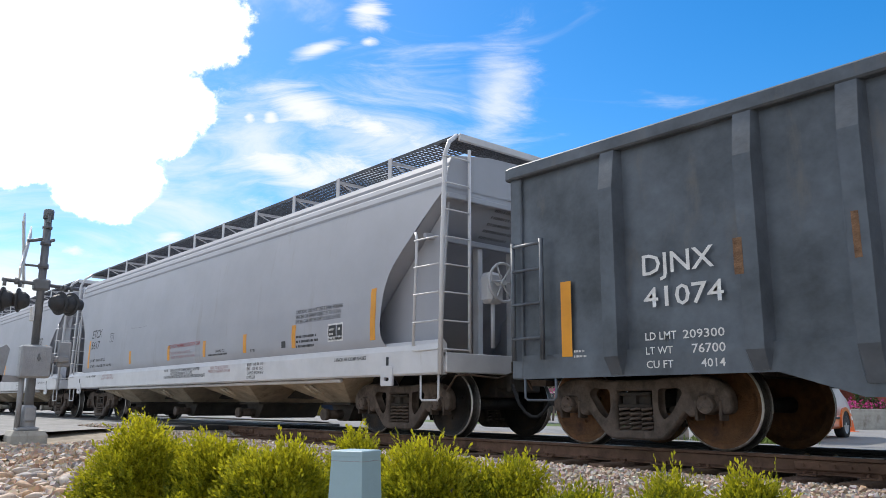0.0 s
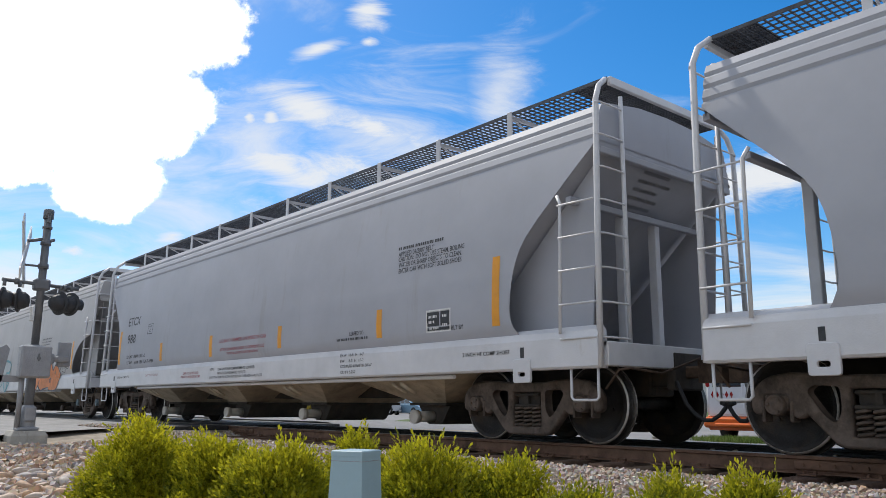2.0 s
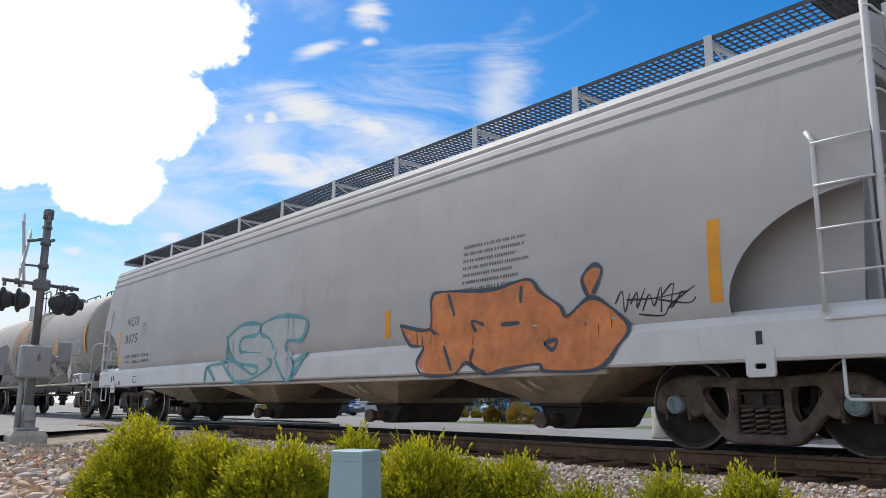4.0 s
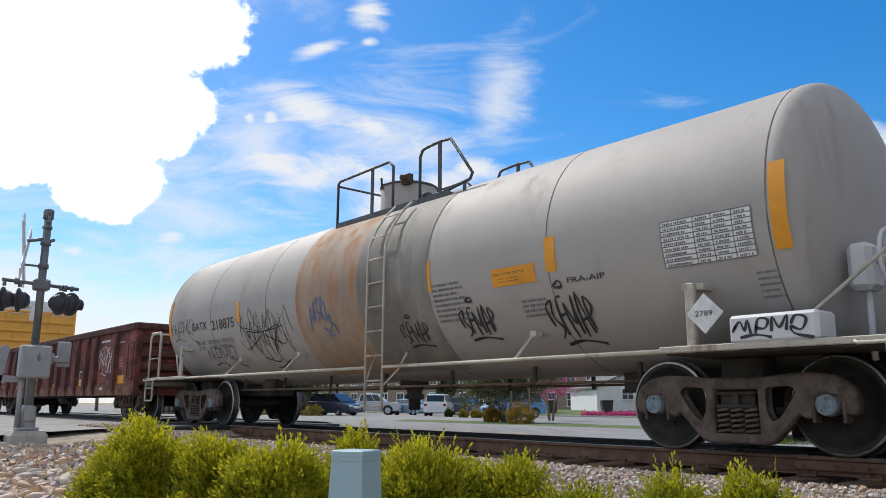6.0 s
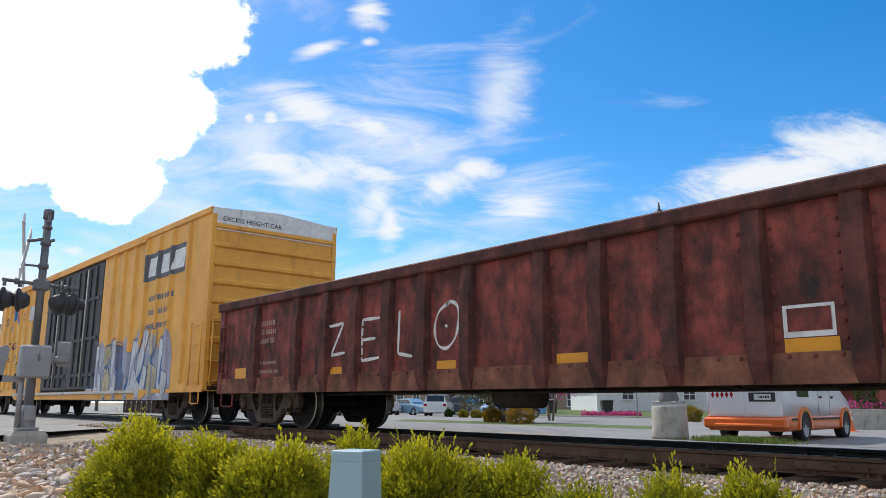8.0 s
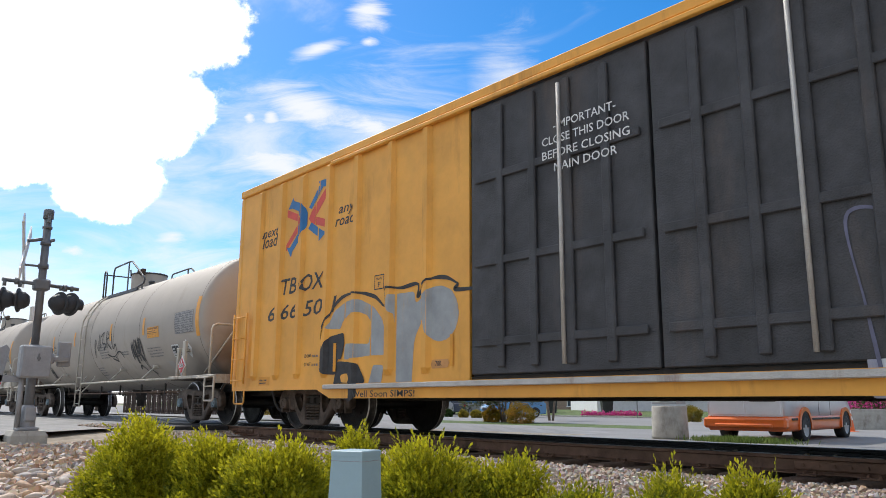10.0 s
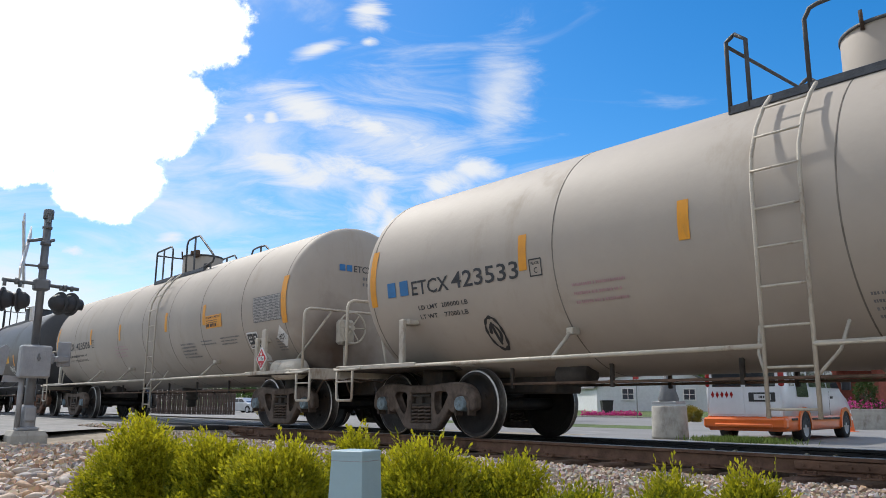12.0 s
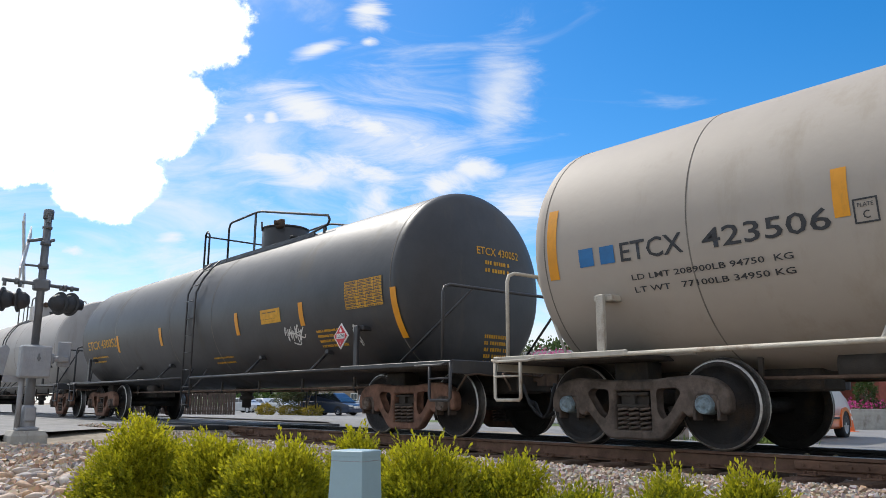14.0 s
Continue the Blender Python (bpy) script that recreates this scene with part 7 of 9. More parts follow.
stripe(tank_2, 7.00, 1.85, 2.69, SIDE_2, 0.18)
data_table(tank_2, 5.80, 6.78, 1.96, 2.42, SIDE_2, TABLE_WHITE, INK_GREY)
load_panel(tank_2, 5.44, 5.81, 1.50, 1.72, SIDE_2)
patch("grey_patch", 4.87, 5.19, 1.22, 1.40, SIDE_2, TANK_GREY, tank_2, "")
ROUND_W = (-4.84, -4.56, 1.16, 1.55)
HOT_tank_2 = (6.65, 6.98, 1.40, 1.72)
patch("blue_square", -6.60, -6.40, 1.96, 2.16, SIDE_2, INK_BLUE, tank_3, "blue square")
patch("blue_square", -6.31, -6.12, 1.96, 2.15, SIDE_2, INK_BLUE, tank_3, "blue square")
lettering("stencil", "ETCX", -6.04, 1.956, 0.201, SIDE_2, INK, tank_3, 0.76)
lettering("stencil", "423506", -5.07, 1.952, 0.189, SIDE_2, INK, tank_3, 1.24)
lettering("stencil", "LD LMT 208900LB 94750  KG", -5.95, 1.751, 0.056, SIDE_2, INK, tank_3, 1.74)
lettering("stencil", "LT WT   77100LB 34950 KG", -5.95, 1.624, 0.056, SIDE_2, INK, tank_3, 1.73)
stripe(tank_3, -6.99, 1.87, 2.69, SIDE_2, 0.14)
stripe(tank_3, -3.73, 2.03, 2.46, SIDE_2, 0.13)
framed_sign(tank_3, -3.64, -3.44, 1.95, 2.16, SIDE_2, "PLATE", "C")
stripe(tank_3, 3.79, 2.04, 2.47, SIDE_2, 0.13)
stripe(tank_3, 1.73, 2.04, 2.47, SIDE_2, 0.13)
stripe(tank_3, -1.36, 2.02, 2.43, SIDE_2, 0.13)
stripe(tank_3, 7.12, 1.85, 2.69, SIDE_2, 0.18)
patch("emergency_notice", 3.87, 4.62, 1.96, 2.22, SIDE_2, YELLOW, tank_3, "yellow emergency notice")
lettering("stencil", "FOR CHEMICAL EMERGENCY", 3.91, 2.155, 0.042, proud(SIDE_2, 0.004), INK, tank_3, 0.67)
text_bars("small_print", 3.93, 4.57, 2.105, 2, 0.041, 0.015, proud(SIDE_2, 0.004), INK, tank_3, 3)
text_bars("small_print", 3.90, 4.58, 1.985, 1, 0.057, 0.062, proud(SIDE_2, 0.004), INK, tank_3, 4)
data_table(tank_3, 5.98, 7.0, 1.93, 2.38, SIDE_2, TABLE_WHITE, INK_GREY)
load_panel(tank_3, 5.60, 5.98, 1.49, 1.75, SIDE_2)
text_bars("small_print", 6.63, 6.94, 1.587, 5, 0.048, 0.023, SIDE_2, INK_GREY, tank_3, 3)
text_bars("small_print", 2.41, 3.36, 1.690, 5, 0.068, 0.033, SIDE_2, INK_GREY, tank_3, 4)
text_bars("small_print", 4.42, 5.33, 1.724, 3, 0.059, 0.024, SIDE_2, INK_GREY, tank_3, 6)
text_bars("small_print", -1.80, -0.74, 1.848, 4, 0.078, 0.028, SIDE_2, INK_RED_FADED, tank_3, 7)
text_bars("small_print", 3.48, 4.22, 1.709, 2, 0.063, 0.025, SIDE_2, INK_GREY, tank_3, 8)
HOT_tank_3 = (5.87, 5.95, 1.21, 1.45)
stripe(tank_4, 7.36, 1.40, 2.12, SIDE_4, 0.14)
stripe(tank_4, 4.74, 1.75, 2.14, SIDE_4, 0.14)
stripe(tank_4, 2.32, 1.74, 2.16, SIDE_4, 0.14)
stripe(tank_4, -1.55, 1.74, 2.15, SIDE_4, 0.14)
stripe(tank_4, -4.43, 1.72, 2.14, SIDE_4, 0.14)
lettering("stencil", "ETCX 430052", -6.83, 1.882, 0.215, SIDE_4, INK_YELLOW, tank_4, 2.29)
data_table(tank_4, 6.10, 7.10, 1.89, 2.33, SIDE_4, INK_YELLOW, TANK_BLACK)
patch("emergency_notice", 3.31, 4.03, 1.87, 2.12, SIDE_4, INK_YELLOW, tank_4, "yellow emergency notice")
text_bars("small_print", 3.38, 4.04, 2.051, 1, 0.080, 0.029, SIDE_4, INK, tank_4, 3)
text_bars("small_print", 3.34, 3.99, 1.910, 1, 0.079, 0.043, SIDE_4, INK, tank_4, 4)
text_bars("small_print", 5.09, 6.03, 1.607, 4, 0.078, 0.038, SIDE_4, INK_YELLOW, tank_4, 5)
text_bars("small_print", 0.82, 1.79, 1.350, 2, 0.096, 0.031, SIDE_4, INK_YELLOW, tank_4, 6)
text_bars("small_print", -6.66, -5.31, 1.641, 2, 0.117, 0.042, SIDE_4, INK_YELLOW, tank_4, 6)
SCRAWL_B0 = (4.06, 4.72, 1.46, 1.80)
SCRAWL_B1 = (6.14, 6.27, 1.38, 1.70)

# rust worn through on the black gondola's ribs
for u0, u1, v0, v1 in scuffs:
    patch("rust_scuff", u0 + 0.02, u1 - 0.02, v0, v1, lambda u, v: (u, -1.653, v), mat("rust_scuff", (0.20, 0.11, 0.06), 0.85, var=0.35, scale=9), gon_1, "rust worn through the paint")
ladder(gon_1, -8.0, -7.55, -1.60, [1.2, 1.6, 2.0, 2.3], 0.95, 2.35, BLACK_PAINT, 0.02, 0.03)
for sgn in (-1, 1):
    ladder(gon_2, sgn * 7.6 - 0.18, sgn * 7.6 + 0.18, -1.58, [1.0, 1.45, 1.9], 0.98, 1.92, RUSTY_RED, 0.014, 0.012)
rivet_me = Shape().box(-0.018, 0.018, -0.008, 0.008, -0.018, 0.018, 0.006).mesh("rivet", RUSTY_RED)
for k in range(70):
    part("rivet", rivet_me, None, gon_2, m=pose(-7.7 + 15.4 * k / 69, -1.56, 0.865))
for xr in (6.47, 4.86, 4.09, 3.2, 2.32, 1.41, 0.59, -0.66, -1.55, -2.36, -3.18, -4.02, -4.93, -6.38):
    for side in (-0.155, 0.155):
        for k in range(8):
            part("rivet", rivet_me, None, gon_2, m=pose(xr + side, -1.527, 1.0 + 0.145 * k))
brake_rod = part("brake_rod", Shape().tube([(-5.0, -0.9, 0.60), (5.0, -0.9, 0.60)], 0.018, 6), UNDER, gon_2)
part("brake_reservoir", Shape().tube([(-0.95, -0.75, 0.55), (-0.9, -0.75, 0.55), (-0.15, -0.75, 0.55), (-0.1, -0.75, 0.55)], [0.06, 0.15, 0.15, 0.06], 14), UNDER, gon_2, "black brake reservoir")
# spray paint
W3 = sprayed_side
filled("sprayed_letters", None, ORANGE_FORM, W3, SPRAY_ORANGE, hop_3, "orange sprayed bubble letters")
stroke("sprayed_outline", ORANGE_LINES, 0.055, proud(W3, 0.004), mat("spray_slate", (0.05, 0.07, 0.10), 0.6, bump=0), hop_3, "slate-blue sprayed outline", 6)
filled("sprayed_letters", None, PALE_FORM, W3, mat("spray_pale", (0.46, 0.49, 0.50), 0.6, var=0.08, bump=0), hop_3, "pale sprayed letter fill")
stroke("sprayed_outline", TEAL_LINES, 0.085, proud(W3, 0.004), SPRAY_TEAL, hop_3, "teal sprayed outline letters", 6)
stroke("sprayed_scrawl", tag_lines(SCRAWL_3, TAG_D), 0.02, hop_surf, SPRAY_BLACK, hop_3)
for k, (box, tag) in enumerate(((SCRAWL_G0, TAG_C), (SCRAWL_G1, TAG_C), (SCRAWL_G2, TAG_C), (SCRAWL_G3, TAG_D), (SCRAWL_G4, TAG_B), (SCRAWL_G5, TAG_B))):
    stroke("sprayed_scrawl", tag_lines(box, tag), 0.035 if k < 3 else 0.022, proud(SIDE_1, 0.006), SPRAY_BLACK, tank_1, "black sprayed scrawl")
stroke("sprayed_scrawl", tag_lines((SCRAWL_G3[0] - 0.1, SCRAWL_G3[1] + 0.3, SCRAWL_G3[2] - 0.1, SCRAWL_G3[3] + 0.1), [[(1 - a, b) for a, b in ln] for ln in TAG_D]), 0.018, proud(SIDE_1, 0.006), SPRAY_BLACK, tank_1)
stroke("sprayed_scrawl", tag_lines(BLUE_G, TAG_A), 0.035, proud(SIDE_1, 0.009), SPRAY_BLUE, tank_1, "faded blue sprayed scrawl")
# the stained middle band of the grey tank, where the dome spills over
u0, u1 = BAND_1[0], BAND_1[1]
um = u0 + (u1 - u0) * 0.52
zb = [0.95 + 2.84 * k / 18 for k in range(19)]
part("stained_band", Shape().grid(lambda u, v: proud(SIDE_1, 0.003)(u, v) if v < 3.7 else (u, SIDE_1(u, v)[1] - 0.002, SIDE_1(u, v)[2] + 0.004), [u0, (u0 + um) / 2, um], zb), RUST_WASH, tank_1, "rust-streaked orange-brown jacket band")
part("stained_band", Shape().grid(lambda u, v: proud(SIDE_1, 0.003)(u, v), [um, (u1 + um) / 2, u1], zb), SOOT_WASH, tank_1, "soot-grey streaked jacket band")
part("side_rail", Shape().tube([(-7.43, -1.5, 0.97), (-7.43, -1.5, 1.95), (-7.48, -1.5, 2.03), (-7.97, -1.5, 2.03)], 0.03, 7), FRAME_CREAM, tank_1)
part("rail_rung", Shape().tube([(-7.43, -1.5, 1.45), (-8.00, -1.5, 1.45)], 0.015, 6), FRAME_CREAM, tank_1)
placard(tank_1, 6.37, -1.60, 1.30, 0.19, "2789", INK_WHITE, INK_WHITE, INK)
part("white_reservoir", Shape().box(6.58, 7.40, -1.56, -1.2, 1.00, 1.26, 0.03), FRAME_WHITE, tank_1, "white box covered with a black scrawl")
stroke("sprayed_scrawl", tag_lines((6.62, 7.36, 1.02, 1.23), TAG_B), 0.03, lambda u, v: (u, -1.566, v), SPRAY_BLACK, tank_1)
stroke("sprayed_scrawl", tag_lines(SCRAWL_R0, TAG_D[:5] + [[(0.05, 0.6), (0.3, 0.95), (0.6, 0.9), (0.75, 0.6), (0.7, 0.1)], [(0.95, 0.9), (0.85, 0.6), (0.9, 0.1), (0.75, 0.2)]]), 0.022, gon_side, SPRAY_WHITE, gon_2, "white sprayed scrawl")
Z = gon_side
stroke("sprayed_letter", tag_lines(ZL0, [[(0.1, 0.95), (0.9, 1.0)], [(0.9, 1.0), (0.15, 0.1)], [(0.15, 0.1), (1.0, 0.15)]]), 0.05, Z, SPRAY_WHITE, gon_2, "white sprayed letter", 14)
stroke("sprayed_letter", tag_lines(ZL1, [[(0.1, 1.0), (0.1, 0.0)], [(0.1, 1.0), (1.0, 1.0)], [(0.1, 0.5), (0.8, 0.52)], [(0.1, 0.0), (1.0, 0.05)]]), 0.05, Z, SPRAY_WHITE, gon_2, "", 14)
stroke("sprayed_letter", tag_lines(ZL2, [[(0.2, 1.0), (0.15, 0.1)], [(0.15, 0.1), (0.8, 0.02)]]), 0.05, Z, SPRAY_WHITE, gon_2, "", 14)
stroke("sprayed_letter", tag_lines(ZL3, [[(0.62, 1.0), (0.22, 0.82), (0.05, 0.45), (0.18, 0.1), (0.5, 0.0), (0.82, 0.2), (0.95, 0.55), (0.9, 0.9), (0.62, 1.02), (0.5, 0.94)], [(0.47, 0.46), (0.5, 0.5), (0.53, 0.46)]]), 0.05, Z, SPRAY_WHITE, gon_2, "", 14)
# the great sprayed letters low on the boxcar
filled("sprayed_letters", None, GREY_FORMS, box_side, SPRAY_GREY, box_1, "huge grey sprayed letters")
filled("sprayed_patch", None, PEACH_FORM, proud(box_side), mat("spray_peach", (0.62, 0.30, 0.10), 0.6, var=0.15, bump=0), box_1)
stroke("sprayed_outline", tag_lines(BOX_TAG, [TOP_LINE + [(1.6, TOP_LINE[-1][1])]]), 0.06, proud(box_side, 0.004), SPRAY_BLACK, box_1, "", 14)
filled("sprayed_figure", None, DARK_FORMS, proud(box_side, 0.006), SPRAY_BLACK, box_1, "black sprayed round shape")
filled("sprayed_figure", None, LIGHT_FORMS, proud(box_side, 0.009), BOX_YELLOW, box_1)
rnd = random.Random(21)
top = [(k / 22, 0.80 + 0.17 * math.sin(k * 1.9) + rnd.uniform(-0.05, 0.05)) for k in range(23)]
filled("sprayed_ground", BOX_TAG2, [[(0.0, 0.0)] + top + [(1.0, 0.0)]], proud(box_side, 0.002), SPRAY_LILAC, box_1, "pale lilac sprayed ground", 0.05)
for k in range(9):
    a0 = 0.02 + k / 9.4
    a1, hgt = a0 + rnd.uniform(0.08, 0.10), rnd.uniform(0.78, 0.98)
    lean_ = rnd.uniform(-0.02, 0.03)
    form = [(a0, 0.06), (a0 + lean_, hgt * 0.5), (a0 + lean_ * 2, hgt), (a1 + lean_ * 2 - 0.03, hgt * 0.96), (a1 + lean_ - 0.045, hgt * 0.55), (a1 + lean_, hgt * 0.42), (a1, 0.1), (a1 - 0.04, 0.04)]
    filled("sprayed_letter", BOX_TAG2, [form], proud(box_side, 0.004 + 0.0008 * k), (SPRAY_FROST, SPRAY_FROST, SPRAY_YELLOWED, SPRAY_FROST, SPRAY_SLATE)[k % 5], box_1, "pale sprayed letter", 0.05)
    stroke("sprayed_outline", tag_lines(BOX_TAG2, [[(a0, 0.06), (a0 + lean_, hgt * 0.5), (a0 + lean_ * 2, hgt), (a1 + lean_ * 2 - 0.03, hgt * 0.96), (a1 + lean_ - 0.045, hgt * 0.55), (a1 + lean_, hgt * 0.42), (a1, 0.1)]]), 0.035, proud(box_side, 0.013), SPRAY_BLUE if k % 3 else SPRAY_SLATE, box_1, "", 10)
    stroke("sprayed_line", tag_lines(BOX_TAG2, [[(a0 + 0.03, 0.2), (a0 + 0.035 + lean_, 0.5), (a0 + 0.05 + lean_, 0.62)]]), 0.10, proud(box_side, 0.014), SPRAY_LILAC if k % 2 else SPRAY_BLUE, box_1, "", 8)
lettering("sprayed_words", "Well Soon SIMPS!", BOX_TAG[0] + 1.0, 0.55, 0.09, flat(1.635), SPRAY_BLACK, box_1, 1.5)
# white tanks
stroke("sprayed_scrawl", tag_lines(SCRAWL_W0, TAG_A), 0.04, proud(SIDE_2, 0.006), SPRAY_BLACK, tank_2, "black sprayed scrawl")
stroke("sprayed_scrawl", tag_lines(SCRAWL_W1, TAG_B), 0.055, proud(SIDE_2, 0.006), SPRAY_BLACK, tank_2, "bold black sprayed scrawl")
cu_, cv_, ru_, rv_ = (ROUND_W[0] + ROUND_W[1]) / 2, (ROUND_W[2] + ROUND_W[3]) / 2, (ROUND_W[1] - ROUND_W[0]) / 2, (ROUND_W[3] - ROUND_W[2]) / 2
stroke("sprayed_ring", [[(cu_ + ru_ * math.cos(k / 2.5), cv_ + rv_ * math.sin(k / 2.5)) for k in range(17)], [(cu_ - ru_ * 0.6, cv_), (cu_, cv_ + rv_ * 0.6), (cu_ + ru_ * 0.6, cv_), (cu_, cv_ - rv_ * 0.6)], [(cu_, cv_ - rv_ * 0.7), (cu_, cv_ + rv_ * 0.7)]], 0.05, SIDE_2, SPRAY_BLACK, tank_2)
for tk, hot in ((tank_2, HOT_tank_2), (tank_3, HOT_tank_3)):
    H = tank_head(2.27, 1.47, 7.08 if tk is tank_2 else 7.14, 0.36)
    patch("blue_square", -0.55, -0.43, 2.84, 2.96, H, INK_BLUE, tk), patch("blue_square", -0.40, -0.28, 2.84, 2.96, H, INK_BLUE, tk)
    lettering("head_stencil", "ETCX " + ("423533" if tk is tank_2 else "423506"), -0.24, 2.84, 0.12, H, INK, tk, 0.95)
    text_bars("head_print", -0.05, 0.6, 2.70, 2, 0.11, 0.06, H, INK_GREY, tk, 2)
    for cx, cz in ((5.93, 1.32), (6.9, 1.62)) if tk is tank_3 else ((6.3, 1.62),):
        f = lambda u, v: (u, SIDE_2(min(u, 6.8), v)[1] - 0.004, v)
        r = 0.2
        part("hot_notice", Shape().add([f(cx - r, cz), f(cx, cz - r), f(cx + r, cz), f(cx, cz + r)], [(0, 1, 2, 3)]), INK_WHITE, tk, "white diamond notice")
        lettering("hot_word", "HOT", cx - 0.1, cz - 0.05, 0.10, proud(f, 0.012), INK, tk, 0.2)
    part("placard_post", Shape().box(6.55, 6.69, -1.56, -1.50, 1.0, 1.75, 0.01), FRAME_CREAM, tk)
    placard(tk, 6.62, -1.58, 1.23, 0.20, "3256", HAZARD_RED, INK_WHITE, INK)
    if tk is tank_3:
        part("air_reservoir", Shape().tube([(6.78, -1.36, 1.03), (6.80, -1.36, 1.03), (6.86, -1.36, 1.03), (7.6, -1.36, 1.03), (7.66, -1.36, 1.03), (7.68, -1.36, 1.03)], [0.03, 0.13, 0.175, 0.175, 0.13, 0.03], 18), FRAME_CREAM, tk, "cream air reservoir")
    if tk is tank_3:
        brake_wheel(tk, 7.95, -0.55, 1.75, 1, FRAME_CREAM)
    lettering("shoe_stencil", "2 INCH HF COMP SHOES", 6.1, 0.94, 0.05, lambda u, v: (u, -1.524, v), INK, tk, 1.1)
H4 = tank_head(2.27, 1.50, 7.33, 0.36)
lettering("head_stencil", "ETCX 430052", -0.12, 2.75, 0.12, H4, INK_YELLOW, tank_4, 0.95)
text_bars("head_print", 0.05, 0.75, 1.45, 5, 0.10, 0.055, H4, INK_YELLOW, tank_4, 7)
text_bars("head_print", 0.05, 0.75, 2.60, 2, 0.12, 0.06, H4, INK_YELLOW, tank_4, 4)
stroke("sprayed_scrawl", tag_lines(SCRAWL_B0, TAG_D), 0.03, SIDE_4, SPRAY_WHITE, tank_4), stroke("sprayed_scrawl", tag_lines(SCRAWL_B1, TAG_A), 0.03, SIDE_4, SPRAY_WHITE, tank_4)
placard(tank_4, 6.2, -1.60, 1.47, 0.2, "1274", HAZARD_RED, INK_WHITE, INK)
brake_wheel(hop_1, 8.50, -0.60, 2.12, 1, FRAME_WHITE)
brake_wheel(hop_3, 9.72, -0.35, 2.05, 1, FRAME_WHITE)
brake_wheel(tank_1, 7.74, -0.75, 1.75, 1, FRAME_WHITE)
for hp, words, hh in ((hop_1, "ETCX 5617", 8.27), (hop_2, "ETCX 988", 8.15)):
    f = lambda u, v, hh=hh: (hh - 0.052, u, v)
    lettering("end_stencil", words, 0.2, 3.5, 0.12, f, INK, hp, 0.8)
    g = lambda u, v, hh=hh: (hh - 0.06 - (3.38 - v) * 1.07 + 0.01, u, v)
    text_bars("end_print", -0.35, 0.35, 3.25, 6, 0.085, 0.034, g, INK_GREY, hp, 3)
for k, words in enumerate(("-IMPORTANT-", "CLOSE THIS DOOR", "BEFORE CLOSING", "MAIN DOOR")):
    lettering("door_stencil", words, -1.55 + (0.18 if k in (0, 3) else 0.0), 3.62 - 0.17 * k, 0.10, flat(1.592), INK_WHITE, box_1, 0.9 if k in (0, 3) else 1.25)


# ---- beyond the track ----
def foliage(name, places, ways, size, material, parent=None, label="", seed=1, wide=0.45):
    """Leaves: one bent diamond at each place along its way."""
    rs_ = np.random.RandomState(seed)
    places, ways = np.asarray(places, float), np.asarray(ways, float)
    n = len(places)
    ways = ways / (np.linalg.norm(ways, axis=1)[:, None] + 1e-9)
    side = np.cross(ways, rs_.normal(size=(n, 3)))
    side /= np.linalg.norm(side, axis=1)[:, None] + 1e-9
    nor = np.cross(ways, side)
    ln = (size * rs_.uniform(0.6, 1.25, n))[:, None]
    v = np.stack([places, places + ways * ln * 0.5 + side * ln * wide * 0.5 + nor * ln * 0.08, places + ways * ln, places + ways * ln * 0.5 - side * ln * wide * 0.5 + nor * ln * 0.08], 1)
    me = bpy.data.meshes.new(name)
    i = 4 * np.arange(n)[:, None]
    me.from_pydata(v.reshape(-1, 3).tolist(), [], np.concatenate([i + [0, 1, 2], i + [0, 2, 3]]).tolist())
    me.materials.append(material)
    ob = new(name, me)
    if parent:
        ob.parent = parent
    return tagged(ob, label)


def leaf_mat(name, lo, hi, rough=0.55, through=0.35):
    """Leaves: colour varies from leaf to leaf; light comes through them."""
    m = bpy.data.materials.new(name)
    m.use_nodes = True
    nt = m.node_tree
    N, L = nt.nodes.new, nt.links.new
    bs = nt.nodes["Principled BSDF"]
    ge, tc = N("ShaderNodeNewGeometry"), N("ShaderNodeTexCoord")
    no = N("ShaderNodeTexNoise")
    no.inputs["Scale"].default_value = 3.0
    L(tc.outputs["Object"], no.inputs["Vector"])
    ad = N("ShaderNodeMath")
    ad.operation = "MULTIPLY_ADD"
    ad.inputs[1].default_value = 0.55
    L(ge.outputs["Random Per Island"], ad.inputs[0])
    sb = N("ShaderNodeMath")
    sb.operation = "MULTIPLY_ADD"
    sb.inputs[1].default_value, sb.inputs[2].default_value = 1.6, -0.6
    L(no.outputs["Fac"], sb.inputs[0]), L(sb.outputs[0], ad.inputs[2])
    rp = N("ShaderNodeValToRGB")
    rp.color_ramp.elements[0].color, rp.color_ramp.elements[1].color = (*lo, 1), (*hi, 1)
    L(ad.outputs[0], rp.inputs[0]), L(rp.outputs[0], bs.inputs["Base Color"])
    bs.inputs["Roughness"].default_value = rough
    tr, mx = N("ShaderNodeBsdfTranslucent"), N("ShaderNodeMixShader")
    L(rp.outputs[0], tr.inputs["Color"])
    mx.inputs[0].default_value = through
    out = nt.nodes["Material Output"]
    L(bs.outputs[0], mx.inputs[1]), L(tr.outputs[0], mx.inputs[2]), L(mx.outputs[0], out.inputs["Surface"])
    return m


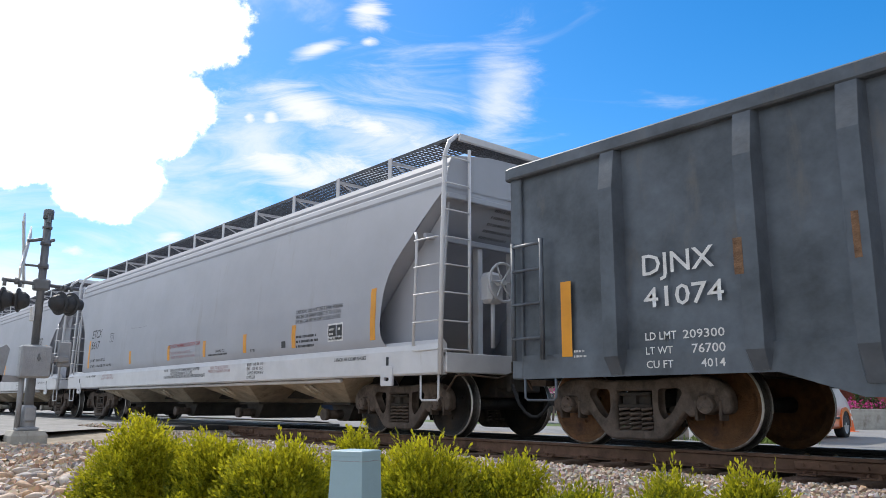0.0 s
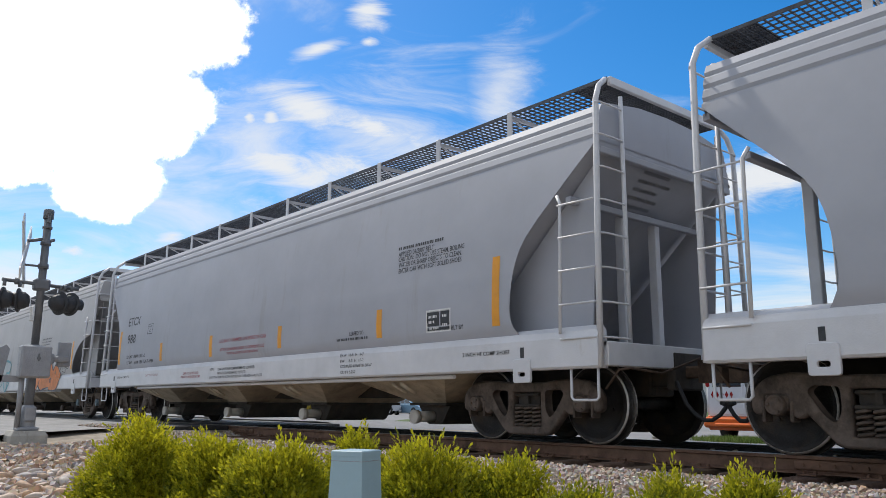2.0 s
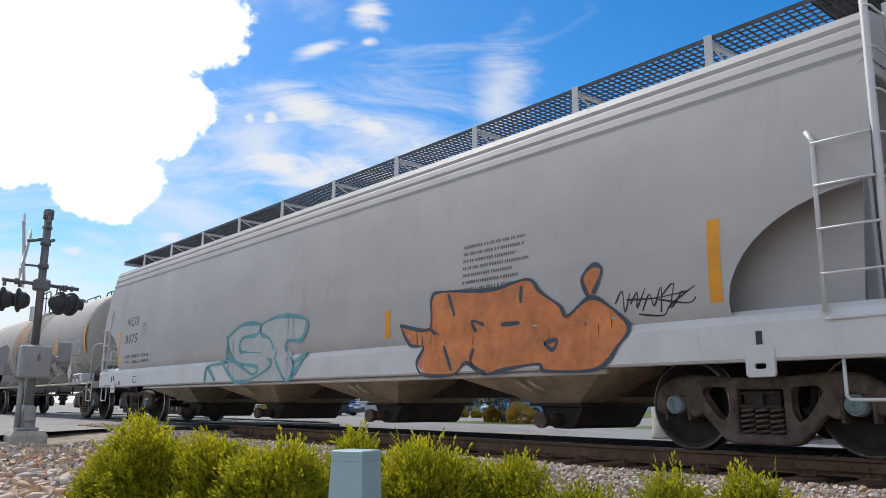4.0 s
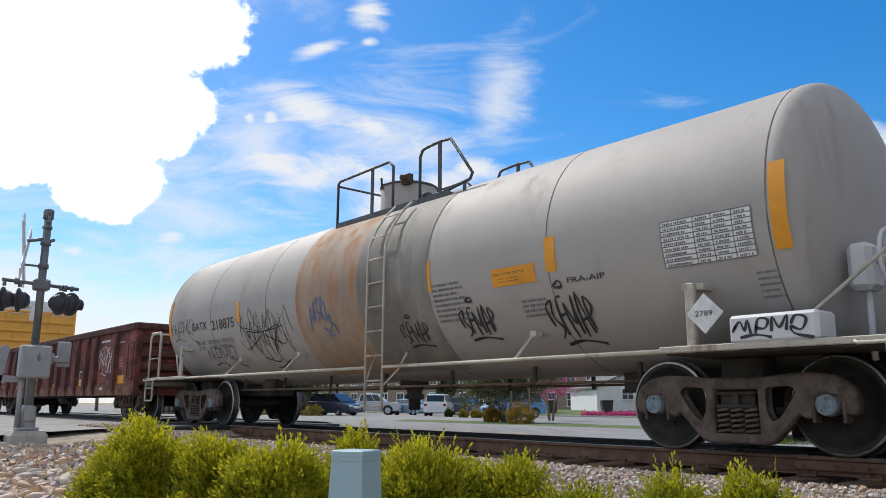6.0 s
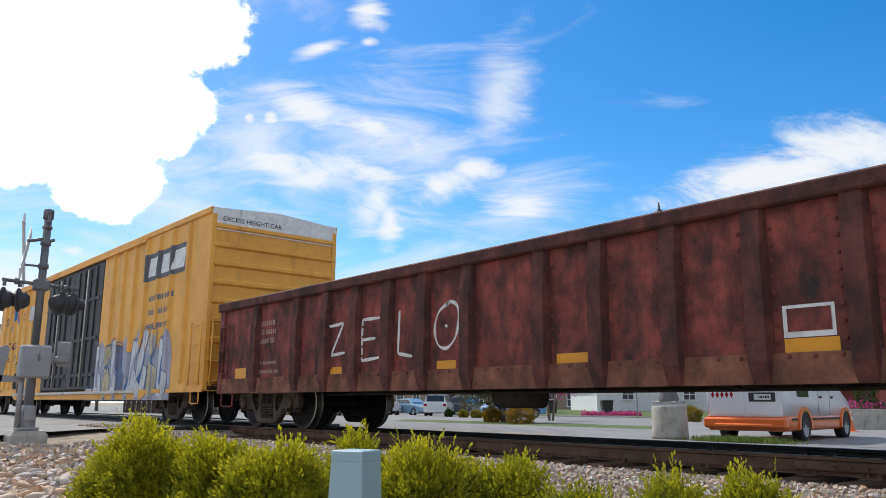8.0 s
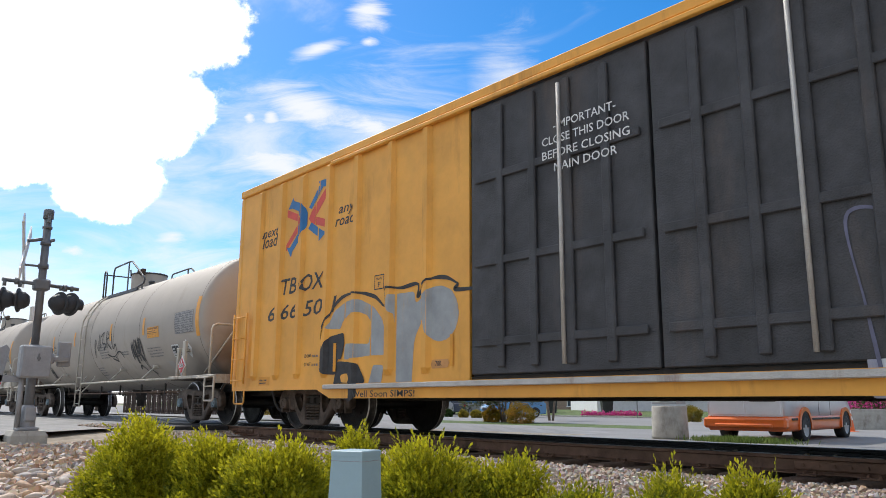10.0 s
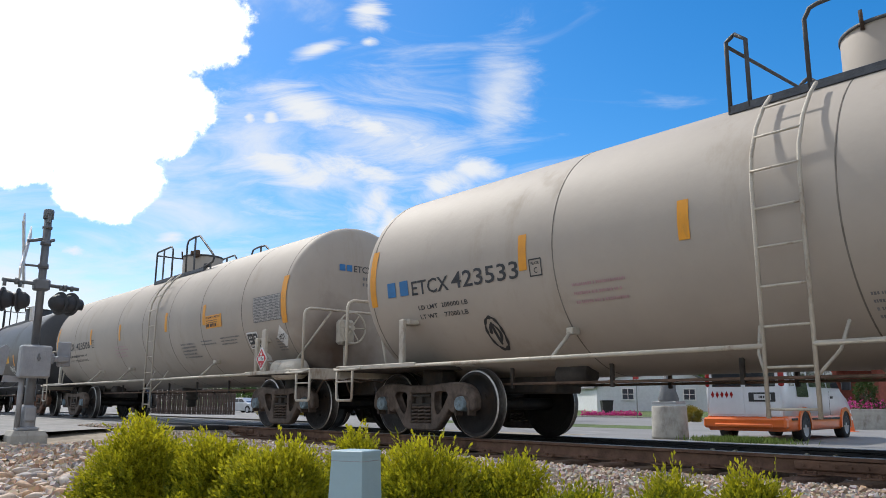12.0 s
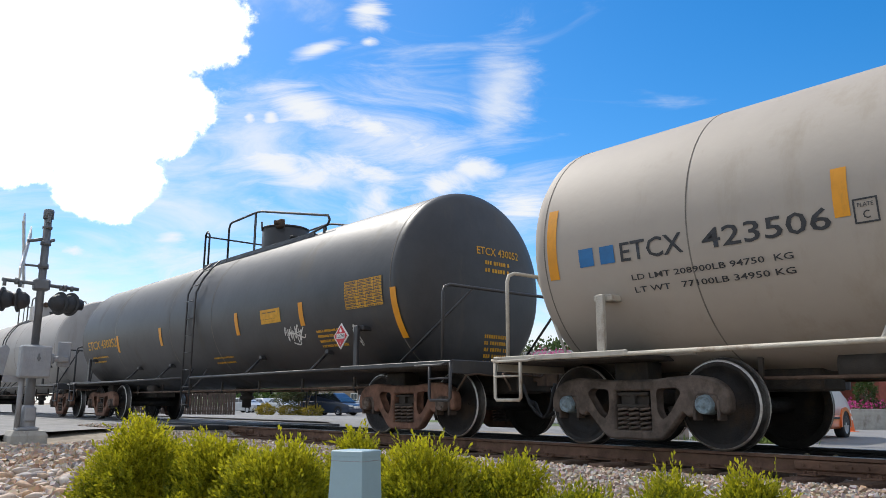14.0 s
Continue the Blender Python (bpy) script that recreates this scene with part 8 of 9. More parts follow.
LEAF_GOLD = leaf_mat("golden_shrub_leaf", (0.13, 0.17, 0.010), (0.70, 0.62, 0.025), through=0.46)
LEAF_GREEN = leaf_mat("tree_leaf", (0.018, 0.045, 0.010), (0.085, 0.13, 0.03))
LEAF_MYRTLE = leaf_mat("myrtle_leaf", (0.02, 0.05, 0.012), (0.13, 0.12, 0.05))
LEAF_RED = leaf_mat("orange_shrub_leaf", (0.12, 0.15, 0.015), (0.60, 0.30, 0.03))
LEAF_YELLOW = leaf_mat("yellow_shrub_leaf", (0.13, 0.13, 0.015), (0.46, 0.33, 0.04))
PETAL = leaf_mat("pink_petal", (0.40, 0.03, 0.16), (0.75, 0.10, 0.36))
BLADE = leaf_mat("grass_blade", (0.07, 0.13, 0.02), (0.26, 0.33, 0.08))
BARK = mat("bark", (0.22, 0.17, 0.13), 0.9, var=0.25, scale=8, bump=0.01)


def globe(n, c, r, seed, low=-0.4):
    """Points and outward ways spread through an uneven rounded crown."""
    rs_ = np.random.RandomState(seed)
    d = rs_.normal(size=(n, 3))
    d /= np.linalg.norm(d, axis=1)[:, None]
    d = d[d[:, 2] > low]
    lump = 1 + 0.16 * np.sin(d[:, 0] * 5 + seed) + 0.14 * np.sin(d[:, 1] * 6 + seed * 2) + 0.1 * np.sin(d[:, 2] * 7)
    q = rs_.uniform(0.62, 1.0, len(d)) * lump
    return np.asarray(c) + d * q[:, None] * np.asarray(r), d + rs_.normal(size=d.shape) * 0.5


def shrub(label, x, y, z, r, h, leaf, seed, size=0.09, n=2600):
    ob = thing("shrub", label, "shrub", pose(x, y, z), "shrubs by the car park")
    part("stem", Shape().tube([(0, 0, -0.05), (0.02, 0, h * 0.5)], [0.04, 0.02], 6).tube([(0, 0, 0), (0.15 * r, 0.1 * r, h * 0.6)], [0.03, 0.01], 5).tube([(0, 0, 0), (-0.2 * r, 0.05 * r, h * 0.6)], [0.03, 0.01], 5), BARK, ob)
    p, w = globe(n, (0, 0, h * 0.5), (r, r, h * 0.52), seed, -0.9)
    foliage("foliage", p, w, size, leaf, ob, seed=seed)


def tree(label, x, y, z, trunks, h, r, leaf, seed, n=6000, size=0.16, group=""):
    """Several tapered trunks, limbs and a loose crown of clumps."""
    ob = thing("tree", label, "tree", pose(x, y, z), group)
    rnd_ = random.Random(seed)
    P, W = [], []
    for k in range(trunks):
        a = 2 * math.pi * k / trunks + rnd_.uniform(-0.3, 0.3)
        sp = 0.0 if trunks == 1 else r * 0.5
        tip = Vector((sp * math.cos(a), sp * math.sin(a), h * rnd_.uniform(0.7, 0.85)))
        base = Vector((0.12 * math.cos(a), 0.12 * math.sin(a), -0.1)) if trunks > 1 else Vector((0, 0, -0.1))
        mid = base.lerp(tip, 0.5 if trunks == 1 else 0.34) + Vector((rnd_.uniform(-0.1, 0.1), rnd_.uniform(-0.1, 0.1), 0))
        rb = h * (0.016 if trunks > 1 else 0.03)
        tr = part("trunk", Shape().tube([base, mid, tip], [rb, rb * 0.75, rb * 0.3], 8), BARK, ob)
        for j in range(7 if trunks == 1 else 4):
            st = mid.lerp(tip, rnd_.uniform(0.0, 0.9))
            b = rnd_.uniform(0, 6.28)
            en = st + Vector((math.cos(b) * r * 0.55, math.sin(b) * r * 0.55, rnd_.uniform(0.1, 0.35) * h * (0.5 if trunks == 1 else 0.3)))
            part("limb", Shape().tube([st, st.lerp(en, 0.5) + Vector((0, 0, 0.08)), en], [rb * 0.5, rb * 0.35, rb * 0.12], 6), BARK, tr)
            q, w = globe(max(40, n // (trunks * 6)), en, (r * 0.42, r * 0.42, r * 0.34), seed * 7 + k * 5 + j)
            P.append(q), W.append(w)
        q, w = globe(max(40, n // (trunks * 6)), tip, (r * 0.5, r * 0.5, r * 0.42), seed * 11 + k)
        P.append(q), W.append(w)
    foliage("crown", np.concatenate(P), np.concatenate(W), size, leaf, ob, seed=seed)


# verge and lawn
single("lawn", Shape().grid(lambda a, b: (a, b, -0.53 + 0.40 * smooth(47, 57, b)), [-110, -80, -60, -45, -30], [44, 46, 47, 49, 51, 53, 55, 57, 62, 90, 130]), GRASS, "mown lawn before the houses", "lawn", kind="structure")
single("island", Shape().grid(lambda a, b: (a + (b - 18) * -0.9, b, ground_z(-3, b) + 0.03 + 0.05 * math.sin(math.pi * (b - 15.5) / 6)), [-34 + i for i in range(18)], [15.5 + 0.5 * i for i in range(9)]), GRASS, "grassed island in the car park", "grass", kind="structure")
single("kerb", Shape().prism([(-110, 43.4), (-30, 43.4), (-30, 43.9), (-110, 43.9)], -0.6, -0.42, "z"), CONCRETE, "pale concrete kerb along the lawn", "kerb", kind="structure")
rs = np.random.RandomState(5)
n = 2600
a, b = rs.normal(-9.7, 0.50, n), rs.normal(9.3, 0.25, n)
P = np.stack([a, b, [ground_z(-3, q) + 0.02 for q in b]], 1)
ob = foliage("grass_tuft", P, np.stack([rs.normal(0, 0.35, n), rs.normal(0, 0.35, n), np.ones(n)], 1), 0.17, BLADE, wide=0.10)
tagged(ob, "tuft of tall green grass beside the lamp base", "grass", kind="stuff")

# street lamp on its concrete base
IRON = mat("lamp_iron", (0.035, 0.037, 0.04), 0.5, 0.3, var=0.2)
lamp = thing("street_lamp", "dark post lamp with acorn globe on a round concrete base", "street lamp", pose(-11.8, 9.6, -0.38))
part("concrete_base", Shape().lathe([(0.0, 0.0), (0.46, 0.0), (0.46, 0.06), (0.44, 0.78), (0.42, 0.82), (0.0, 0.82)], False, seg=28), CONCRETE, lamp, "stained round concrete base")
part("base_plate", Shape().box(-0.36, 0.36, -0.22, 0.22, 0.86, 0.94, 0.01), mat("galvanised", (0.38, 0.39, 0.40), 0.5, 0.7), lamp)
part("post", Shape().lathe([(0.26, 0.94), (0.27, 1.0), (0.2, 1.2), (0.2, 1.35), (0.12, 1.5), (0.085, 1.7), (0.065, 5.1), (0.09, 5.2), (0.12, 5.35), (0.10, 5.4)], False, seg=16), mat("post_grey", (0.16, 0.165, 0.17), 0.55, 0.2), lamp)
GLOBE = mat("milk_glass", (0.78, 0.77, 0.74), 0.3, var=0.03, bump=0)
part("globe", Shape().lathe([(0.10, 5.4), (0.20, 5.55), (0.24, 5.7), (0.22, 5.82), (0.21, 5.83)], False, seg=18), GLOBE, lamp, "white glass globe")
part("cap", Shape().lathe([(0.23, 5.83), (0.20, 5.92), (0.10, 6.02), (0.03, 6.08), (0.02, 6.26), (0.0, 6.27)], False, seg=18), IRON, lamp)

# ---- vehicles ----
GLASS = mat("vehicle_glass", (0.02, 0.026, 0.032), 0.06, var=0.05, bump=0, coat=0.4)
TYRE = mat("tyre_rubber", (0.022, 0.022, 0.023), 0.85, var=0.2, scale=12)
RIM = mat("alloy_rim", (0.45, 0.45, 0.46), 0.35, 0.8, var=0.1)
TRIM = mat("black_trim", (0.025, 0.025, 0.027), 0.6, var=0.1)
LAMP_RED = mat("tail_lamp_red", (0.30, 0.015, 0.015), 0.2, var=0.05, bump=0)
LAMP_CLEAR = mat("headlamp", (0.62, 0.62, 0.60), 0.15, var=0.05, bump=0)
PLATE = mat("number_plate", (0.55, 0.56, 0.58), 0.5, var=0.05, bump=0)
CHROME = mat("chrome", (0.60, 0.60, 0.61), 0.15, 1.0, var=0.05, bump=0)


def car_wheel(ob, x, y, r, w=0.2):
    s = -1 if y < 0 else 1
    wh = part("wheel", Shape().lathe([(r * 0.62, y - s * w), (r * 0.9, y - s * w), (r, y - s * w * 0.85), (r, y - s * 0.03), (r * 0.92, y), (r * 0.64, y)], True, (x, 0, r), 24), TYRE, ob)
    rim = Shape().lathe([(r * 0.66, y - s * 0.005), (r * 0.60, y - s * 0.03), (r * 0.2, y - s * 0.01), (0.0, y)], True, (x, 0, r), 20)
    part("rim", rim, RIM, wh)


def vehicle(name, label, m, length, width, profile, roof, paint, wheels, r, group="cars in the car park"):
    """A car: profile is its side outline without the cabin, roof the cabin's outline, both (x, z) from the tail."""
    ob = thing(name, label, "car", m, group)
    hw = width / 2
    body = Shape()
    cz = sum(p[1] for p in profile) / len(profile)
    pp = round_poly(profile, 0.14, 4)
    secs = []
    for yy, k in ((-hw, 0.93), (-hw + 0.05, 0.985), (-hw + 0.14, 1.0), (hw - 0.14, 1.0), (hw - 0.05, 0.985), (hw, 0.93)):
        secs.append([(length / 2 + (x - length / 2) * (0.985 + 0.015 * k), yy, cz + (z - cz) * k) for x, z in pp])
    body.rings(secs, True, False)
    part("body", body, paint, ob)
    cab = Shape()
    rp = round_poly(roof, 0.12, 3)
    zt = max(z for _, z in roof)
    zb = min(z for _, z in roof)
    secs = []
    for s in (-1, -0.9, 0.9, 1):
        e = 0.0 if abs(s) == 1 else 0.03
        secs.append([(x, s * (hw - 0.06 - 0.20 * (z - zb) / (zt - zb)), z + (e if z > zb + 0.1 else 0)) for x, z in rp])
    cab.rings(secs, True, False)
    part("cabin", cab, paint, ob)
    # side windows, windscreen and rear window lie proud of the cabin
    x0b, x1b = min(x for x, z in roof if z < zb + 0.05), max(x for x, z in roof if z < zb + 0.05)
    top = [x for x, z in roof if z > zt - 0.12]
    x0t, x1t = min(top), max(top)
    h0, h1 = zb + 0.10, zt - 0.10
    fx = lambda t, z: (x0b + (x0t - x0b) * (z - zb) / (zt - zb)) * (1 - t) + (x1b + (x1t - x1b) * (z - zb) / (zt - zb)) * t
    for s in (-1, 1):
        yy = lambda z: s * (hw - 0.06 - 0.20 * (z - zb) / (zt - zb) + 0.012)
        for t0, t1 in ((0.06, 0.30), (0.33, 0.60), (0.63, 0.93)):
            part("side_window", Shape().grid(lambda t, z: (fx(t, z), yy(z), z), [t0, t1], [h0, h1]), GLASS, ob)
    wy = hw - 0.24
    for t, d in ((1.0, 0.02), (0.0, -0.02)):
        part("windscreen" if t else "rear_window", Shape().grid(lambda q, z: (fx(t, z) + d, q, z), [-wy, wy], [h0, h1]), GLASS, ob)
    for x in wheels:
        for s in (-1, 1):
            car_wheel(ob, x, s * (hw + 0.01), r)
            part("wheel_arch", Shape().prism(arc(x, r, r + 0.07, 0, 180, 10) + arc(x, r, r - 0.02, 180, 0, 10), s * (hw + 0.006), s * (hw - 0.08)), TRIM, ob)
    zl = profile[0][1]
    for s in (-1, 1):
        part("headlight", Shape().box(length - 0.22, length - 0.01, s * (hw - 0.45), s * (hw - 0.08), 0.66, 0.82, 0.03), LAMP_CLEAR, ob)
        part("tail_light", Shape().box(-0.01, 0.12, s * (hw - 0.3), s * (hw - 0.04), 0.80, 1.0, 0.03), LAMP_RED, ob)
    part("grille", Shape().box(length - 0.08, length + 0.01, -hw * 0.5, hw * 0.5, 0.55, 0.78, 0.02), CHROME if "silver" in label or "dark blue" in label else TRIM, ob)
    part("bumper", Shape().box(length - 0.16, length + 0.02, -hw + 0.05, hw - 0.05, 0.28, 0.48, 0.04).box(-0.02, 0.16, -hw + 0.05, hw - 0.05, 0.3, 0.52, 0.04), paint, ob)
    return ob


def paint(name, c):
    return mat(name, c, 0.3, 0.15, var=0.05, scale=2, bump=0, coat=0.6)


SEDAN = ([(0.0, 0.35), (0.0, 0.92), (0.25, 1.0), (3.4, 0.98), (4.45, 0.82), (4.6, 0.6), (4.6, 0.3), (4.3, 0.22), (0.3, 0.22)], [(0.35, 0.95), (1.15, 1.42), (2.45, 1.46), (3.5, 0.95)], 4.6, 1.8, (0.95, 3.65), 0.33)
SUV = ([(0.0, 0.4), (0.02, 1.1), (0.1, 1.16), (3.6, 1.12), (4.6, 0.98), (4.75, 0.7), (4.72, 0.35), (4.4, 0.28), (0.3, 0.28)], [(0.08, 1.1), (0.3, 1.72), (2.9, 1.76), (3.75, 1.08)], 4.75, 1.88, (0.95, 3.75), 0.37)
MINIVAN = ([(0.0, 0.35), (0.0, 1.05), (0.1, 1.1), (3.9, 1.05), (4.85, 0.88), (5.05, 0.62), (5.0, 0.3), (4.7, 0.22), (0.3, 0.22)], [(0.06, 1.05), (0.28, 1.70), (3.2, 1.74), (4.3, 1.0)], 5.1, 1.98, (0.95, 3.95), 0.35)
PICKUP = ([(0.0, 0.5), (0.0, 1.15), (0.1, 1.18), (4.3, 1.16), (5.5, 1.08), (5.7, 0.8), (5.7, 0.45), (5.4, 0.35), (0.3, 0.38)], [(1.9, 1.12), (2.05, 1.82), (3.6, 1.85), (4.4, 1.12)], 5.75, 2.0, (1.15, 4.6), 0.4)
LOT_CARS = [
    ("minivan", "dark blue minivan with chrome grille", MINIVAN, (0.02, 0.035, 0.075), -56.30, 25.60, 17),
    ("pickup_truck", "silver pickup truck in the car park", PICKUP, (0.48, 0.50, 0.53), -60.64, 31.38, 45),
    ("sedan", "light blue sedan in the car park", SEDAN, (0.22, 0.36, 0.47), -58.41, 36.43, 357),
    ("suv", "white off-road wagon seen from behind", SUV, (0.62, 0.64, 0.66), -48.31, 32.36, 132),
    ("suv", "dark slate grey parked family wagon", SUV, (0.045, 0.055, 0.085), -57.28, 42.67, 113),
    ("suv", "bright blue crossover behind the shrubs", SUV, (0.10, 0.27, 0.48), -42.18, 38.03, 249),
    ("sedan", "silver sedan behind the shrubs", SEDAN, (0.52, 0.54, 0.56), -71.49, 30.45, 1),
    ("sedan", "pale grey sedan at the end of the row", SEDAN, (0.46, 0.47, 0.49), -76.26, 31.11, 2),
    ("sedan", "pale blue sedan near the timber fence", SEDAN, (0.25, 0.33, 0.42), -75.68, 28.13, 13),
]
for nm, lab, kind_, col, x, y, turn in LOT_CARS:
    prof, roof, ln, wd, wh, r = kind_
    vehicle(nm, lab, pose(x, y, ground_z(-3, y) + 0.02, 0, 0, turn), ln, wd, prof, roof, paint("paint_" + lab.split()[0] + "_" + nm, col), wh, r)


def shuttle_van():
    """White and orange passenger van, seen from its rear corner."""
    WHITE, ORANGE = paint("van_white", (0.74, 0.76, 0.80)), paint("van_orange", (0.75, 0.15, 0.02))
    ob = thing("passenger_van", "white passenger van with bright orange lower body", "van", pose(-9.98, 10.08, ground_z(-3, 11.5) + 0.02, 0, 0, 97.5), "vans")
    hw = 1.0
    # stations along the van: place, half width, height of the roof or bonnet
    spine = [(0.0, 0.90, 1.93), (0.03, 0.95, 2.00), (0.12, 0.985, 2.06), (0.4, 1.0, 2.10), (2.0, 1.0, 2.13), (3.4, 1.0, 2.11), (3.75, 1.0, 2.05), (4.0, 1.0, 1.92), (4.75, 1.0, 1.36), (4.95, 0.99, 1.27), (5.4, 0.95, 1.14), (5.58, 0.88, 1.02), (5.66, 0.78, 0.88)]
    lean = [(0.0, 1.0), (0.42, 1.005), (0.80, 0.945), (0.90, 0.92), (0.96, 0.87), (1.0, 0.76)]
    up, low = Shape(), Shape()
    half_ring = lambda x, w, top: [(x, -w * q, 0.62 + (top - 0.62) * t) for t, q in lean]
    up.rings([half_ring(x, w, top) + [(x, -p[1], p[2]) for p in half_ring(x, w, top)[::-1]] for x, w, top in spine], True, True)
    part("upper_body", up, WHITE, ob)
    low.rings([[(x, -w * 0.97, 0.28), (x, -w - 0.012, 0.34), (x, -w - 0.018, 0.60), (x, -w, 0.635), (x, w, 0.635), (x, w + 0.018, 0.60), (x, w + 0.012, 0.34), (x, w * 0.97, 0.28)] for x, w, top in spine], True, True)
    part("lower_body", low, ORANGE, ob, "orange skirt along the van")
    part("rear_bumper", Shape().box(-0.16, 0.1, -hw - 0.01, hw + 0.01, 0.34, 0.60, 0.05).box(-0.22, -0.1, -0.7, 0.7, 0.36, 0.46, 0.03), ORANGE, ob, "orange step bumper")
    for s in (-1, 1):
        dr = part("rear_door", Shape().box(-0.012, 0.02, s * 0.012, s * 0.86, 0.66, 1.86, 0.01), WHITE, ob)
        part("rear_window", Shape().box(-0.026, -0.010, s * 0.07, s * 0.76, 1.36, 1.82, 0.008), GLASS, dr)
        part("window_seal", outline(lambda u, v: (-0.016, u, v), min(s * 0.05, s * 0.78), max(s * 0.05, s * 0.78), 1.34, 1.84, 0.03), TRIM, dr)
        part("tail_light", Shape().box(-0.02, 0.10, s * 0.83, s * 0.965, 1.34, 1.82, 0.03), LAMP_RED, ob, "tall red tail light")
        yy = lambda z: s * (1.005 - 0.06 * max(0, z - 1.24) / 0.57 + 0.016)
        for x0, x1, zl in ((0.30, 0.62, 1.36), (0.74, 1.62, 1.10), (1.72, 2.42, 1.36), (2.50, 3.12, 1.36), (3.22, 4.05, 1.36)):
            sl = 0.0 if x1 < 4 else 0.45
            part("side_window", Shape().add([(x0 + 0.02, yy(zl), zl), (x1 + sl * 0.6, yy(zl), zl), (x1 - sl * 0.4 - 0.02, yy(1.88), 1.88), (x0 + 0.05, yy(1.88), 1.88)], [(0, 1, 2, 3)]), GLASS, ob)
        for x0 in (2.38, 3.34):
            part("door_seam", Shape().box(x0, x0 + 0.015, s * (hw + 0.001), s * (hw + 0.006), 0.66, 1.28), TRIM, ob)
            part("door_handle", Shape().box(x0 + 0.08, x0 + 0.24, s * hw, s * (hw + 0.04), 1.08, 1.14, 0.01), TRIM, ob)
        for x0, x1 in ((0.25, 0.66), (1.76, 2.5), (2.55, 3.3), (3.36, 4.08)):
            part("side_moulding", Shape().box(x0, x1, s * (hw + 0.014), s * (hw + 0.032), 0.54, 0.59, 0.006), TRIM, ob)
        part("wing_mirror", Shape().box(4.45, 4.6, s * (hw + 0.02), s * (hw + 0.26), 1.32, 1.58, 0.03), TRIM, ob)
        for x in (1.2, 4.63):
            car_wheel(ob, x, s * (hw + 0.035), 0.37, 0.26)
            part("wheel_flare", Shape().prism(arc(x, 0.36, 0.50, -5, 185, 12) + arc(x, 0.36, 0.40, 185, -5, 12), s * (hw + 0.05), s * (hw - 0.05)), ORANGE, ob)
            part("wheel_well", Shape().prism(arc(x, 0.36, 0.40, 0, 180, 10), s * (hw + 0.026), s * (hw - 0.3)), TRIM, ob)
    part("plate_recess", Shape().box(-0.03, 0.0, -0.76, -0.12, 0.98, 1.2, 0.02), TRIM, ob)
    pl = part("number_plate", Shape().box(-0.04, -0.03, -0.66, -0.26, 1.02, 1.16), PLATE, ob)
    text_bars("plate_mark", -0.63, -0.3, 1.06, 1, 0.1, 0.06, lambda u, v: (-0.043, u, v), INK, pl, 3)
    for k in range(5):
        y = 0.78 - k * 0.12
        part("diamond_mark", Shape().add([(-0.016, y - 0.045, 1.15), (-0.016, y, 1.06), (-0.016, y + 0.045, 1.15), (-0.016, y, 1.24)], [(0, 1, 2, 3)]), LAMP_RED, ob)


shuttle_van()

# cone, planter, bin, sign
cone = thing("traffic_cone", "orange traffic cone with two white bands", "traffic cone", pose(-11.83, 20.51, ground_z(-3, 20.51) + 0.02))
CONE = mat("cone_orange", (0.78, 0.14, 0.02), 0.5, var=0.08)
part("cone_body", Shape().lathe([(0.17, 0.03), (0.13, 0.3), (0.05, 0.9), (0.035, 0.92), (0.0, 0.92)], False, seg=20).box(-0.22, 0.22, -0.22, 0.22, 0.0, 0.04, 0.01), CONE, cone)
for z0, z1 in ((0.42, 0.55), (0.65, 0.76)):
    part("white_band", Shape().lathe([(0.135 - 0.0 * z0 + 0.003 - 0.133 * (z0 - 0.3) + 0.0, z0), (0.138 - 0.133 * (z1 - 0.3), z1)], False, seg=20), INK_WHITE, cone)
pl = thing("planter", "long concrete planter full of pink flowers", "planter", pose(-13.1, 23.7, ground_z(-3, 24) + 0.01, 0, 0, 48))
part("planter_wall", Shape().box(0, 7, 0, 1.2, 0, 0.82, 0.03), CONCRETE, pl)
rs = np.random.RandomState(2)
n = 2600
P = np.stack([rs.uniform(0, 7, n), rs.uniform(-0.1, 1.2, n), 0.80 + np.abs(rs.normal(0, 0.13, n))], 1)
foliage("leaves", P[:1200], rs.normal(size=(1200, 3)) + [0, 0, 0.8], 0.14, LEAF_GREEN, pl, seed=4)
foliage("flowers", P[1200:] + [0, 0, 0.05], rs.normal(size=(1400, 3)) + [0, -0.4, 0.8], 0.10, PETAL, pl, "pink petunia flowers", seed=5, wide=0.9)
shrub("small green conifer in the planter", -12.9, 24.9, 0.35, 0.36, 1.2, LEAF_GREEN, 12, 0.12, 1600)
bed = thing("flower_bed", "low bed of pink flowers by the kerb", "flower bed", pose(-43.2, 48.2, -0.47, 0, 0, 45))
P = np.stack([rs.uniform(-2.6, 2.6, 900), rs.uniform(-0.4, 0.4, 900), np.abs(rs.normal(0.1, 0.12, 900))], 1)
foliage("flowers", P, rs.normal(size=(900, 3)) + [0, -0.4, 0.8], 0.18, PETAL, bed, seed=6, wide=0.9)
part("soil", Shape().box(-2.7, 2.7, -0.5, 0.5, -0.1, 0.04, 0.03), EARTH, bed)
binn = thing("refuse_bin", "dark wheeled refuse bin", "bin", pose(-53.4, 52.0, -0.42, 0, 0, 40), "bins by the lawn")
part("bin_body", Shape().rings([[(-k, -k, z), (k, -k, z), (k, k, z), (-k, k, z)] for k, z in ((0.42, 0.05), (0.52, 1.2))], True, False), IRON, binn)
part("bin_lid", Shape().box(-0.56, 0.56, -0.58, 0.56, 1.2, 1.32, 0.04), IRON, binn)
copy_thing(binn, pose(-46.9, 52.4, -0.40, 0, 0, 50))
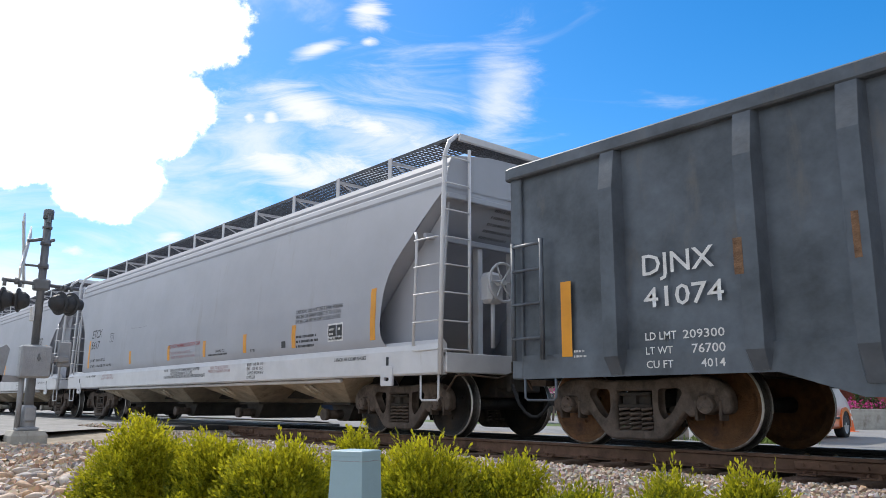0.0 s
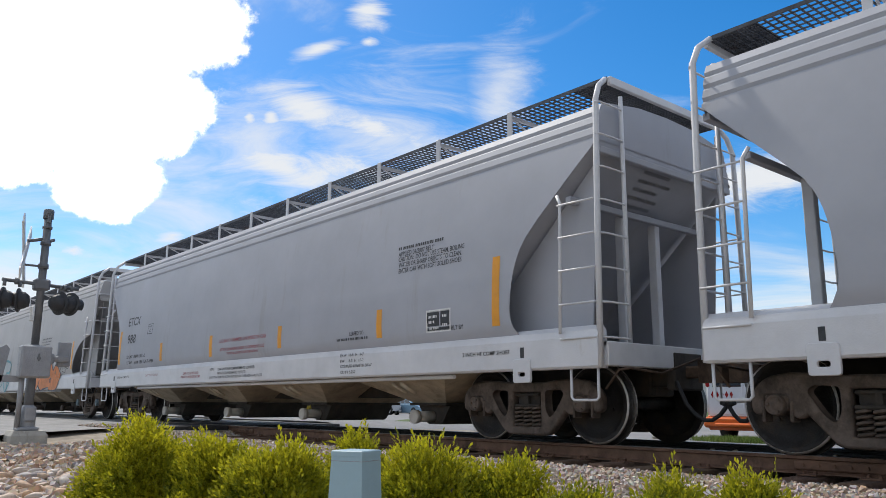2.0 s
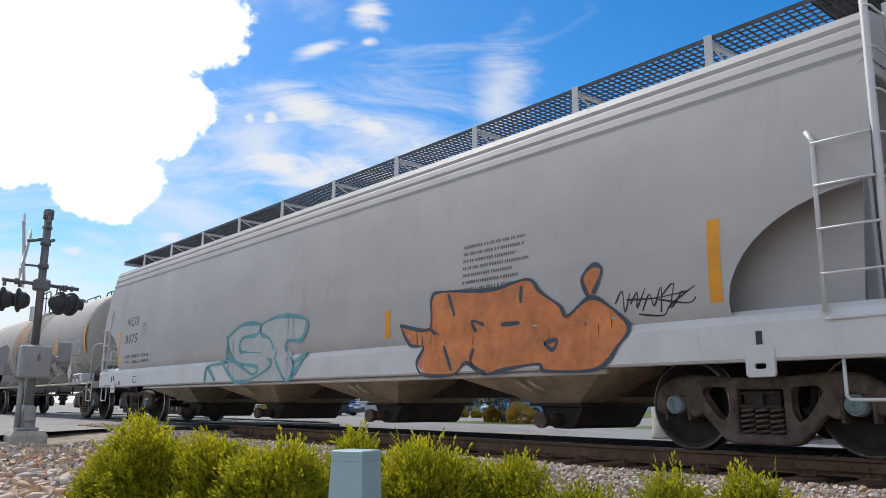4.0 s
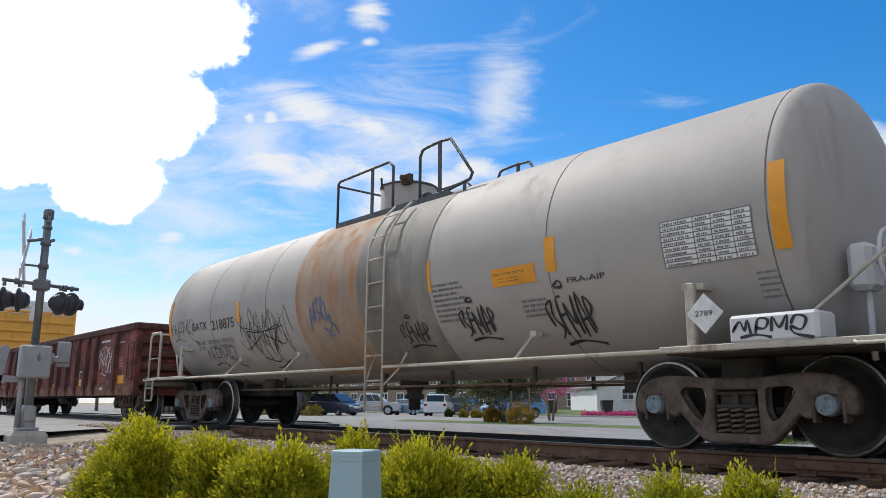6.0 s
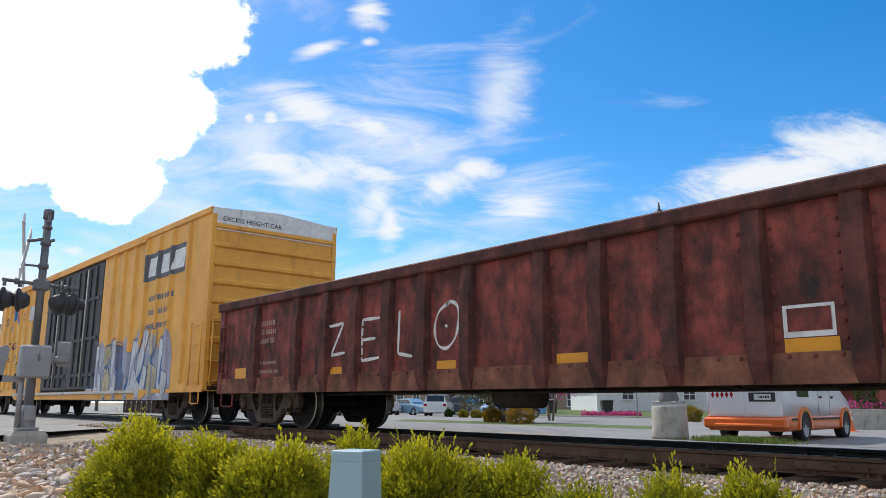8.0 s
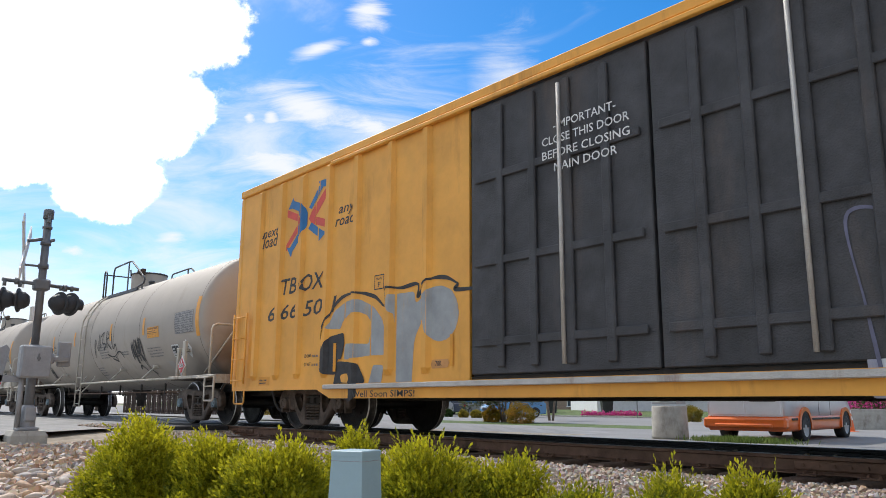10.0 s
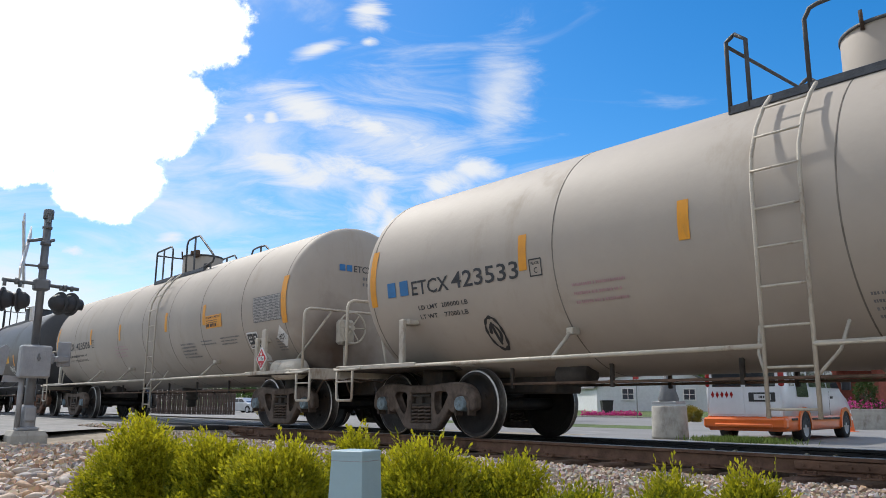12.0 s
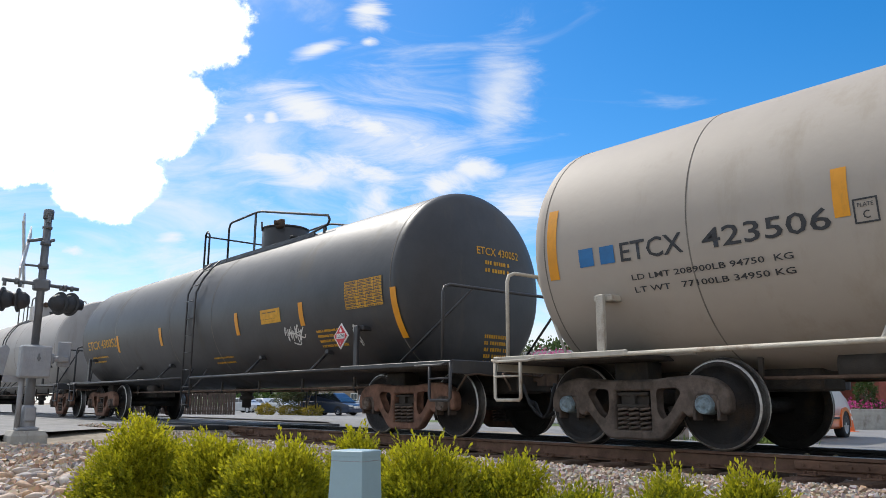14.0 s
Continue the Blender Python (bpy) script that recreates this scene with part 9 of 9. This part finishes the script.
sg = thing("sign_post", "thin sign post with a small red sign", "sign", pose(-36.8, 43.1, -0.53))
part("post", Shape().tube([(0, 0, 0), (0, 0, 4.0)], 0.045, 8), mat("post_steel", (0.30, 0.31, 0.31), 0.5, 0.6), sg)
part("sign_face", Shape().box(-0.28, 0.28, -0.06, -0.04, 2.95, 3.3, 0.01), LAMP_RED, sg)

# shrubs and trees of the car park
for lab, x, y, r, h, lf, sd in (("low orange and green shrub", -28.00, 18.91, 0.48, 0.74, LEAF_RED, 1),
                               ("broad yellow-orange and green shrub", -24.94, 17.76, 0.7, 0.92, LEAF_RED, 2),
                               ("yellow clipped shrub in the island", -55.55, 21.41, 0.75, 0.85, LEAF_YELLOW, 4),
                               ("yellow spreading shrub by parked cars", -54.36, 22.79, 0.9, 0.8, LEAF_YELLOW, 5),
                               ("yellow rounded shrub by parked cars", -51.45, 23.04, 0.8, 0.75, LEAF_YELLOW, 6),
                               ("small green-yellow shrub on the kerb", -41.82, 29.54, 0.32, 0.5, LEAF_YELLOW, 8),
                               ("small orange shrub on the kerb", -40.47, 29.54, 0.32, 0.5, LEAF_YELLOW, 9),
                               ("small dark green shrub on the kerb", -44.82, 30.77, 0.22, 0.55, LEAF_GREEN, 11),
                               ("yellow-green shrub behind the van", -25.58, 32.74, 0.5, 0.9, LEAF_YELLOW, 10)):
    shrub(lab, x, y, ground_z(-3, y), r, h, lf, sd, 0.075 if x > -35 else 0.14, 6500 if x > -35 else 1800)
tree("small multi-stemmed tree with bare lower trunks", -27.58, 19.40, -0.42, 7, 3.3, 2.2, LEAF_MYRTLE, 3, 34000, 0.13)
tree("small multi-stemmed tree in the car park", -54.55, 24.04, -0.42, 5, 3.6, 1.9, LEAF_MYRTLE, 6, 16000, 0.18)
tree("slender dark conifer-shaped tree", -55.4, 40.0, -0.5, 1, 4.0, 1.3, LEAF_GREEN, 9, 3000, 0.22)
tree("flowering tree with pink blossom", -30.88, 26.48, -0.5, 4, 4.4, 1.5, PETAL, 12, 4200, 0.15)
tree("round-crowned green street tree", -31.0, 62.0, -0.5, 1, 9.5, 3.6, LEAF_GREEN, 14, 7000, 0.34)
tree("tall broad tree beside the crossing", -92.0, 20.0, -0.5, 1, 7.0, 3.2, LEAF_GREEN, 15, 4000, 0.38)

# ---- buildings ----
BRICK = mat("red_brick", (0.30, 0.085, 0.06), 0.85, var=0.2, scale=9, dirt=(0.2, 0.07, 0.05), amount=0.35, dscale=2, bump=0.01, bscale=30)
TAN = mat("tan_brick", (0.30, 0.22, 0.17), 0.85, var=0.2, scale=9, dirt=(0.2, 0.14, 0.1), amount=0.35, dscale=2, bump=0.01, bscale=30)
WHITE_WALL = mat("white_siding", (0.66, 0.67, 0.69), 0.7, var=0.06, scale=3)
TRIM_WHITE = mat("white_trim", (0.75, 0.75, 0.74), 0.6, var=0.05)
ROOF_GREY = mat("grey_shingle", (0.14, 0.14, 0.145), 0.9, var=0.2, scale=6)
ROOF_RED = mat("red_tile_roof", (0.36, 0.11, 0.06), 0.8, var=0.2, scale=5)
SLATE_BLUE = mat("slate_blue_wall", (0.075, 0.12, 0.17), 0.7, var=0.12, scale=3)
PANE = mat("window_pane", (0.05, 0.07, 0.09), 0.08, var=0.05, bump=0)


def building(label, x, y, z, turn, w, d, h, wall, roof, roof_h, rows, cols, hip=False, trim=TRIM_WHITE, win=(1.0, 1.5), group="", facing=False):
    """A house: walls, roof with eaves, and windows with frames and sills on the side that faces the track."""
    ob = thing("house" if h < 8 else "town_building", label, "building", pose(x, y, z, 0, 0, turn), group)
    part("wall", Shape().box(0, w, 0, d, -0.5, h, 0.0), wall, ob)
    e = 0.35
    if roof_h > 0:
        if facing:
            sh = Shape().prism([(-e, h - 0.15), (w / 2, h + roof_h), (w + e, h - 0.15), (w + e, h - 0.32), (w / 2, h + roof_h - 0.17), (-e, h - 0.32)], -e, d + e)
            part("gable", Shape().prism([(0, h), (w, h), (w / 2, h + roof_h - 0.18)], 0.0, d), wall, ob)
        elif hip:
            i = min(w, d) * 0.45
            sh = Shape().add([(-e, -e, h), (w + e, -e, h), (w + e, d + e, h), (-e, d + e, h), (i, d / 2, h + roof_h), (w - i, d / 2, h + roof_h)], [(0, 1, 5, 4), (1, 2, 5), (2, 3, 4, 5), (3, 0, 4), (3, 2, 1, 0)])
        else:
            sh = Shape().prism([(-e, h - 0.05), (d / 2, h + roof_h), (d + e, h - 0.05), (d + e, h - 0.2), (d / 2, h + roof_h - 0.15), (-e, h - 0.2)], -e, w + e, "x")
            part("gable", Shape().prism([(0, h), (d, h), (d / 2, h + roof_h - 0.16)], 0.0, w, "x"), wall, ob)
        part("roof", sh, roof, ob)
        if not facing:
            part("fascia", Shape().box(-e, w + e, -e - 0.03, -e + 0.02, h - 0.24, h + 0.0), trim, ob)
    else:
        part("cornice", Shape().box(-0.25, w + 0.25, -0.25, d, h - 0.35, h + 0.1, 0.04), trim, ob)
    ww, hh = win
    for r in range(rows):
        for c in range(cols):
            cx = w * (c + 0.5) / cols
            cz = 1.7 + r * 3.0
            wn = part("window", Shape().box(cx - ww / 2, cx + ww / 2, -0.03, 0.05, cz - hh / 2, cz + hh / 2), PANE, ob)
            fr = Shape().box(cx - ww / 2 - 0.1, cx + ww / 2 + 0.1, -0.07, 0.02, cz + hh / 2, cz + hh / 2 + 0.14).box(cx - ww / 2 - 0.1, cx - ww / 2, -0.07, 0.02, cz - hh / 2, cz + hh / 2).box(cx + ww / 2, cx + ww / 2 + 0.1, -0.07, 0.02, cz - hh / 2, cz + hh / 2)
            fr.box(cx - 0.03, cx + 0.03, -0.06, 0.02, cz - hh / 2, cz + hh / 2).box(cx - ww / 2, cx + ww / 2, -0.06, 0.02, cz - 0.03, cz + 0.03)
            part("frame", fr, trim, wn)
            part("sill", Shape().box(cx - ww / 2 - 0.15, cx + ww / 2 + 0.15, -0.14, 0.02, cz - hh / 2 - 0.12, cz - hh / 2), trim, wn)
    return ob


wb = building("low white building with a grey gabled roof", -50.0, 54.9, -0.16, 51, 12.4, 14.0, 2.55, WHITE_WALL, ROOF_GREY, 2.8, 1, 2, win=(1.1, 1.0), facing=True)
building("tan brick row house with white sash windows", -84.0, 66.0, -0.55, 17, 30.0, 9.0, 6.2, TAN, ROOF_GREY, 2.2, 2, 11, win=(1.1, 1.7), group="row houses")
building("grey-brown brick row house with white sash windows", -114.0, 57.0, -0.55, 17, 29.0, 9.0, 6.2, TAN, ROOF_GREY, 2.2, 2, 10, win=(1.1, 1.7), group="row houses")
building("pale two-storey town house", -72.0, 76.0, -0.55, 26, 16.0, 9.0, 6.0, TAN, ROOF_GREY, 2.4, 2, 6, win=(1.1, 1.7), group="row houses")
tb = building("red brick town building with white arched trim", -27.0, 47.0, -0.5, 18, 22.0, 12.0, 5.3, BRICK, ROOF_RED, 0.0, 1, 9, win=(1.0, 1.7))
part("upper_storey", Shape().box(3, 15, 2.5, 11, 5.3, 7.3), SLATE_BLUE, tb, "slate-blue upper storey")
part("upper_roof", Shape().add([(2.2, 1.7, 7.2), (15.8, 1.7, 7.2), (15.8, 11.8, 7.2), (2.2, 11.8, 7.2), (6.5, 6.5, 9.2), (11.5, 6.5, 9.2)], [(0, 1, 5, 4), (1, 2, 5), (2, 3, 4, 5), (3, 0, 4), (3, 2, 1, 0)]), ROOF_RED, tb, "red hipped roof")
for k in range(9):
    cx = 22 * (k + 0.5) / 9
    part("arch", Shape().prism(arc(cx, 2.75, 0.85, 0, 180, 10) + arc(cx, 2.75, 0.6, 180, 0, 10), -0.12, 0.02), TRIM_WHITE, tb)
part("string_course", Shape().box(-0.1, 22.1, -0.1, 0.02, 4.0, 4.2), TRIM_WHITE, tb)
porch = thing("porch", "brick-pillared porch with a pale flat roof", "porch", pose(-16.0, 29.4, -0.5, 0, 0, 47))
part("porch_roof", Shape().box(-1, 12, -0.5, 5, 2.75, 3.2, 0.03), TRIM_WHITE, porch)
part("porch_slab", Shape().box(-1, 12, -0.4, 5, 0, 0.12, 0.02), CONCRETE, porch)
for k in range(5):
    part("pillar", Shape().box(-0.4 + 2.4 * k, 0.15 + 2.4 * k, 0, 0.55, 0.1, 2.76, 0.02), BRICK, porch)
part("porch_wall", Shape().box(-1, 12, 4.2, 4.6, 0, 2.76), BRICK, porch)
fence = thing("wall_of_timber", "dark brown slatted timber fence beyond the crossing", "fence", pose(-63.0, 13.1, -0.5, 0, 0, 47))
FENCE = mat("brown_fence", (0.10, 0.07, 0.055), 0.9, var=0.3, scale=5, spread=0.25)
fe = Shape().box(0, 0.16, -0.05, 0.05, 0, 2.05, 0.01).mesh("board", FENCE)
for k in range(44):
    part("board", fe, None, fence, m=pose(0.2 * k, 0.02 * (k % 2), 0))
part("rail", Shape().box(0, 8.7, 0.06, 0.12, 1.5, 1.6).box(0, 8.7, 0.06, 0.12, 0.3, 0.4), FENCE, fence)

# wooded hill behind the town
hx = [-420 + 20 * i for i in range(36)]
hz_ = lambda a, b: -0.7 + (6 + 16 * math.exp(-((a + 20) / 120) ** 2) + 9 * math.exp(-((a + 190) / 80) ** 2)) * smooth(118, 215, b)
single("hill", Shape().grid(lambda a, b: (a, b, hz_(a, b)), hx, [112, 130, 150, 170, 190, 215, 260, 330]), GRASS, "low wooded hill behind the town", "hill", kind="structure")
rs = np.random.RandomState(9)
P, W = [], []
for k in range(620):
    a, b = rs.uniform(-330, 120), rs.uniform(122, 215)
    r = rs.uniform(2.6, 5.0)
    q, w = globe(110, (a, b, hz_(a, b) + r * 0.8), (r, r, r * 1.05), int(k))
    P.append(q), W.append(w)
ob = foliage("woods", np.concatenate(P), np.concatenate(W), 1.25, LEAF_GREEN, seed=3, wide=0.8)
tagged(ob, "dense green broadleaf woods on the hill", "woods", kind="stuff")


# ---- near side: crossing signal, shrubs, cable pedestal ----
SIGNAL_GREY = mat("signal_grey", (0.32, 0.33, 0.35), 0.5, 0.3, var=0.1, scale=4, dirt=(0.2, 0.18, 0.16), amount=0.3, dscale=3)
SIGNAL_DARK = mat("signal_black", (0.035, 0.037, 0.042), 0.55, var=0.2, scale=4)
MAST_DARK = mat("mast_steel", (0.17, 0.175, 0.185), 0.5, 0.4, var=0.15, scale=4)


def crossing_signal():
    ob = thing("crossing_signal", "grey level-crossing mast with dark flashing lights and crossbuck", "railway signal", pose(-14.88, -4.78, -0.12))
    part("foundation", Shape().rings([[(-k, -k, z), (k, -k, z), (k, k, z), (-k, k, z)] for k, z in ((0.28, -0.3), (0.28, 0.02), (0.24, 0.10))], True, False), CONCRETE, ob, "worn concrete foundation")
    jb = part("junction_base", Shape().box(-0.17, 0.17, -0.17, 0.17, 0.10, 0.16, 0.02).lathe([(0.14, 0.16), (0.13, 0.40), (0.10, 0.50), (0.085, 0.52)], False, seg=8), SIGNAL_GREY, ob)
    part("junction_door", Shape().box(0.14, 0.19, -0.09, 0.09, 0.25, 0.5, 0.02), SIGNAL_GREY, jb)
    part("mast", Shape().tube([(0, 0, 0.1), (0, 0, 1.55)], 0.078, 14).tube([(0, 0, 1.5), (0, 0, 3.8)], 0.066, 14), [MAST_DARK], ob, "round steel mast")
    part("mast_cap", Shape().lathe([(0.075, 3.78), (0.085, 3.78), (0.088, 3.92), (0.08, 3.95), (0.0, 3.96)], False, seg=14).tube([(0, 0, 3.6), (0, 0, 3.64)], 0.085, 14).box(0.05, 0.09, -0.03, 0.03, 3.7, 3.84, 0.01), MAST_DARK, ob)
    part("conduit", Shape().tube([(0.1, -0.17, 0.15), (0.1, -0.17, 1.2)], 0.045, 10), SIGNAL_GREY, ob)
    # relay box
    bx = part("relay_box", Shape().box(0.1, 0.34, -0.27, 0.21, 0.97, 1.52, 0.03), SIGNAL_GREY, ob, "grey steel relay box")
    part("box_door", Shape().box(0.34, 0.365, -0.255, 0.195, 0.99, 1.50, 0.012), SIGNAL_GREY, bx)
    part("latch", Shape().cyl((0.365, 0.0, 1.3), (0.385, 0.0, 1.3), 0.03, 10).box(0.365, 0.38, -0.012, 0.012, 1.25, 1.38, 0.004), MAST_DARK, bx)
    part("gate_bracket", Shape().box(-0.05, 0.15, 0.08, 0.30, 1.22, 1.40, 0.02).box(0.0, 0.16, 0.28, 0.54, 1.26, 1.36, 0.02).box(0.02, 0.08, 0.36, 0.58, 1.18, 1.62, 0.02).cyl((0.12, 0.40, 1.32), (0.18, 0.40, 1.32), 0.06, 12), SIGNAL_GREY, ob)
    part("gate_arm_mount", Shape().prism([(-0.62, 0.9), (-0.48, 0.9), (-0.40, 1.45), (-0.46, 1.52), (-0.56, 1.46)], 0.05, 0.12, "x").prism([(-0.62, 0.9), (-0.2, 0.9), (-0.2, 1.0), (-0.62, 1.02)], 0.05, 0.12, "x"), SIGNAL_GREY, ob)
    arm = part("gate_arm", Shape().box(0.04, 0.10, -7.0, -0.5, 0.98, 1.12, 0.01), INK_WHITE, ob, "lowered gate arm with red and white bands")
    for k in range(8):
        part("red_band", Shape().box(0.035, 0.105, -0.85 - 0.8 * k, -0.62 - 0.8 * k, 0.975, 1.125), HAZARD_RED, arm)
    # cross arm and lights
    z = 2.57
    part("cross_arm", Shape().tube([(0, -0.62, z + 0.06), (0, 0.62, z + 0.0)], 0.032, 10).box(-0.1, 0.1, -0.13, 0.13, z - 0.08, z + 0.12, 0.03).cyl((0, -0.42, z + 0.05), (0, -0.36, z + 0.05), 0.06, 10).cyl((0, 0.36, z), (0, 0.42, z), 0.06, 10), MAST_DARK, ob)
    for y, n in ((-0.58, (-0.45, -0.89)), (-0.34, (-0.42, -0.90)), (0.32, (-0.42, 0.90)), (0.50, (-0.50, 0.85))):
        n = Vector((n[0], n[1], 0)).normalized()
        turn = math.degrees(math.atan2(n.y, n.x))
        li = part("flashing_light", Shape().lathe([(0.0, -0.17), (0.09, -0.165), (0.14, -0.10), (0.16, -0.03), (0.16, 0.0), (0.0, 0.0)], False, seg=22), SIGNAL_DARK, ob, "dark flashing light head", pose(0.02, y, z - 0.28, 0, 90, turn))
        part("background_disc", Shape().lathe([(0.0, -0.012), (0.205, -0.012), (0.21, 0.0), (0.205, 0.012), (0.0, 0.012)], False, seg=32), SIGNAL_DARK, li)
        hood = Shape()
        hood.rings([[(r * math.cos(t), r * math.sin(t), a) for t in (radians(40 + 280 * k / 16) for k in range(17))] for r, a in ((0.135, 0.0), (0.13, 0.1), (0.12, 0.2))], False, True, False)
        part("hood", hood, SIGNAL_DARK, li)
        part("lens", Shape().lathe([(0.155, 0.015), (0.1, 0.04), (0.0, 0.05)], False, seg=18), LAMP_RED, li)
        part("hanger", Shape().tube([(0.02, y, z - 0.05), (0.02, y, z + 0.04)], 0.03, 8), MAST_DARK, ob)
    # crossbuck, seen nearly edge on
    CB = TRIM_WHITE
    cbx = -0.30
    for s in (-1, 1):
        q = [Vector((-0.62, s * 0.48)), Vector((0.62, -s * 0.48))]
        d = (q[1] - q[0]).normalized()
        nn = Vector((-d.y, d.x)) * 0.11
        pts = [q[0] + nn, q[1] + nn, q[1] - nn, q[0] - nn]
        sh = Shape()
        sh.prism([(p.x, p.y) for p in pts], -0.012 + s * 0.014, 0.012 + s * 0.014, "y")
        part("crossbuck_board", sh, CB, ob, "white crossbuck board, edge on", Matrix.Translation((0.0, cbx - 0.02, 3.15)) @ Matrix.Rotation(radians(-17), 4, "Z"))
    part("crossbuck_bracket", Shape().tube([(0, 0, 3.42), (0, cbx, 3.34)], 0.03, 8).tube([(0, 0, 3.36), (0, 0.14, 3.42)], 0.03, 8).cyl((0, 0, 3.3), (0, 0, 3.36), 0.088, 12), MAST_DARK, ob)
    part("crossbuck_bracket", Shape().tube([(0, 0, 2.92), (0, cbx, 2.92)], 0.02, 8).cyl((0, 0, 2.88), (0, 0, 2.96), 0.088, 12), MAST_DARK, ob)
    part("small_bell", Shape().box(-0.04, 0.06, -0.13, -0.07, 1.95, 2.2, 0.01), TRIM_WHITE, ob)


crossing_signal()

PED = mat("pedestal_plastic", (0.30, 0.42, 0.47), 0.55, var=0.05, scale=3, dirt=(0.24, 0.30, 0.30), amount=0.25, dscale=4, bump=0.002)
ped = thing("cable_pedestal", "pale blue-grey plastic cable pedestal among shrubs", "utility pedestal", pose(-2.97, -6.19, -0.5, 0, 0, 22))
part("housing", Shape().rings([[(-a_, -b_, z), (a_, -b_, z), (a_, b_, z), (-a_, b_, z)] for a_, b_, z in ((0.105, 0.10, -0.02), (0.080, 0.074, 0.735))], True, False), PED, ped)
part("cap", Shape().rings([[(-a_, -b_, z), (a_, -b_, z), (a_, b_, z), (-a_, b_, z)] for a_, b_, z in ((0.083, 0.077, 0.722), (0.083, 0.077, 0.742), (0.078, 0.072, 0.746))], True, False), PED, ped)
part("seam", Shape().box(-0.0822, 0.0822, -0.0762, 0.0762, 0.70, 0.703), SIGNAL_GREY, ped)


def golden_bush(label, x, y, r, h, seed, shoots=1500):
    """A dense golden evergreen: upright feathery shoots over a dark inside."""
    z = ground_z(x, y)
    ob = thing("evergreen_shrub", label, "shrub", pose(x, y, z), "golden shrubs by the track")
    rs_ = np.random.RandomState(seed)
    st = Shape()
    for k in range(6):
        a = k * 1.05
        st.tube([(0, 0, -0.03), (0.4 * r * math.cos(a), 0.4 * r * math.sin(a), h * 0.4), (0.6 * r * math.cos(a), 0.6 * r * math.sin(a), h * 0.75)], [0.02, 0.012, 0.004], 5)
    part("stem", st, BARK, ob)
    d = rs_.normal(size=(shoots, 3))
    d /= np.linalg.norm(d, axis=1)[:, None]
    d[:, 2] = np.abs(d[:, 2]) * 1.25 - 0.35
    lump = 1 + 0.22 * np.sin(d[:, 0] * 4 + seed) * np.cos(d[:, 1] * 5 + seed) + rs_.normal(0, 0.07, shoots)
    root = d * np.array([r, r, h * 0.55]) * (lump * rs_.uniform(0.6, 0.93, shoots))[:, None] + [0, 0, h * 0.46]
    root[:, 2] = np.maximum(root[:, 2], 0.02)
    way = d * [0.8, 0.8, 0.45] + rs_.normal(0, 0.22, (shoots, 3)) + [0, 0, 0.55]
    way /= np.linalg.norm(way, axis=1)[:, None]
    ln = rs_.uniform(0.05, 0.11, shoots) * (0.75 + 0.6 * np.clip(d[:, 2], 0, 1)) + (rs_.rand(shoots) < 0.025) * 0.05
    P, W = [], []
    per = 13
    for k in range(per):
        t = k / (per - 1)
        side = rs_.normal(size=(shoots, 3))
        side -= way * (side * way).sum(1)[:, None]
        side /= np.linalg.norm(side, axis=1)[:, None]
        P.append(root + way * (ln * t)[:, None] + side * 0.004)
        W.append(way * (0.7 + t) + side * (1.0 - 0.5 * t))
    foliage("foliage", np.concatenate(P), np.concatenate(W), 0.026, LEAF_GOLD, ob, "golden-green scale leaves", seed, 0.5)


for lab, x, y, r, top, sd, ns in (("golden-green rounded evergreen shrub", -4.84, -6.44, 0.35, 0.33, 1, 2400), ("broad golden evergreen shrub", -4.40, -6.17, 0.29, 0.25, 2, 2100), ("dense golden evergreen shrub beside the pedestal", -3.89, -6.04, 0.31, 0.22, 3, 2300),
                                ("tall-shooted golden evergreen shrub behind the pedestal", -4.10, -5.40, 0.22, 0.27, 4, 1300), ("golden evergreen shrub with open shoots", -3.32, -5.48, 0.32, 0.24, 5, 1700), ("low spreading golden evergreen shrub", -3.02, -5.20, 0.27, 0.16, 6, 1200),
                                ("small golden evergreen shrub by the ballast", -2.22, -4.90, 0.22, 0.10, 7, 900), ("golden evergreen shrub near the rail", -1.92, -4.70, 0.19, 0.13, 8, 800), ("last golden evergreen shrub of the row", -2.62, -5.1, 0.22, 0.03, 9, 800)):
    golden_bush(lab, x, y, r, top - 0.03 - ground_z(x, y), sd, int(ns * 1.35))


# ---- what moves ----
def motions():
    """The whole train rolls past at one speed, and every wheelset turns with it."""
    for car, at in CARS:
        walk(car, [(t, pose(at + SPEED * t, 0, 0)) for t in (0, 2, 4, 6, 8, 10, 12, 14)])
    step = 2 / FPS
    times = [k * step for k in range(int(14.0 / step) + 1)]
    for ws, x in WHEELS:
        walk(ws, [(t, pose(x, 0, 0.457) @ Matrix.Rotation(SPEED * t / 0.457, 4, "Y")) for t in times])


motions()
